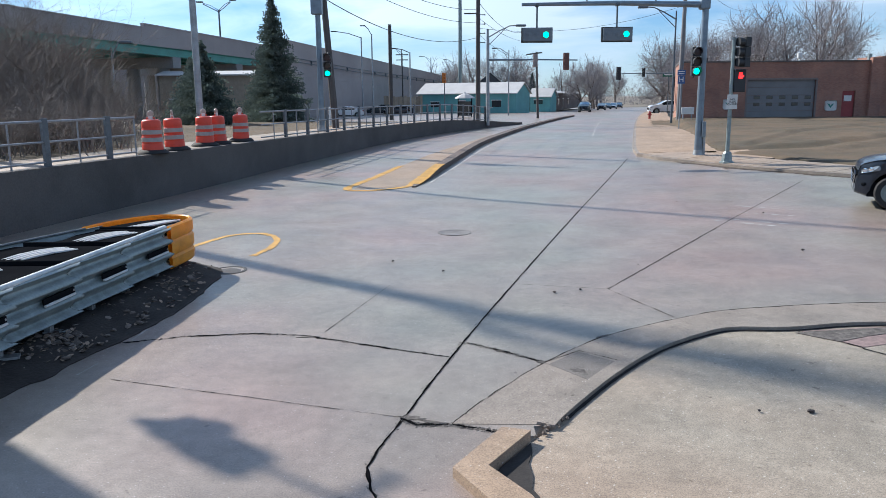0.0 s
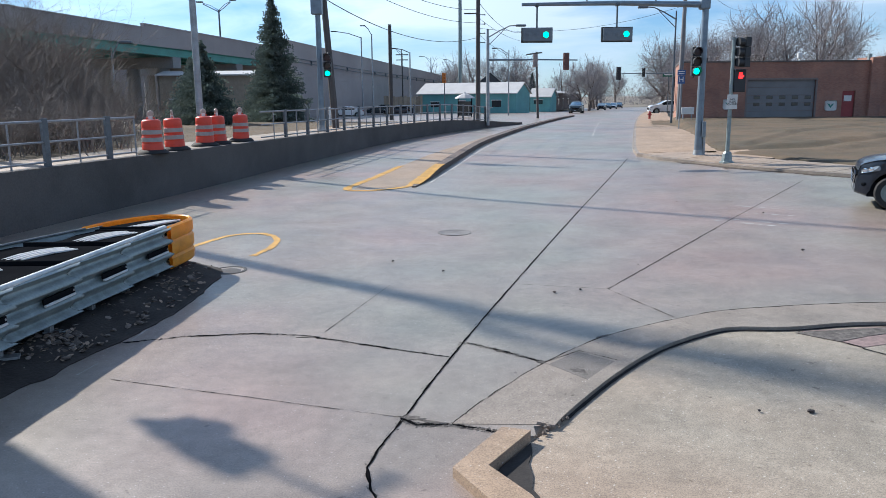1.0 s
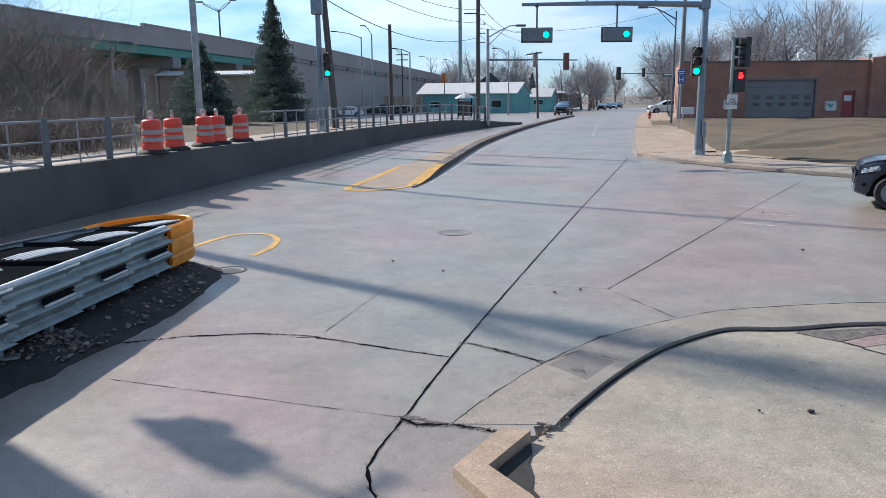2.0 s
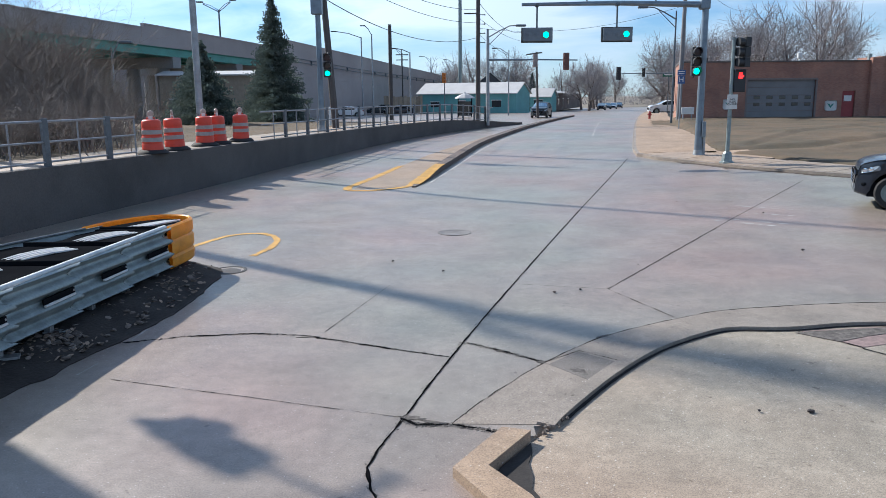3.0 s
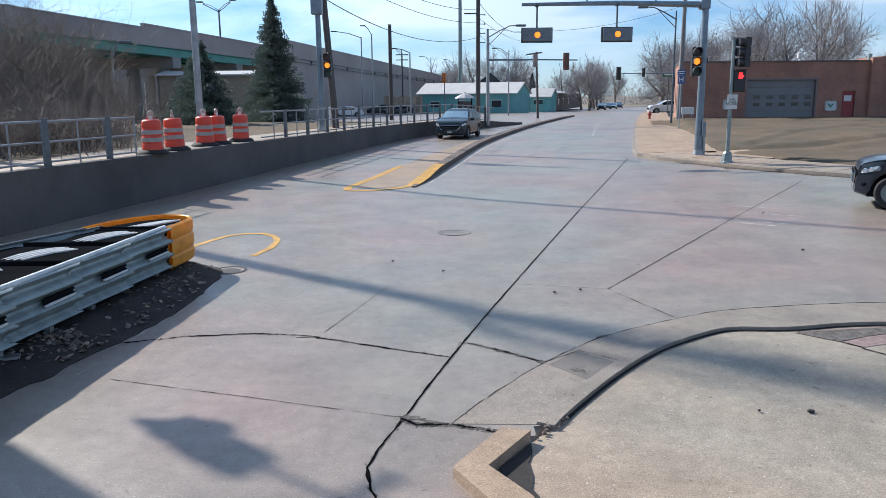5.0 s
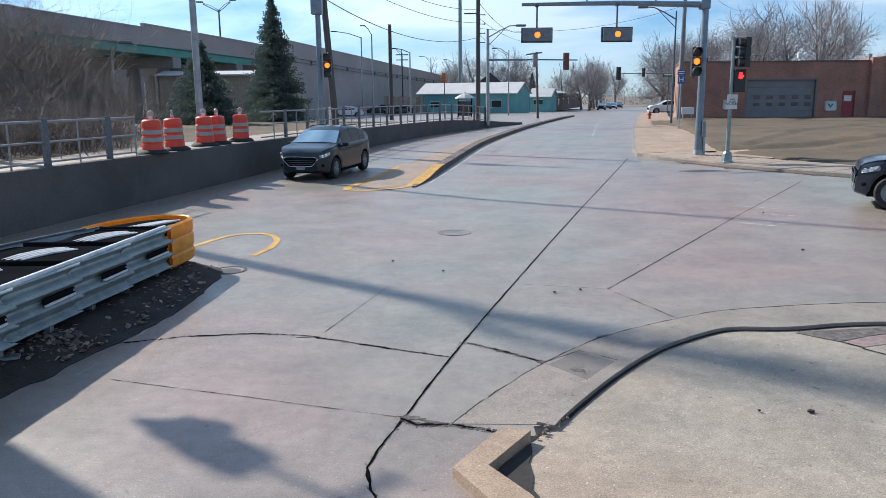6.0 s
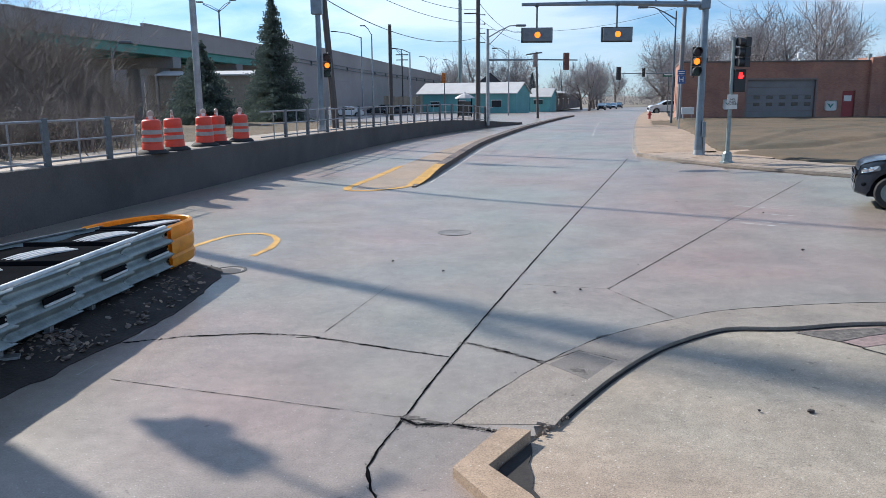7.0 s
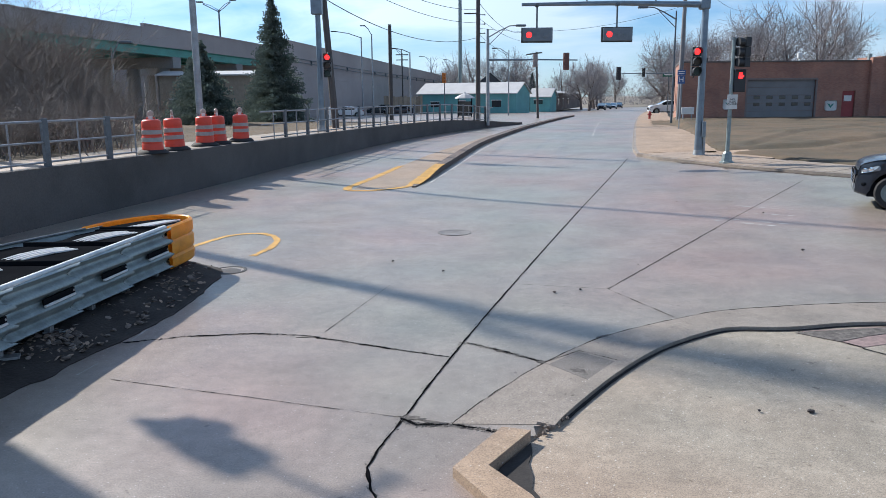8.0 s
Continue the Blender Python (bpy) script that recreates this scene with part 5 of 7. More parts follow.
# ---- far buildings ----
def shed(name, x0, y0, length, depth, eave, ridge, rz, wall, label, openings):
    t = thing(name, pose(x0, y0, 0.25, 0, 0, rz), label, "building")
    for yy in (0.1, depth - 0.1):
        me = Mesh()
        me.box((length / 2, yy, eave / 2), (length - 0.42, 0.2, eave))
        part("wall", me, wall, t)
    for x in (0.0, length):
        me = Mesh()
        me.add([(x, 0, 0), (x, depth, 0), (x, depth, eave), (x, depth / 2, ridge), (x, 0, eave), (x + (0.2 if x == 0 else -0.2), 0, 0), (x + (0.2 if x == 0 else -0.2), depth, 0), (x + (0.2 if x == 0 else -0.2), depth, eave), (x + (0.2 if x == 0 else -0.2), depth / 2, ridge), (x + (0.2 if x == 0 else -0.2), 0, eave)], [(0, 1, 2, 3, 4), (5, 6, 7, 8, 9), (0, 1, 6, 5), (1, 2, 7, 6), (2, 3, 8, 7), (3, 4, 9, 8), (4, 0, 5, 9)])
        part("gable", me, wall, t)
    me = Mesh()
    for s in (0, 1):
        ya, yb = (-0.35, depth / 2) if s == 0 else (depth + 0.35, depth / 2)
        za = eave - 0.1
        me.add([(-0.3, ya, za), (length + 0.3, ya, za), (length + 0.3, yb, ridge + 0.05), (-0.3, yb, ridge + 0.05), (-0.3, ya, za + 0.12), (length + 0.3, ya, za + 0.12), (length + 0.3, yb, ridge + 0.2), (-0.3, yb, ridge + 0.2)], [(0, 1, 2, 3), (4, 5, 6, 7), (0, 1, 5, 4), (2, 3, 7, 6), (0, 3, 7, 4), (1, 2, 6, 5)])
    part("roof", me, ROOFM, t, "pale sheet metal roof")
    for kind, x, z, w, h in openings:
        me = Mesh()
        me.soft_box((x, -0.02, z), (w, 0.08, h), 0.01)
        o = part("window" if kind == "w" else "door", me, PANE if kind == "w" else DOORG, t)
        me = Mesh()
        me.box((x, -0.05, z + h / 2 + 0.05), (w + 0.2, 0.1, 0.1))
        part("lintel", me, WHITE, o)
    return t


shed("teal_shed", -3.8, 127.0, 16.8, 6.7, 3.2, 4.75, -24.6, TEAL, "long teal metal building with a pale roof", [("w", 3.0, 1.5, 1.5, 0.8), ("w", 13.6, 1.6, 1.5, 1.0), ("d", 7.8, 1.05, 1.0, 2.1)])
shed("teal_house", 15.6, 137, 3.7, 3.6, 2.6, 3.9, -25, TEAL, "small teal building with a white roof", [("w", 1.5, 1.7, 1.6, 0.7)])
shed("brown_store", 20.1, 140, 58, 3.4, 3.3, 3.6, 75, mat("brown shop wall", (0.16, 0.125, 0.115), 0.8, var=0.25, scale=0.4), "low brown shop building along the road", [("d", 16.0, 1.1, 1.3, 2.1), ("w", 8.0, 1.6, 2.4, 1.0), ("w", 26.0, 1.6, 2.4, 1.0)])
shed("beige_building", -25.1, 69.5, 8.1, 4.0, 4.8, 5.0, 0, mat("beige stucco", (0.36, 0.29, 0.22), 0.85, var=0.15), "low beige building beside the viaduct", [("d", 1.2, 1.6, 0.9, 2.1)])


shed("dark_gable_house", 13.2, 148, 4.5, 8, 3.6, 7.2, 90, mat("dark roof shingle", (0.07, 0.075, 0.085), 0.85, var=0.25), "dark gabled house behind the teal building", [])


def bus_shelter(x, y, z):
    t = thing("bus_shelter", pose(x, y, z), "small dark bus shelter with a pale domed roof", "shelter")
    for dx in (-0.8, 0.8):
        for dy in (-0.6, 0.6):
            me = Mesh()
            me.box((dx, dy, 1.2), (0.09, 0.09, 2.42))
            part("post", me, BLACK, t)
    me = Mesh()
    me.lathe([(1.2, 2.4), (1.14, 2.5), (0.65, 2.8), (0.16, 2.98), (0.06, 3.15)], 8)
    part("roof", me, ROOFM, t)
    me = Mesh()
    me.box((0, 0.6, 1.2), (1.52, 0.03, 1.7))
    part("pane", me, PANE, t)
    me = Mesh()
    me.box((0, 0.3, 0.45), (1.4, 0.4, 0.06))
    me.box((-0.6, 0.3, 0.2), (0.06, 0.3, 0.45))
    me.box((0.6, 0.3, 0.2), (0.06, 0.3, 0.45))
    part("bench", me, GALV_DULL, t)
    return t


bus_shelter(2.75, 92, 0.35)

# ---- poles ----
def pole(name, x, y, z, h, r0, r1, material, label, lean=(0, 0), category="pole", seg=14):
    t = thing(name, pose(x, y, z), label, category)
    me = Mesh()
    me.tube([(0, 0, -0.1), (lean[0] * 0.5, lean[1] * 0.5, h / 2), (lean[0], lean[1], h)], [r0, (r0 + r1) / 2, r1], seg)
    part("shaft", me, material, t, smooth=True)
    return t


def base_plate(t, r=0.22, material=GALV_DULL):
    me = Mesh()
    me.lathe([(r * 1.25, 0), (r * 1.25, 0.03), (r, 0.05), (r * 0.8, 0.3)], 16)
    p = part("base", me, material, t, smooth=True)
    for k in range(4):
        a = math.pi / 4 + k * math.pi / 2
        me = Mesh()
        me.lathe([(0.025, 0.03), (0.025, 0.1)], 6, (r * 1.1 * math.cos(a), r * 1.1 * math.sin(a), 0))
        part("bolt", me, GALV_DULL, p)


def street_light(x, y, z, h, reach, side, label, r=0.11, material=GALV_DULL, truss=True):
    t = pole("street_lamp", x, y, z, h, r, r * 0.6, material, label, category="street lamp")
    c, s = math.cos(side), math.sin(side)
    me = Mesh()
    me.tube([(0, 0, h - 0.6), (c * reach * 0.4, s * reach * 0.4, h - 0.1), (c * reach * 0.75, s * reach * 0.75, h + 0.25), (c * reach, s * reach, h + 0.3)], [0.05, 0.045, 0.04, 0.04], 6)
    if truss:
        me.tube([(0, 0, h - 1.2), (c * reach * 0.6, s * reach * 0.6, h + 0.05)], 0.03, 6)
    part("arm", me, material, t, smooth=True)
    me = Mesh()
    me.soft_box((0, 0, 0), (0.75, 0.28, 0.16), 0.05, Matrix.Rotation(side, 3, "Z"))
    part("luminaire", me, POST_GREY, t, at=Matrix.Translation((c * (reach + 0.3), s * (reach + 0.3), h + 0.28)))
    return t


lp = pole("light_pole", -9.05, 29.0, 1.36, 17.0, 0.13, 0.09, GALV_DULL, "tall grey steel light pole behind the railing")
base_plate(lp, 0.2)
me = Mesh()
me.soft_box((-0.15, 0, 5.25), (0.1, 0.14, 0.3), 0.02)
me.tube([(0, 0, 5.3), (0.3, 0, 5.42), (0.42, 0, 5.4)], 0.03, 6)
part("camera_box", me, POST_GREY, lp, "small grey equipment box")
# out of view, added to cast a shadow line across the road
off = pole("utility_pole", -12.45, 20.25, 1.3, 17, 0.17, 0.11, WOODP, "unseen tall wooden utility pole added for its shadow on the road")
me = Mesh()
me.box((0, 0, 16.2), (2.4, 0.12, 0.12))
part("crossarm", me, WOODP, off)

wp = pole("utility_pole", -5.55, 40.5, 1.3, 12, 0.19, 0.13, WOODP, "leaning wooden utility pole behind the railing", lean=(-0.75, 0.0))
pole("utility_pole", -3.9, 60, 1.3, 7.05, 0.16, 0.13, WOODP, "short dark wooden pole without crossarm", category="pole")
up = pole("utility_pole", 2.9, 62, 0.9, 15, 0.2, 0.13, WOODP, "tall wooden utility pole with insulators at the corner")
for k in range(4):
    me = Mesh()
    me.tube([(0.1, 0, 6.2 + 0.7 * k), (0.45, 0, 6.2 + 0.7 * k)], 0.03, 5)
    me.lathe([(0.05, 0), (0.08, 0.04), (0.05, 0.1)], 8, (0.5, 0, 6.15 + 0.7 * k))
    part("insulator", me, POST_GREY, up, smooth=True)
me = Mesh()
me.box((-0.5, 0, 8.4), (1.2, 0.1, 0.1))
part("crossarm", me, WOODP, up)
pole("tall_mast", 3.6, 150, 0.3, 26, 0.42, 0.3, GALV, "tall pale steel mast beyond the teal building", category="mast")
lamp2 = pole("leaning_pole", 10.42, 84, 0.6, 6.95, 0.14, 0.1, WOODP, "dark leaning wooden pole with a short crossarm", lean=(-0.25, 0))
me = Mesh()
me.box((-0.5, 0, 6.8), (1.7, 0.12, 0.14), Matrix.Rotation(-0.12, 3, "Y"))
part("crossarm", me, WOODP, lamp2)
street_light(3.45, 58.5, 0.9, 6.9, 2.2, 0.12, "grey street lamp over the side road", 0.15)
street_light(8.6, 100, 0.45, 8.3, 1.8, math.pi * 0.8, "slim grey street lamp near the teal building", 0.1)
street_light(17.5, 59, 0.75, 8.3, 2.2, math.pi, "thin dark street lamp beside the brick garage", 0.09, POST_GREY)
pole("utility_pole", 18.4, 60.2, 0.8, 12, 0.19, 0.13, mat("silvered pole wood", (0.24, 0.235, 0.24), 0.85, var=0.3, scale=2, fine=25, stretch=(6, 6, 0.4)), "weathered grey utility pole beside the brick garage", lean=(0.1, 0))
for x, y, h, side in ((-6.8, 146, 3.6, math.pi * 0.9), (-1.6, 165, 3.6, math.pi * 0.9), (3.5, 180, 4.0, math.pi * 0.9)):
    street_light(x - 0.6, y, via_top(y) - 0.4, h, 1.9, side, "grey highway lamp on the viaduct", 0.12, POST_GREY)
vl = pole("street_lamp", -23.0, 82.3, via_top(82.3) - 0.4, 3.1, 0.1, 0.08, POST_GREY, "highway lamp with two raised arms on the viaduct", category="street lamp")
for dx, dz in ((1.25, 0.95), (-1.6, 0.8)):
    me = Mesh()
    me.tube([(0, 0, 2.9), (dx, 0, 2.9 + dz)], 0.045, 6)
    me.tube([(0, 0, 3.05), (dx * 0.5, 0, 3.1 + dz * 0.55), (dx, 0, 3.0 + dz)], 0.03, 6)
    part("arm", me, POST_GREY, vl)
    me = Mesh()
    me.soft_box((dx * 1.2, 0, 3.0 + dz * 1.12), (0.7, 0.28, 0.15), 0.05)
    part("luminaire", me, POST_GREY, vl)
for x, top, reach, lift_z in ((-10.65, 10.85, 3.4, 0.75), (-9.25, 11.2, 0.9, 1.1), (-4.2, 8.85, 1.9, 0.5)):
    z = bank_z(x, 105)
    sl = pole("street_lamp", x, 105, z, top - z, 0.13, 0.08, GALV_DULL, "tall street lamp standing before the viaduct wall", category="street lamp")
    me = Mesh()
    me.tube([(0, 0, top - z - 0.1), (-reach * 0.5, 0, top - z + lift_z * 0.65), (-reach, 0, top - z + lift_z)], 0.05, 6)
    part("arm", me, POST_GREY, sl, smooth=True)
    me = Mesh()
    me.soft_box((-reach - 0.25, 0, top - z + lift_z), (0.7, 0.26, 0.15), 0.05)
    part("luminaire", me, POST_GREY, sl)
street_light(-18.85, 45, 1.35, 4.5, 0.55, 0.0, "slim pale lamp post below the viaduct", 0.07, GALV_DULL, False)

# beige boards and a pillar at the foot of the viaduct wall
fence = thing("board_fence", pose(-9.1, 124.5, 0.2, 0, 0, 10), "beige board fence before the viaduct wall", "fence")
rng = random.Random(5)
for k in range(17):
    me = Mesh().soft_box((0.37 * k, rng.uniform(-0.02, 0.02), 1.45 + rng.uniform(-0.12, 0.12)), (0.34, 0.05, 2.9), 0.01)
    part("board", me, FENCE, fence)
me = Mesh().soft_box((-9.55, 62, 2.35), (0.36, 0.36, 2.6), 0.02)
tagged(part("pillar", me, FENCE), "square beige pillar behind the railing", "pillar")


# ---- traffic signals ----
LENSES = []


def lens_disc(parent, c, color, lit_rows, r=0.15, dark=None):
    """A disc with a lit and a dark face, which turns about its upright axis."""
    data = bpy.data.meshes.new("lens")
    me = Mesh()
    seg = 20
    ring = [(math.cos(2 * math.pi * k / seg), math.sin(2 * math.pi * k / seg)) for k in range(seg)]
    verts = [(r * a, -0.008, r * b) for a, b in ring] + [(r * a, 0.008, r * b) for a, b in ring] + [(0, -0.02, 0), (0, 0.02, 0)]
    faces = [(k, (k + 1) % seg, 2 * seg) for k in range(seg)] + [(seg + k, 2 * seg + 1, seg + (k + 1) % seg) for k in range(seg)] + [(k, seg + k, seg + (k + 1) % seg, (k + 1) % seg) for k in range(seg)]
    data.from_pydata(verts, [], faces)
    data.materials.append(LIT[color])
    data.materials.append(dark or OFF[color])
    for p in data.polygons:
        p.material_index = 0 if p.index < seg else 1
    ob = new("lens", data)
    ob.parent = parent
    ob["label"] = "round " + color + " signal lens"
    turn = 0 if lit_rows and lit_rows[0][0] <= 0 else 180
    ob.matrix_basis = pose(*c, 0, 0, turn)
    if lit_rows is not None:
        LENSES.append((ob, c, lit_rows))
    return ob


CHANGES = {"green": [(0.0, 3.3)], "yellow": [(3.3, 7.8)], "red": [(7.8, 9.0)]}


def section(parent, x, z, color, spans, keyed, r=0.15, visor=True, shell=None):
    me = Mesh()
    me.soft_box((x, 0.07, z), (r * 2.3, 0.2, r * 2.3), 0.02)
    hs = part("section", me, shell or SIGNAL_BLACK, parent)
    if visor:
        me = Mesh()
        n = 14
        verts, faces = [], []
        for k in range(n + 1):
            a = radians(-35 + 250 * k / n)
            for rr in (r * 1.06, r * 1.0):
                for y in (-0.03, -0.03 - 0.22 * (0.75 + 0.25 * math.sin(a))):
                    verts.append((x + rr * math.cos(a), y, z + rr * math.sin(a)))
        for k in range(n):
            a, b = 4 * k, 4 * k + 4
            faces += [(a, b, b + 1, a + 1), (a + 2, a + 3, b + 3, b + 2), (a, a + 2, b + 2, b), (a + 1, b + 1, b + 3, a + 3)]
        me.add(verts, faces)
        part("visor", me, SIGNAL_BLACK, hs)
    lens_disc(parent, (x, -0.045, z), color, spans if keyed else None, r * 0.8, shell)
    return hs


def signal_upright(m, label, keyed=True, lit=None, s=1.0):
    t = thing("traffic_signal", m, label, "traffic signal", "upright traffic signals")
    for k, color in enumerate(("red", "yellow", "green")):
        section(t, 0, 0.36 * (1 - k), color, CHANGES[color], keyed)
    me = Mesh()
    me.tube([(0, 0.18, 0.5), (0.0, 0.3, 0.58)], 0.03, 6)
    me.tube([(0, 0.18, -0.5), (0.0, 0.3, -0.58)], 0.03, 6)
    part("bracket", me, SIGNAL_BLACK, t)
    return t


PLATE = mat("grey signal plate", (0.15, 0.18, 0.21), 0.5, var=0.15)


def signal_flat(m, label, drop):
    t = thing("overhead_signal", m, label, "traffic signal", "overhead signals")
    for k, color in enumerate(("red", "yellow", "green")):
        section(t, 0.32 * (k - 1), 0, color, CHANGES[color], True, 0.14, False, PLATE)
    me = Mesh()
    me.soft_box((0, 0.2, 0), (1.14, 0.04, 0.52), 0.03)
    part("backplate", me, PLATE, t, "grey rectangular backplate")
    me = Mesh()
    me.soft_box((0, -0.012, 0), (1.1, 0.05, 0.47), 0.02)
    part("face_plate", me, PLATE, t, "plain grey front plate")
    for z in (-0.26, 0.26):
        me = Mesh()
        me.soft_box((0, 0.16, z), (1.18, 0.1, 0.035), 0.008)
        part("plate_edge", me, SIGNAL_BLACK, t)
    for x in (-0.575, 0.575):
        me = Mesh()
        me.soft_box((x, 0.16, 0), (0.035, 0.1, 0.5), 0.008)
        part("plate_edge", me, SIGNAL_BLACK, t)
    me = Mesh()
    me.tube([(0, 0.2, 0.26), (0, 0.2, drop)], 0.035, 8)
    me.soft_box((0, 0.2, drop), (0.14, 0.3, 0.12), 0.02)
    part("hanger", me, POST_GREY, t, smooth=True)
    return t


mast = pole("signal_mast", 10.0, 30.0, 0.5, 8.4, 0.15, 0.11, mat("blue-grey mast steel", (0.20, 0.25, 0.30), 0.42, 0.5, var=0.2, scale=3), "blue-grey steel mast carrying a long signal arm", category="signal mast")
base_plate(mast, 0.2)
BLUESTEEL = MATS["blue-grey mast steel"]
me = Mesh()
me.tube([(-0.05, 0, 5.75), (-3.4, 0, 5.83), (-6.95, 0, 5.8)], [0.12, 0.09, 0.06], 12)
part("arm", me, BLUESTEEL, mast, smooth=True)
me = Mesh()
me.soft_box((-0.05, 0, 5.75), (0.38, 0.34, 0.36), 0.05)
part("collar", me, BLUESTEEL, mast)
for dx in (-4.5, -1.9):
    me = Mesh()
    me.tube([(dx, 0, 5.85), (dx, 0, 6.0)], 0.03, 6)
    me.lathe([(0.06, 0), (0.09, 0.06), (0.07, 0.14)], 8, (dx, 0, 5.98))
    part("sensor", me, POST_GREY, mast, "small detector on the arm", smooth=True)
me = Mesh()
me.soft_box((0.12, -0.2, 1.1), (0.14, 0.12, 0.6), 0.02)
part("hand_hole", me, BLUESTEEL, mast)
me = Mesh()
me.tube([(0.22, 0, -0.05), (0.2, 0, 1.2)], 0.06, 8)
part("conduit", me, GALV_DULL, mast, smooth=True)
signal_flat(pose(3.63, 29.8, 5.18), "dark overhead three-lens signal hung from the mast arm", 1.1)
signal_flat(pose(6.66, 29.8, 5.18), "dark overhead three-lens signal hung from the mast arm", 1.1)
signal_upright(pose(9.66, 29.7, 4.15), "black upright traffic signal on the steel mast")
sm = pole("signal_mast", -5.62, 36.2, 1.36, 8.2, 0.14, 0.11, BLUESTEEL, "blue-grey steel signal mast beside the railing", category="signal mast")
base_plate(sm, 0.18)
me = Mesh()
me.soft_box((-0.02, -0.1, 5.93), (0.5, 0.4, 1.3), 0.03)
part("cabinet", me, BLUESTEEL, sm, "blue-grey control box")
signal_upright(pose(-5.22, 35.9, 4.38), "black upright traffic signal on the steel mast")

# unseen mast arm above the railing's near end, with shapes that cast road shadows
om = pole("signal_mast", -11.84, 7.23, 1.3, 6.1, 0.14, 0.11, BLUESTEEL, "unseen steel mast added with an arm that carries shadow casters", category="signal mast")
facing = Matrix.Rotation(math.atan2(-SUN_AZ.x, SUN_AZ.y), 3, "Z")
hung = lambda x, z: facing @ Vector((x + 5.2, 0, z - 1.3))
me = Mesh()
me.tube([hung(-5.2, 7.25), hung(0.6, 7.3)], [0.09, 0.06], 10)
part("arm", me, BLUESTEEL, om, smooth=True)
me = Mesh()
me.soft_box(hung(0.02, 5.85), (0.5, 0.2, 0.44), 0.07, facing)
me.soft_box(hung(-0.03, 6.3), (0.5, 0.2, 0.6), 0.07, facing)
me.tube([hung(-0.12, 5.36), hung(-0.02, 5.76)], [0.02, 0.2], 10)
me.tube([hung(0.08, 5.93), hung(0.34, 5.97)], 0.13, 10)
me.tube([hung(0.0, 6.3), hung(0.02, 7.2)], 0.04, 8)
part("signal_head", me, SIGNAL_BLACK, om, "unseen dark boxes shaped to cast a shadow on the road", smooth=True)
me = Mesh()
me.soft_box(hung(-1.52, 5.8), (1.0, 0.03, 1.5), 0.01, facing)
me.tube([hung(-1.5, 6.5), hung(-1.5, 7.25)], 0.03, 6)
part("sign_plate", me, GALV_DULL, om, "unseen grey plate added to cast a shadow")

# pedestrian signal post
pp = pole("pedestrian_post", 10.15, 27.3, 0.5, 4.35, 0.075, 0.065, GALV, "galvanised pedestrian signal post on a pale base", category="signal post")
me = Mesh()
me.lathe([(0.27, 0), (0.27, 0.05), (0.2, 0.09), (0.16, 0.36), (0.12, 0.42)], 8)
part("base", me, GALV, pp, "pale octagonal cast base")
me = Mesh()
me.tube([(0, 0, 4.2), (0.25, 0, 4.25), (0.35, -0.02, 4.2)], 0.025, 6)
me.tube([(-0.12, 0, 4.3), (0.12, 0, 4.3)], 0.04, 6)
part("bracket", me, GALV_DULL, pp)
ps = thing("pedestrian_signal", pose(10.4, 27.2, 3.38), "black pedestrian signal showing a red hand", "pedestrian signal")
me = Mesh()
me.soft_box((0, 0.1, 0), (0.4, 0.25, 0.78), 0.03)
part("housing", me, SIGNAL_BLACK, ps)
me = Mesh()
# raised palm: fingers over a rounded hand
me.soft_box((0.0, -0.04, 0.12), (0.13, 0.02, 0.12), 0.02)
for k in range(4):
    me.soft_box((-0.05 + 0.034 * k, -0.04, 0.23 - 0.012 * abs(k - 1.5)), (0.026, 0.02, 0.13), 0.008)
me.soft_box((0.085, -0.04, 0.14), (0.03, 0.02, 0.1), 0.008, Matrix.Rotation(0.5, 3, "Y"))
part("symbol", me, LIT["red"], ps, "glowing red palm symbol")
me = Mesh()
me.box((0, -0.06, 0.36), (0.42, 0.16, 0.02))
part("visor", me, SIGNAL_BLACK, ps)
s3 = thing("side_signal", pose(10.5, 27.25, 4.35, 0, 0, -75), "black traffic signal turned to the cross street", "traffic signal")
for k in range(3):
    me = Mesh()
    me.soft_box((0, 0.05, 0.34 * (1 - k)), (0.34, 0.22, 0.33), 0.02)
    h = part("section", me, SIGNAL_BLACK, s3)
    me = Mesh()
    me.tube([(0, -0.05, 0.34 * (1 - k)), (0, -0.26, 0.34 * (1 - k))], 0.155, 14)
    part("visor", me, SIGNAL_BLACK, h)
    me = Mesh()
    me.box((-0.18, 0.05, 0.34 * (1 - k) + 0.16), (0.02, 0.16, 0.03))
    part("seam", me, GALV_DULL, h)


def written(text, size, m, material, parent):
    cu = bpy.data.curves.new("lettering", "FONT")
    cu.body, cu.size, cu.align_x, cu.align_y, cu.extrude = text, size, "CENTER", "CENTER", 0.002
    cu.space_line = 0.9
    ob = new("lettering", cu)
    cu.materials.append(material)
    ob.parent = parent
    ob.matrix_basis = m
    return ob


ns = thing("turn_sign", pose(10.17, 27.18, 2.66), "white NO TURN ON RED sign on the signal post", "road sign")
me = Mesh()
me.soft_box((0, 0, 0), (0.36, 0.015, 0.5), 0.006)
part("plate", me, SIGNW, ns)
written("NO\nTURN\nON RED", 0.095, pose(0, -0.012, 0.0, 90), BLACK, ns)
hs = thing("hospital_sign", pose(15.2, 49.5, 0.75), "blue hospital sign with a white letter H", "road sign")
me = Mesh()
me.tube([(0, 0.04, -0.1), (0, 0.04, 3.7)], 0.035, 6)
part("post", me, GALV_DULL, hs)
me = Mesh()
me.soft_box((0, 0, 3.12), (0.46, 0.015, 0.5), 0.006)
me.soft_box((0, 0, 3.56), (0.52, 0.015, 0.34), 0.006)
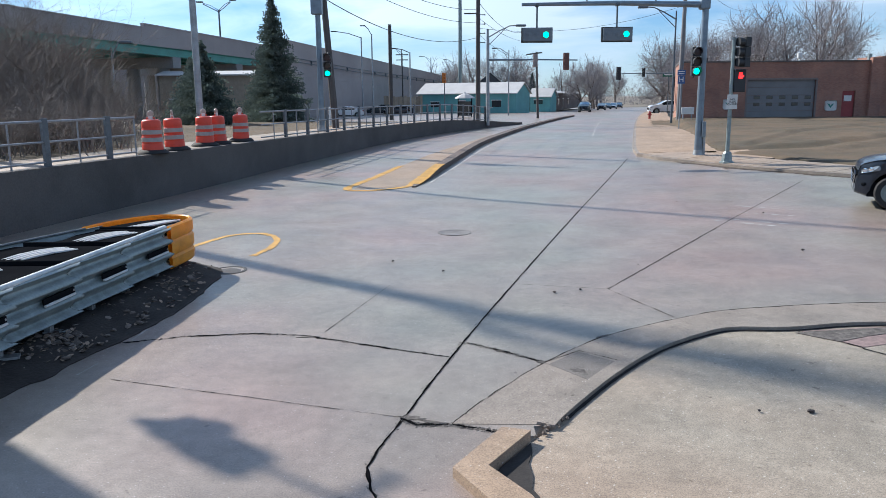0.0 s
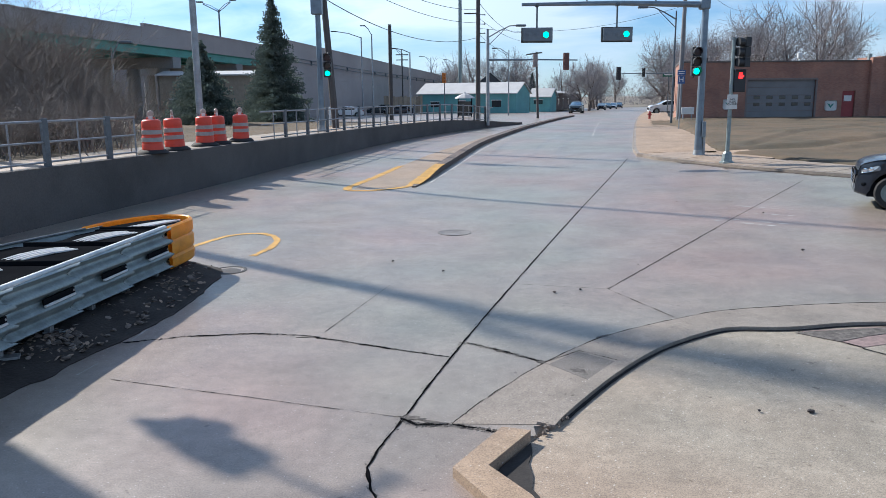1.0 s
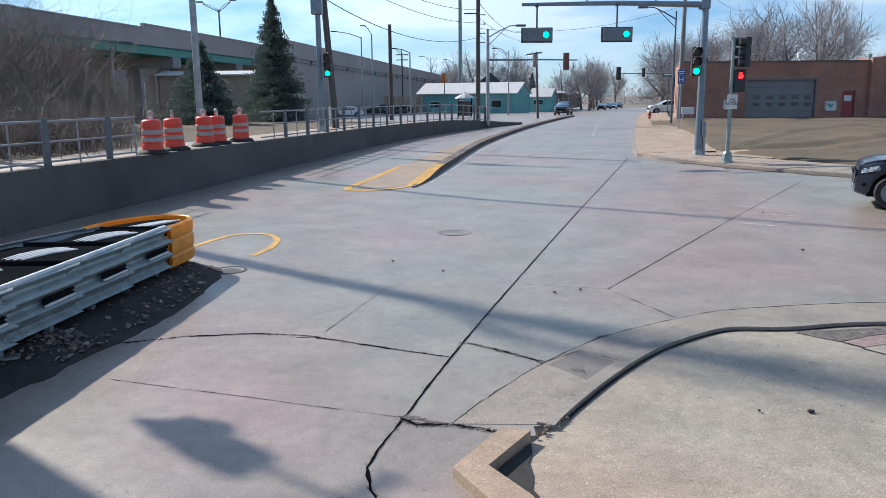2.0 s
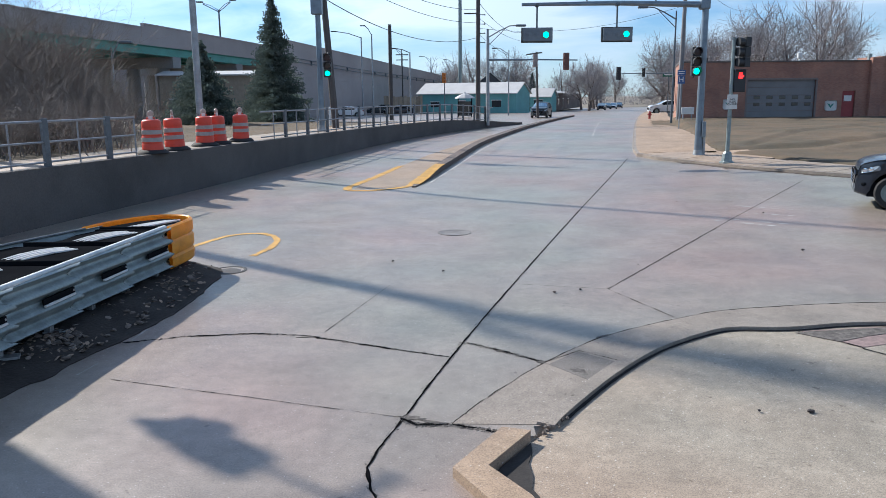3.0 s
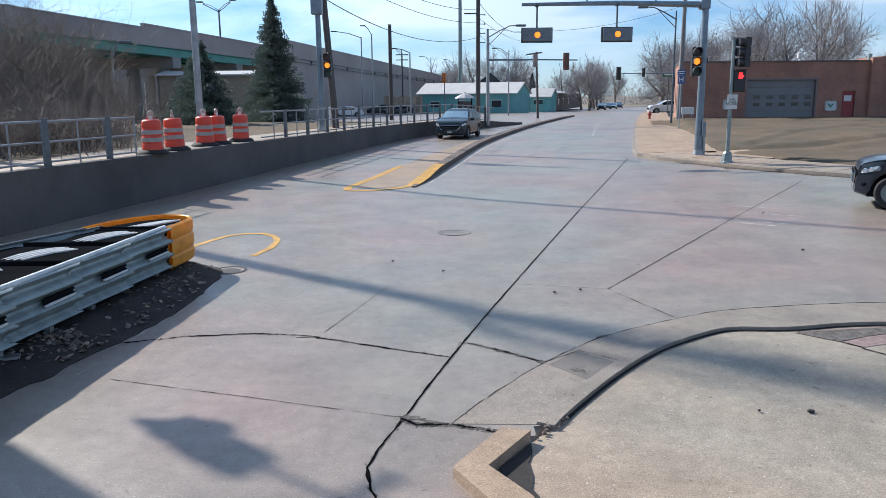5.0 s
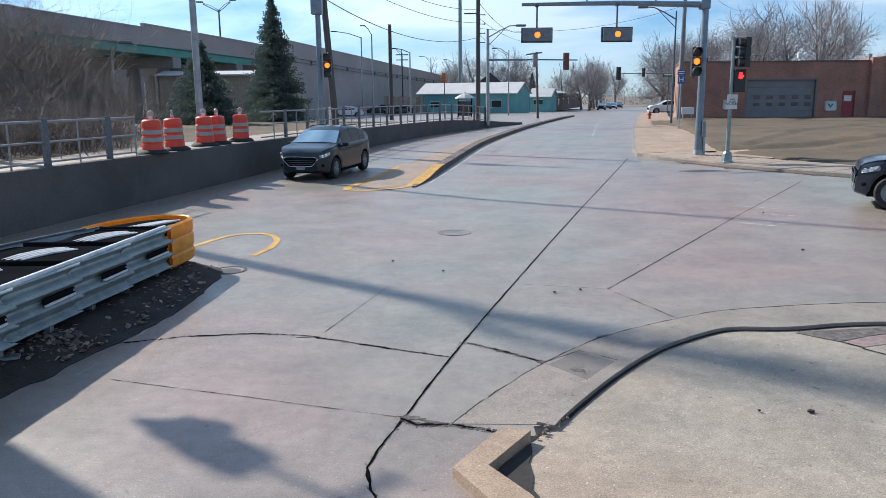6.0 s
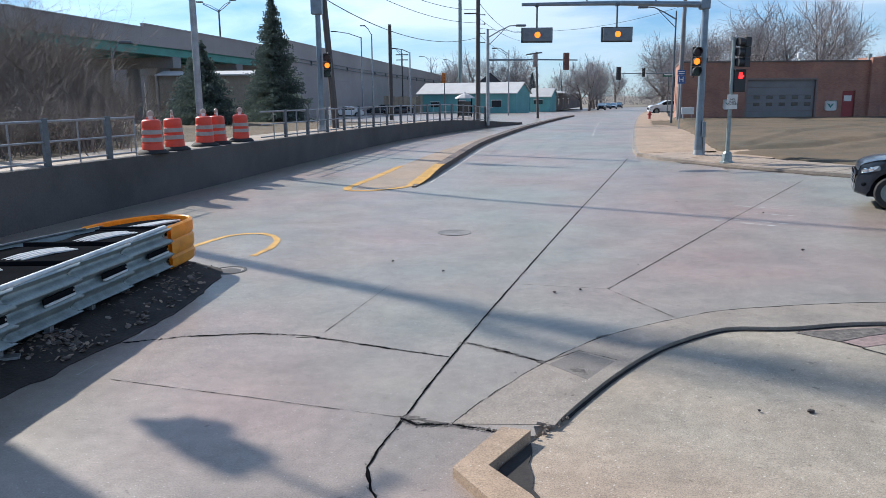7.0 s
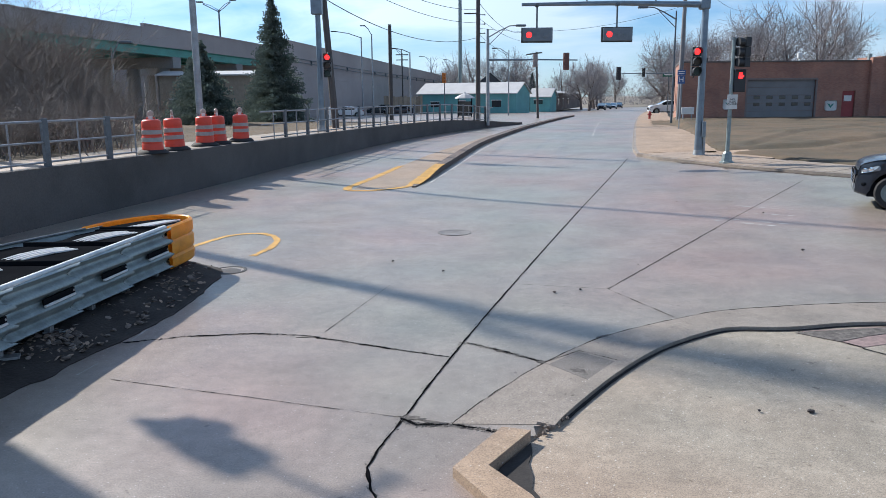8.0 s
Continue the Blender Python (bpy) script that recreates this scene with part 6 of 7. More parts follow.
part("plate", me, BLUE, hs)
written("H", 0.46, pose(0, -0.012, 3.12, 90), WHITE, hs)
me = Mesh()
me.box((0, -0.012, 3.62), (0.4, 0.004, 0.05))
me.box((0, -0.012, 3.5), (0.34, 0.004, 0.05))
part("writing", me, WHITE, hs)
ub = thing("utility_box", pose(18.4, 58.0, 0.75), "pale low utility board on two legs", "sign board")
me = Mesh()
me.soft_box((0, 0, 1.0), (0.95, 0.08, 0.5), 0.02)
part("board", me, SIGNW, ub)
for dx in (-0.32, 0.32):
    me = Mesh()
    me.box((dx, 0.03, 0.35), (0.07, 0.07, 0.9))
    part("leg", me, GALV_DULL, ub)


# far signals over the next crossing
def far_signal(x, y, z, h, label, material=SIGNAL_BLACK, rz=0):
    t = thing("far_signal", pose(x, y, z, 0, 0, rz), label, "traffic signal", "far traffic signals")
    w = h / 3
    me = Mesh()
    me.soft_box((0, 0.05, 0), (w * 1.05, 0.2, h), 0.03)
    hs_ = part("housing", me, material, t)
    for k in range(3):
        me = Mesh()
        me.tube([(0, -0.04, w * (1 - k)), (0, -0.18, w * (1 - k))], w * 0.42, 10)
        part("visor", me, material, hs_)
    return t


arm2 = thing("signal_mast", pose(3.45, 58, 0.9), "thin steel signal mast with an arm over the far crossing", "signal mast")
me = Mesh()
me.tube([(0, 0, -0.1), (0, 0, 6.2)], [0.13, 0.1], 10)
part("upright", me, GALV_DULL, arm2, smooth=True)
me = Mesh()
me.tube([(0, 0, 4.68), (3.5, 0, 4.68), (6.6, 0, 4.62)], [0.08, 0.06, 0.045], 8)
part("arm", me, BLUESTEEL, arm2, smooth=True)
PALE_PLATE = mat("weathered signal back", (0.33, 0.27, 0.26), 0.6, var=0.2)
far_signal(6.93, 57.8, 5.5, 0.95, "pale-backed traffic signal on the far arm", PALE_PLATE)
far_signal(9.2, 57.8, 5.42, 1.25, "brown-faced traffic signal on the far arm", mat("brown signal face", (0.16, 0.07, 0.06), 0.6, var=0.2))
ORANGE_BOX = mat("orange signal paint", (0.55, 0.17, 0.03), 0.5, var=0.15)
far_signal(0.25, 78, 2.9 + 1.9, 1.0, "orange-yellow traffic signal beyond the railing", ORANGE_BOX, 60)
post = pole("signal_post", 0.3, 78.2, 0.8, 3.6, 0.06, 0.05, POST_GREY, "dark slim signal post", category="signal post")
a3 = thing("signal_mast", pose(27.2, 88, 0.6), "thin steel signal mast with an arm farther up the road", "signal mast")
me = Mesh()
me.tube([(0, 0, -0.1), (0, 0, 8)], [0.12, 0.09], 10)
part("upright", me, GALV_DULL, a3, smooth=True)
me = Mesh()
me.tube([(0, 0, 4.75), (-7.6, 0, 4.75)], [0.07, 0.05], 8)
part("arm", me, BLUESTEEL, a3, smooth=True)
far_signal(19.9, 87.8, 5.35, 1.45, "dark traffic signal on a farther arm")
far_signal(22.7, 87.8, 5.45, 0.95, "dark traffic signal on a farther arm")
for x, z in ((26.2, 4.4), (27.4, 5.2), (28.0, 3.6)):
    far_signal(x, 87.6, z, 1.3, "dark traffic signal at the far corner")

hy = thing("fire_hydrant", pose(19.6, 73.0, 0.72), "small red fire hydrant beside the pavement", "fire hydrant")
me = Mesh()
me.lathe([(0.15, 0), (0.15, 0.05), (0.11, 0.07), (0.11, 0.5), (0.14, 0.52), (0.14, 0.56), (0.11, 0.6), (0.09, 0.7), (0.03, 0.75)], 14)
part("barrel", me, REDP, hy, smooth=True)
for s_ in (-1, 1):
    me = Mesh()
    me.tube([(0, 0, 0.42), (0.19 * s_, 0, 0.42)], 0.06, 10)
    part("nozzle", me, REDP, hy, smooth=True)
gs = thing("street_sign", pose(28.5, 98, 0.55), "green street name plate on a slim post", "road sign")
me = Mesh()
me.tube([(0, 0, -0.1), (0, 0, 5.6)], 0.06, 8)
part("post", me, POST_GREY, gs)
me = Mesh()
me.soft_box((0, -0.07, 4.9), (1.6, 0.02, 0.5), 0.008)
pl = part("plate", me, mat("green sign face", (0.02, 0.14, 0.09), 0.5, var=0.1), gs)
me = Mesh()
me.box((0, -0.083, 4.9), (1.2, 0.004, 0.16))
part("writing", me, WHITE, pl)
sp2 = pole("utility_pole", -7.0, 140, 0.3, 10.4, 0.13, 0.1, WOODP, "slim dark pole with short crossarms")
for z in (9.2, 10.1):
    me = Mesh()
    me.box((0, 0, z), (2.2, 0.14, 0.16))
    part("crossarm", me, WOODP, sp2)

# bollards near the railing
for x, y in ((-6.2, 43), (-5.95, 43.6)):
    t = thing("bollard", pose(x, y, 1.42), "white steel bollard behind the railing", "bollard", "white bollards")
    me = Mesh()
    me.lathe([(0.07, 0), (0.07, 0.95), (0.05, 1.0), (0.02, 1.02)], 12)
    part("tube", me, WHITE, t, smooth=True)


# ---- cables ----
def cable(a, b, sag, r=0.02):
    a, b = Vector(a), Vector(b)
    me = Mesh()
    pts = [a.lerp(b, k / 24) - Vector((0, 0, sag * 4 * (k / 24) * (1 - k / 24))) for k in range(25)]
    me.tube(pts, r, 4)
    return tagged(part("cable", me, CABLE, smooth=True), "thin black overhead cable", "cable", "overhead cables")


cable((-5.95, 40.5, 7.9), (2.9, 62, 7.5), 1.05, 0.022)
cable((-6.2, 40.5, 9.6), (2.9, 62, 8.6), 0.75, 0.018)
cable((-6.2, 40.5, 10.6), (2.9, 62, 9.6), 0.9, 0.018)
cable((2.9, 62, 9.0), (10.2, 84, 8.6), 0.6, 0.016)
cable((2.9, 62, 7.8), (9.0, 84, 6.8), 0.5, 0.016)
cable((-6.4, 40.5, 13.0), (2.1, 62, 13.6), 0.9, 0.015)
cable((-12.45, 20.25, 17.3), (-6.4, 40.5, 13.2), 0.6, 0.018)
cable((2.9, 62, 10.2), (9.0, 84, 9.7), 0.9, 0.02)
cable((2.9, 62, 13.0), (18.5, 60.2, 12.2), 1.0, 0.015)
cable((2.9, 62, 8.2), (18.5, 60.2, 9.6), 0.9, 0.015)
cable((18.5, 60.2, 12.4), (36, 92, 12.6), 1.2, 0.015)

# ---- road paint, covers and small things on the road ----
def paint(pts, w, material, label, dz=0.006, wild=0.25):
    me = Mesh()
    crack(me, pts, w, dz, wild)
    o = part("paint_line", me, material, road)
    o["label"] = label
    return o


paint(curve_pts([(-1.62, 30.2), (-2.35, 26.4), (-2.95, 23.7), (-2.7, 23.1), (-2.0, 23.15), (-1.2, 23.75), (-0.95, 24.5)], 0.2), 0.24, ROAD_YELLOW, "worn yellow island outline", 0.011)
paint(curve_pts([(-0.95, 24.2), (-0.72, 26.2), (-0.2, 29.0)], 0.2), 0.34, ROAD_YELLOW, "worn yellow kerb edge", 0.013)
paint(curve_pts([(-0.42, 24.7), (0.35, 28.8), (2.1, 38.0), (4.6, 48.0)], 0.3), 0.055, ROAD_WHITE, "faint pale edge line", 0.008, 0.6)
paint(curve_pts([(-4.95, 14.8), (-4.61, 15.8), (-4.14, 16.18), (-3.73, 16.04), (-3.42, 15.5), (-3.37, 14.7), (-3.54, 13.9)], 0.1), 0.13, ROAD_YELLOW, "yellow line round the cushion", 0.007, 0.4)
rng = random.Random(17)
for a, b in (((6.11, 16.95), (7.4, 15.8)), ((6.85, 17.6), (7.85, 16.85)), ((6.0, 16.6), (7.0, 15.7)), ((7.2, 18.5), (8.6, 17.4))):
    f = 0.0
    while f < 0.95:
        g = min(1.0, f + rng.uniform(0.06, 0.22))
        at = lambda u: (a[0] + (b[0] - a[0]) * u, a[1] + (b[1] - a[1]) * u)
        paint([at(f), at(g)], rng.uniform(0.035, 0.10), ROAD_WHITE, "broken white crossing mark", 0.0025, 0.8)
        f = g + rng.uniform(0.02, 0.10)
for pts in ([(8.8, 45), (11.6, 58), (15.0, 73), (18.6, 88)],):
    paint(curve_pts(pts, 1.0), 0.05, ROAD_WHITE, "faint white lane line", 0.006, 1.2)
for a, b in (((-3.95, 7.78), (-3.88, 8.17)), ((-3.83, 8.99), (-3.80, 9.43))):
    paint([a, b], 0.016, ROAD_WHITE, "thin pale scrape on the road", 0.005, 0.8)
me = Mesh()
z = road_z(0.25, 16.1)
me.lathe([(0.36, -0.02), (0.36, 0.004), (0.31, 0.006), (0.30, 0.002), (0.1, 0.006)], 28, (0.25, 16.1, z + 0.002))
mh = tagged(part("manhole_cover", me, mat("worn iron", (0.19, 0.175, 0.165), 0.6, 0.1, var=0.3, scale=6), smooth=True), "round worn iron manhole cover set in the road", "manhole cover")
me = Mesh()
me.lathe([(0.30, -0.02), (0.30, 0.004), (0.25, 0.008), (0.24, -0.004), (0.1, 0.0)], 24, (-3.66, 12.75, road_z(-3.6, 12.6) + 0.004))
tagged(part("drain_cover", me, mat("dark iron", (0.05, 0.045, 0.042), 0.6, 0.1, var=0.4), smooth=True), "dark iron cover beside the dirt bed", "manhole cover")
rng = random.Random(31)
for x, y in ((3.3, 12.6), (2.05, 11.1), (1.65, 11.0), (6.4, 13.3), (9.4, 13.6), (7.35, 17.3), (6.0, 19.4), (4.5, 21.5), (2.9, 6.6), (-0.9, 13.3), (0.0, 12.5), (3.35, 6.55)):
    me = chunk(rng.uniform(0.02, 0.04), rng)
    o = part("litter", me, mat("dark litter", (0.05, 0.04, 0.04), 0.9, var=0.3))
    o.location = (x, y, road_z(x, y) + (0.02 if not in_corner(x, y) else 0.0))
    tagged(o, "small dark scrap of litter on the road", "litter", "litter on the road")

# asphalt patch with bricks at the corner
me = Mesh()
ribbon(me, [(4.35, 8.9), (5.2, 8.96), (6.4, 8.95), (7.8, 8.55)], [(4.75, 8.25), (5.3, 8.4), (6.2, 8.45), (7.4, 8.2)], road_z, -0.014, 4, 0.02)
tagged(part("paver_strip", me, mat("reddish paver strip", (0.26, 0.19, 0.18), 0.9, var=0.35, scale=9, fine=60), smooth=True), "worn reddish tactile paver strip beside the kerb", "paving", kind="structure")
me = Mesh()
ribbon(me, resample([(4.25, 8.84), (4.9, 8.9), (5.9, 8.93)], 14), resample([(4.6, 8.46), (5.0, 8.62), (5.7, 8.8)], 14), lambda x, y: road_z(x, y) + 0.006 * noise.noise((x * 9, y * 9, 2)), -0.008, 5, 0.01)
tagged(part("gravel_patch", me, SPALL, smooth=True), "dark loose gravel beside the kerb", "gravel", kind="structure")
me = Mesh()
crack(me, [(4.72, 8.22), (5.0, 7.75), (5.3, 7.2)], 0.02, -0.012)
crack(me, [(4.3, 8.9), (4.75, 8.25)], 0.02, -0.012)
part("tar_joint", me, TAR, bpy.data.objects["pavement_near"])

# ---- vehicles ----
def table(rows, u):
    """A value read from (u, value) rows, u falling."""
    for (ua, va), (ub, vb) in zip(rows, rows[1:]):
        if ua >= u >= ub:
            t = (ua - u) / (ua - ub)
            return va + (vb - va) * t
    return rows[0][1] if u > rows[0][0] else rows[-1][1]


def car(name, m, label, paint_mat, L=4.48, W=1.86, H=1.65, kind="suv", category="car", lit=False, axle=0.61):
    """A car that faces +x, standing on z = 0."""
    t = thing(name, m, label, category)
    h, w = L / 2, W / 2
    top = {"suv": [(1.0, .40), (.995, .47), (.975, .535), (.93, .585), (.84, .622), (.70, .65), (.50, .685), (.17, .925), (.02, .985), (-.20, 1.0), (-.42, .975), (-.62, .925), (-.75, .865), (-.88, .725), (-.95, .655), (-.985, .57), (-1.0, .46)],
           "sedan": [(1.0, .42), (.95, .50), (.80, .57), (.45, .64), (.15, .93), (.0, 1.0), (-.2, 1.0), (-.42, .94), (-.72, .70), (-.95, .68), (-1.0, .45)],
           "pickup": [(1.0, .48), (.96, .56), (.60, .63), (.42, .66), (.20, .95), (.05, 1.0), (-.15, 1.0), (-.25, .95), (-.30, .62), (-.97, .61), (-1.0, .5)]}[kind]
    wheel_r = 0.345 * H / 1.65
    ax = (axle * h, -0.60 * h)
    wide = lambda u: w * (1 - (0.36 if u > 0 else 0.22) * max(0, (abs(u) - 0.66) / 0.34) ** 2.3)
    ztop = lambda u: H * table(top, u)
    belt = lambda u: min(ztop(u) - 0.03, H * (0.645 - 0.04 * u))

    def ring(u):
        zt, zb_, ww = ztop(u), belt(u), wide(u)
        low = 0.22 + 0.10 * max(0, (abs(u) - 0.86) / 0.14)
        for a in ax:
            d = abs(u * h - a)
            if d < wheel_r + 0.07:
                low = max(low, wheel_r - 0.02 + math.sqrt((wheel_r + 0.07) ** 2 - d * d))
        k = min(1.0, max(0.0, (zt - zb_) / (0.36 * H)))
        tw = ww * (1 - 0.30 * k)
        low = min(low, zb_ - 0.06)
        pts = [(0, low), (ww * 0.86, low), (ww * 0.975, low + 0.04), (ww, low + (zb_ - low) * 0.35), (ww * 0.985, low + (zb_ - low) * 0.62), (ww * 0.995, low + (zb_ - low) * 0.86), (ww * 0.955, zb_)]
        base = ww * 0.955
        for s in (0.3, 0.62, 0.86):
            pts.append((base + (tw - base) * s, zb_ + (zt - zb_) * s))
        pts += [(tw * 0.93, zt - 0.012 * k), (tw * 0.6, zt + 0.012), (0, zt + 0.02)]
        return pts

    us = sorted(set([1.0, -1.0] + [1 - 2 * k / 64 for k in range(65)] + [(a + s * (wheel_r + 0.0695) * f) / h for a in ax for s in (1, -1) for f in (1.0, 0.97, 0.85, 0.6)]), reverse=True)
    rings = [ring(u) for u in us]
    me = Mesh()
    verts, faces = [], []
    n = len(rings[0])
    full = 2 * n - 2
    for u, r in zip(us, rings):
        verts += [(u * h, y, z) for y, z in r] + [(u * h, -y, z) for y, z in r[-2:0:-1]]
    for i in range(len(us) - 1):
        for k in range(full):
            a, b = i * full + k, i * full + (k + 1) % full
            faces.append((a, b, b + full, a + full))
    faces += [tuple(range(full)), tuple(range((len(us) - 1) * full, len(us) * full))[::-1]]
    me.add(verts, faces)
    body = part("body", me, paint_mat, t, smooth=True)
    me = Mesh()
    me.box((0, 0, 0.42), (L * 0.9, W * 0.8, 0.34))
    part("underbody", me, BLACK, t)

    def patch(nm, ulist, s0, s1, side, out=0.008, material=GLASS, parent=t):
        me = Mesh()
        verts, faces = [], []
        cols = 5
        for u in ulist:
            r = ring(u)
            up = r[6:10]
            for c in range(cols + 1):
                s = (s0 + (s1 - s0) * c / cols)
                seg_ = [0, .3, .62, .86]
                j = max(i for i in range(3) if seg_[i] <= s + 1e-9)
                f = (s - seg_[j]) / (seg_[j + 1] - seg_[j])
                y = up[j][0] + (up[j + 1][0] - up[j][0]) * f
                z = up[j][1] + (up[j + 1][1] - up[j][1]) * f
                verts.append((u * h, side * (y + out), z + out * 0.4))
        for i in range(len(ulist) - 1):
            for c in range(cols):
                a = i * (cols + 1) + c
                faces.append((a, a + 1, a + cols + 2, a + cols + 1))
        me.add(verts, faces)
        return part(nm, me, material, parent, smooth=True)

    spans = {"suv": [(.30, -.06), (-.09, -.42), (-.45, -.66)], "sedan": [(.30, -.06), (-.09, -.45)], "pickup": [(.32, .02), (-.01, -.22)]}[kind]
    for side in (1, -1):
        for a, b in spans:
            patch("side_window", [a + (b - a) * k / 8 for k in range(9)], 0.06, 0.84, side)
    front = {"suv": (.485, .185), "sedan": (.44, .165), "pickup": (.415, .21)}[kind]
    back = {"suv": (-.77, -.875), "sedan": (-.44, -.70), "pickup": (-.252, -.296)}[kind]
    for nm, (a, b) in (("windscreen", front), ("rear_window", back)):
        me = Mesh()
        verts, faces = [], []
        for k in range(7):
            u = a + (b - a) * k / 6
            r = ring(u)
            tw, zt = r[10][0], ztop(u)
            for c in range(9):
                y = tw * 1.0 * (c / 4 - 1)
                verts.append((u * h + (0.012 if nm == "windscreen" else -0.012), y, zt + 0.03 - 0.026 * (abs(c - 4) / 4) ** 2))
        for k in range(6):
            for c in range(8):
                p = k * 9 + c
                faces.append((p, p + 1, p + 10, p + 9))
        me.add(verts, faces)
        part(nm, me, SCREEN if nm == "windscreen" else GLASS, t, "sloping glass", smooth=True)
    # wheels
    for a in ax:
        for side in (1, -1):
            wh = new("wheel")
            wh.parent = t
            wh.matrix_basis = pose(a, side * (w - 0.12), wheel_r)
            wh.empty_display_size = 0.1
            me = Mesh()
            tn = Matrix.Rotation(radians(-90 * side), 3, "X")
            me.lathe([(wheel_r * 0.62, -0.11), (wheel_r * 0.93, -0.115), (wheel_r, -0.08), (wheel_r, 0.08), (wheel_r * 0.93, 0.115), (wheel_r * 0.64, 0.105), (wheel_r * 0.6, 0.04)], 28, (0, 0, 0), tn)
            part("tyre", me, RUBBER, wh, smooth=True)
            me = Mesh()
            me.lathe([(wheel_r * 0.64, 0.07), (wheel_r * 0.66, 0.095), (wheel_r * 0.61, 0.10), (wheel_r * 0.58, 0.06)], 24, (0, 0, 0), tn)
            for k in range(10):
                an = 2 * math.pi * k / 10
                me.box(tn @ Vector((wheel_r * 0.34 * math.cos(an), wheel_r * 0.34 * math.sin(an), 0.085)), (wheel_r * 0.58, 0.035, 0.02), tn @ Matrix.Rotation(an, 3, "Z"))
            me.lathe([(wheel_r * 0.16, 0.06), (wheel_r * 0.15, 0.1), (wheel_r * 0.05, 0.105)], 12, (0, 0, 0), tn)
            part("rim", me, GALV, wh, "silver spoked alloy rim", smooth=True)
    # lamps, grille, bumper, mirrors, handles
    for side in (1, -1):
        me = Mesh()
        lean = Matrix.Rotation(side * -0.62, 3, "Z") @ Matrix.Rotation(0.2, 3, "Y")
        c = Vector((h * 0.885, side * w * 0.80, H * 0.495))
        me.soft_box(c, (0.46, 0.10, 0.13), 0.045, lean)
        hl = part("headlight", me, LAMPG, t, "clear headlight", smooth=True)
        me = Mesh()
        me.tube([c + lean @ Vector((0.2, side * 0.05, -0.045)), c + lean @ Vector((-0.05, side * 0.054, -0.05)), c + lean @ Vector((-0.21, side * 0.045, 0.03))], 0.012, 6)
        for dx in (0.1, -0.04):
            me.lathe([(0.042, 0), (0.045, 0.012), (0.03, 0.016)], 12, c + lean @ Vector((dx, side * 0.045, 0.005)), lean @ Matrix.Rotation(radians(-90 * side), 3, "X"))
        part("reflector", me, CHROME, hl, "bright lamp reflector", smooth=True)
        me = Mesh()
        me.soft_box((h * 0.915, side * w * 0.72, H * 0.30), (0.10, 0.24, 0.08), 0.03, Matrix.Rotation(side * -0.6, 3, "Z"))
        fl = part("fog_lamp", me, BLACK, t, "dark fog lamp recess")
        me = Mesh()
        me.tube([(h * 0.965, side * w * 0.60, H * 0.275), (h * 0.925, side * w * 0.76, H * 0.275), (h * 0.89, side * w * 0.83, H * 0.325)], 0.016, 6)
        part("bright_trim", me, CHROME, fl, "bright trim strip", smooth=True)
        me = Mesh()
        me.soft_box((-h * 0.925, side * w * 0.73, H * 0.60), (0.18, 0.30, 0.14), 0.04, Matrix.Rotation(side * 0.5, 3, "Z"))
        part("tail_light", me, TAILR, t, "red tail lamp")
        me = Mesh()
        me.soft_box((h * 0.33, side * (w + 0.09), H * 0.655), (0.13, 0.22, 0.15), 0.04)
        me.tube([(h * 0.34, side * (w - 0.06), H * 0.625), (h * 0.34, side * (w + 0.03), H * 0.64)], 0.025, 6)
        part("mirror", me, paint_mat, t)
        for u in (0.02, -0.36):
            me = Mesh()
            me.soft_box((h * u, side * (w * 0.995), H * 0.56), (0.2, 0.035, 0.03), 0.01)
            part("door_handle", me, CHROME if lit else paint_mat, t)
        me = Mesh()
        me.soft_box((0, side * (w - 0.02), 0.26), (L * 0.44, 0.06, 0.10), 0.02)
        part("sill_trim", me, BLACK, t, "black lower trim")
    # six-sided grille with a bright surround
    gx = h - 0.055
    hexa = [(-0.27, 0.47), (0.27, 0.47), (0.335, 0.425), (0.22, 0.29), (-0.22, 0.29), (-0.335, 0.425)]
    up = Matrix(((0, 0, 1, 0), (1, 0, 0, 0), (0, 1, 0, 0), (0, 0, 0, 1)))
    me = Mesh().prism([(W * y_, H * z_) for y_, z_ in hexa], gx - 0.05, gx + 0.075, up)
    gr = part("grille", me, BLACK, t, "black six-sided front grille")
    me = Mesh()
    for (ya, za), (yb, zb_) in zip(hexa, hexa[1:] + hexa[:1]):
        me.tube([(gx + 0.075, W * ya, H * za), (gx + 0.075, W * yb, H * zb_)], 0.008, 6)
    part("surround", me, CHROME, gr, "thin bright grille surround", smooth=True)
    for k in range(3):
        me = Mesh()
        me.soft_box((gx + 0.08, 0, H * 0.33 + 0.06 * k), (0.012, W * (0.44 + 0.04 * k), 0.012), 0.004)
        part("grille_bar", me, POST_GREY, gr)
    me = Mesh()
    me.soft_box((h * 0.95, 0, H * 0.20), (0.12, W * 0.66, 0.11), 0.03)
    part("bumper", me, BLACK, t, "black lower bumper")
    me = Mesh()
    me.box((h * 1.0 + 0.006, 0, H * 0.25), (0.015, 0.3, 0.11))
    part("number_plate", me, GALV_DULL, t, "grey number plate")
    if kind == "suv":
        for side in (1, -1):
            me = Mesh()
            me.tube([(h * 0.05, side * w * 0.62, H * 0.985), (h * 0.0, side * w * 0.62, H * 1.008), (-h * 0.6, side * w * 0.62, H * 0.995), (-h * 0.68, side * w * 0.62, H * 0.955)], 0.013, 6)
            part("roof_rail", me, BLACK, t, smooth=True)
    return t


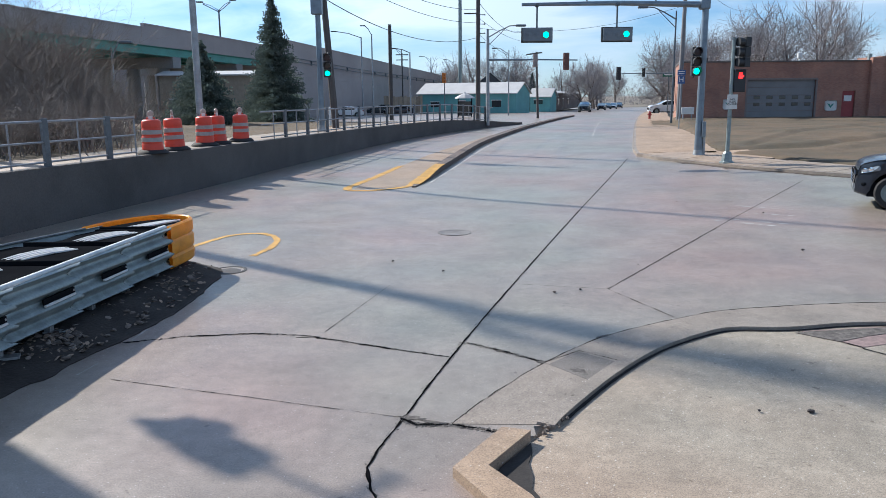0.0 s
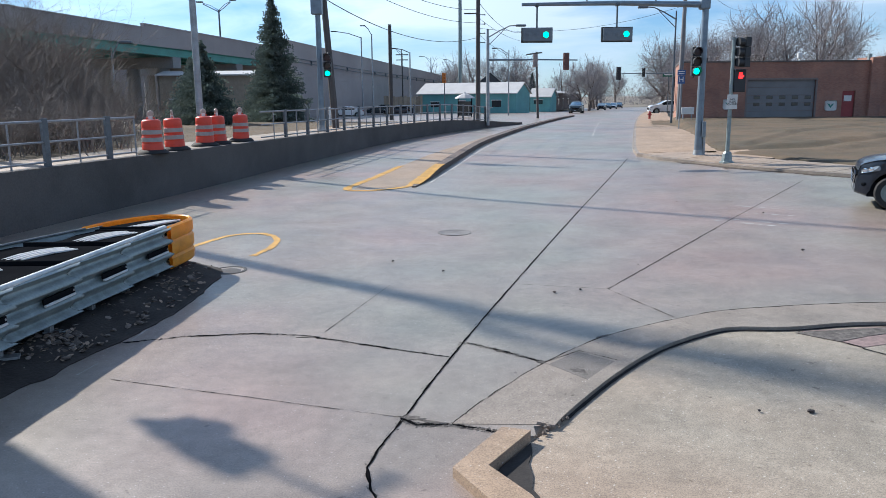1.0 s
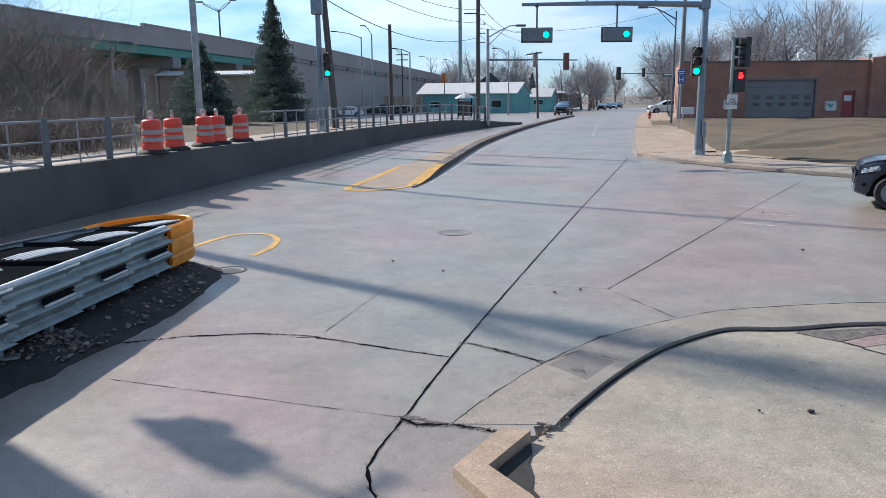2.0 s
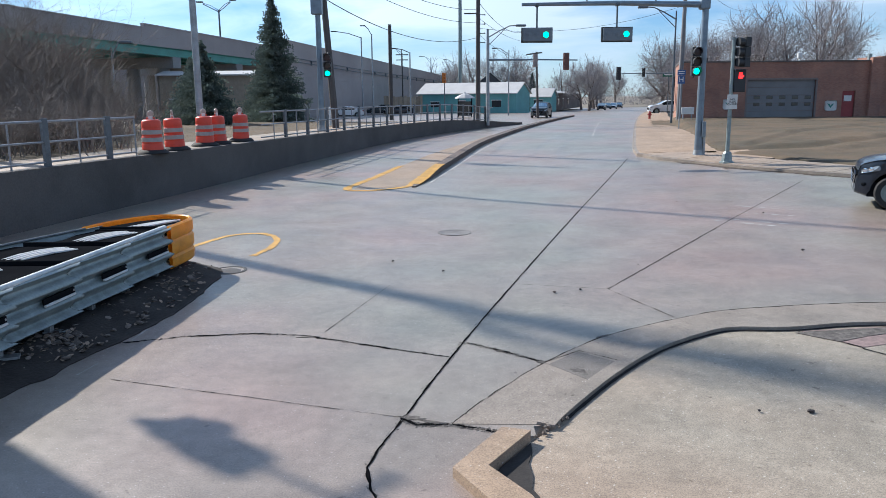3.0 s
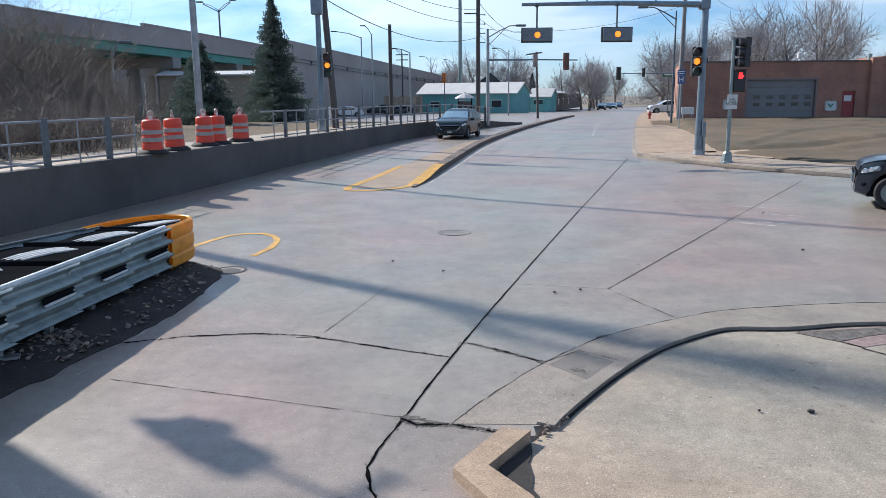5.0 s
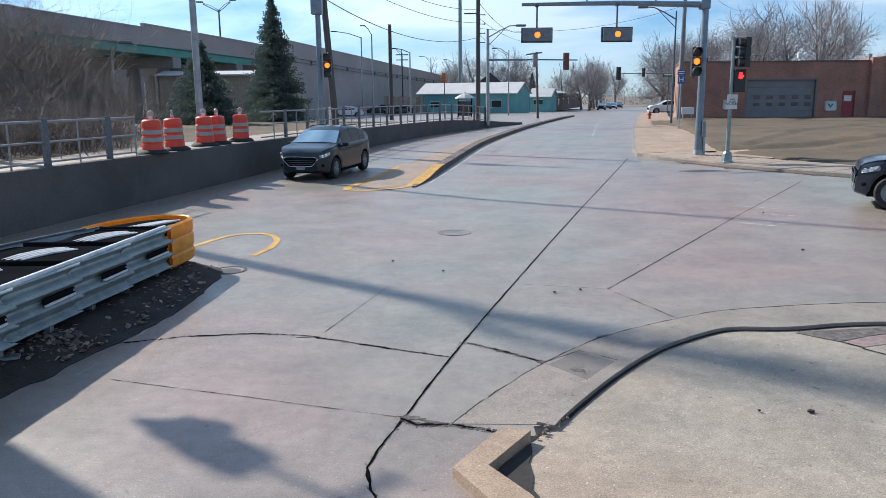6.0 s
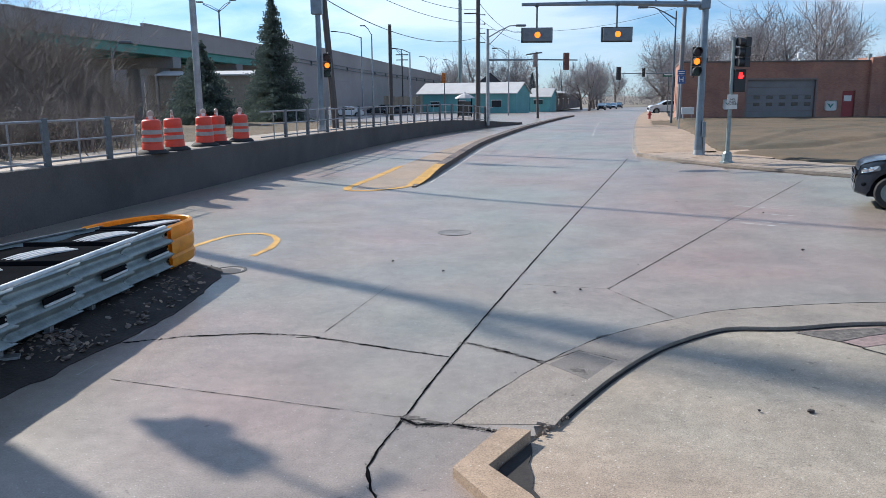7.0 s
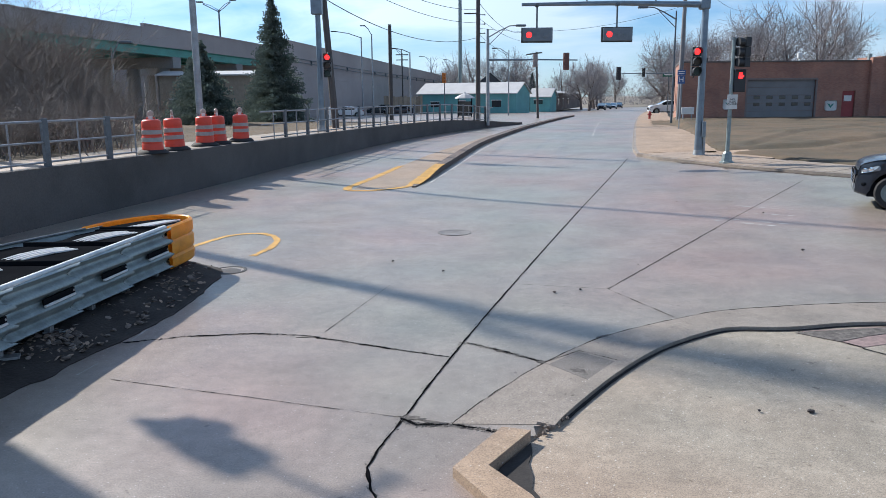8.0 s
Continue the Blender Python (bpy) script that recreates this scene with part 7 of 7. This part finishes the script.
DARKBLUE = mat("dark blue-grey car paint", (0.011, 0.022, 0.030), 0.28, 0.0, var=0.06, scale=2, bump=0, coat=0.3, spec=0.35)
NAVY = mat("dark navy car paint", (0.010, 0.016, 0.026), 0.25, 0.1, var=0.06, scale=2, bump=0, coat=0.4, spec=0.4)
WHITEC = mat("white car paint", (0.70, 0.71, 0.72), 0.3, 0.0, var=0.05, scale=2, bump=0, coat=0.6)
SILVER = mat("silver car paint", (0.45, 0.46, 0.48), 0.3, 0.5, var=0.05, scale=2, bump=0, coat=0.6)

mover = car("compact_suv", pose(23.5, 127, 0.3), "dark blue-grey compact SUV driving down the road", DARKBLUE, 4.6, 1.88, 1.71, category="car")
car("waiting_suv", pose(12.1, 17.2, 0.33, 0, 0, 155), "dark navy SUV waiting on the cross street", NAVY, 4.95, 1.98, 1.76, lit=True, axle=0.70)
car("white_suv", pose(29.5, 102, road_z(29.5, 102) + 0.02, 0, 0, 177), "white SUV standing at the far corner", WHITEC, 4.6, 1.85, 1.75)
car("white_sedan", pose(-12.8, 104, 0.4, 0, 0, 190), "white sedan parked below the viaduct wall", WHITEC, 4.6, 1.8, 1.45, "sedan")
car("dark_sedan", pose(-6.6, 118, 0.35, 0, 0, 200), "dark sedan parked beyond the railing", NAVY, 4.7, 1.8, 1.45, "sedan")
car("grey_sedan", pose(-9.5, 122, 0.35, 0, 0, 185), "dark grey car parked beyond the railing", DARKBLUE, 4.6, 1.8, 1.5, "suv")
for x, y, pm, k, lab in ((34, 165, NAVY, "suv", "dark car parked far up the road"), (39.5, 185, DARKBLUE, "sedan", "dark car parked far up the road"), (42, 190, SILVER, "sedan", "silver car parked far up the road"), (48, 210, NAVY, "sedan", "dark car parked far up the road")):
    car("parked_car", pose(x, y, road_z(x, y) + 0.01, 0, 0, 255), lab, pm, 4.6, 1.8, 1.5, k)


# ---- what moves ----
def motions():
    spots = [(0.0, 23.6, 128.0), (0.5, 21.8, 121.5), (1.0, 19.9, 114.5), (1.5, 17.9, 107.5), (2.2, 15.0, 98.5), (2.8, 12.2, 90.5), (3.3, 9.7, 81.5), (3.7, 7.7, 73.6), (4.0, 6.3, 67.5), (4.3, 4.9, 61.7), (4.5, 3.85, 57.5), (4.7, 2.7, 53.2),
             (5.0, 1.05, 47.0), (5.4, -1.1, 39.4), (5.8, -3.2, 31.6), (6.0, -4.15, 27.8), (6.2, -5.28, 23.7), (6.4, -6.62, 20.2), (6.5, -7.22, 18.5), (6.6, -7.8, 16.7), (6.8, -8.8, 13.1), (7.2, -10.2, 5.5), (8.0, -14.0, -10.0)]
    rows = []
    for i, (t, x, y) in enumerate(spots):
        a, b = spots[max(i - 1, 0)], spots[min(i + 1, len(spots) - 1)]
        d = Vector((b[1] - a[1], b[2] - a[2])).normalized()
        s = 1.35
        zf, zr = road_z(x + d.x * s, y + d.y * s), road_z(x - d.x * s, y - d.y * s)
        turn = math.degrees(math.atan2(d.y, d.x)) - {6.2: 3, 6.4: 5, 6.5: 6, 6.6: 5}.get(t, 0)
        rows.append((t, pose(x, y, (zf + zr) / 2 + 0.005, 0, -math.degrees(math.atan2(zf - zr, 2 * s)), turn)))
    walk(mover, rows)
    # wheels roll with the way travelled
    for wh in [c for c in mover.children if c.name.startswith("wheel")]:
        p = wh.matrix_basis.translation.copy()
        out, ang = [], 0.0
        n = 240
        path = lambda t: next(((x0 + (x1 - x0) * (t - t0) / (t1 - t0), y0 + (y1 - y0) * (t - t0) / (t1 - t0)) for (t0, x0, y0), (t1, x1, y1) in zip(spots, spots[1:]) if t0 <= t <= t1))
        last = path(0.0)
        for k in range(n + 1):
            q = path(8.0 * k / n)
            ang += min(1.4, math.hypot(q[0] - last[0], q[1] - last[1]) / 0.345)
            last = q
            out.append((8.0 * k / n, Matrix.Translation(p) @ Matrix.Rotation(ang, 4, "Y")))
        walk(wh, out)
    # signal lenses turn their lit or dark face forward
    for ob, c, spans in LENSES:
        turn = 0 if spans[0][0] <= 0 else 180
        rows = [(0.0, pose(*c, 0, 0, turn))]
        for on, off_ in spans:
            for t, lit in ((on, True), (off_, False)):
                if 0 < t < 8:
                    for k in range(4):
                        rows.append((t + k / 30, pose(*c, 0, 0, turn + 60 * k)))
                    turn += 180
        rows.append((8.0, pose(*c, 0, 0, turn)))
        walk(ob, rows)


motions()
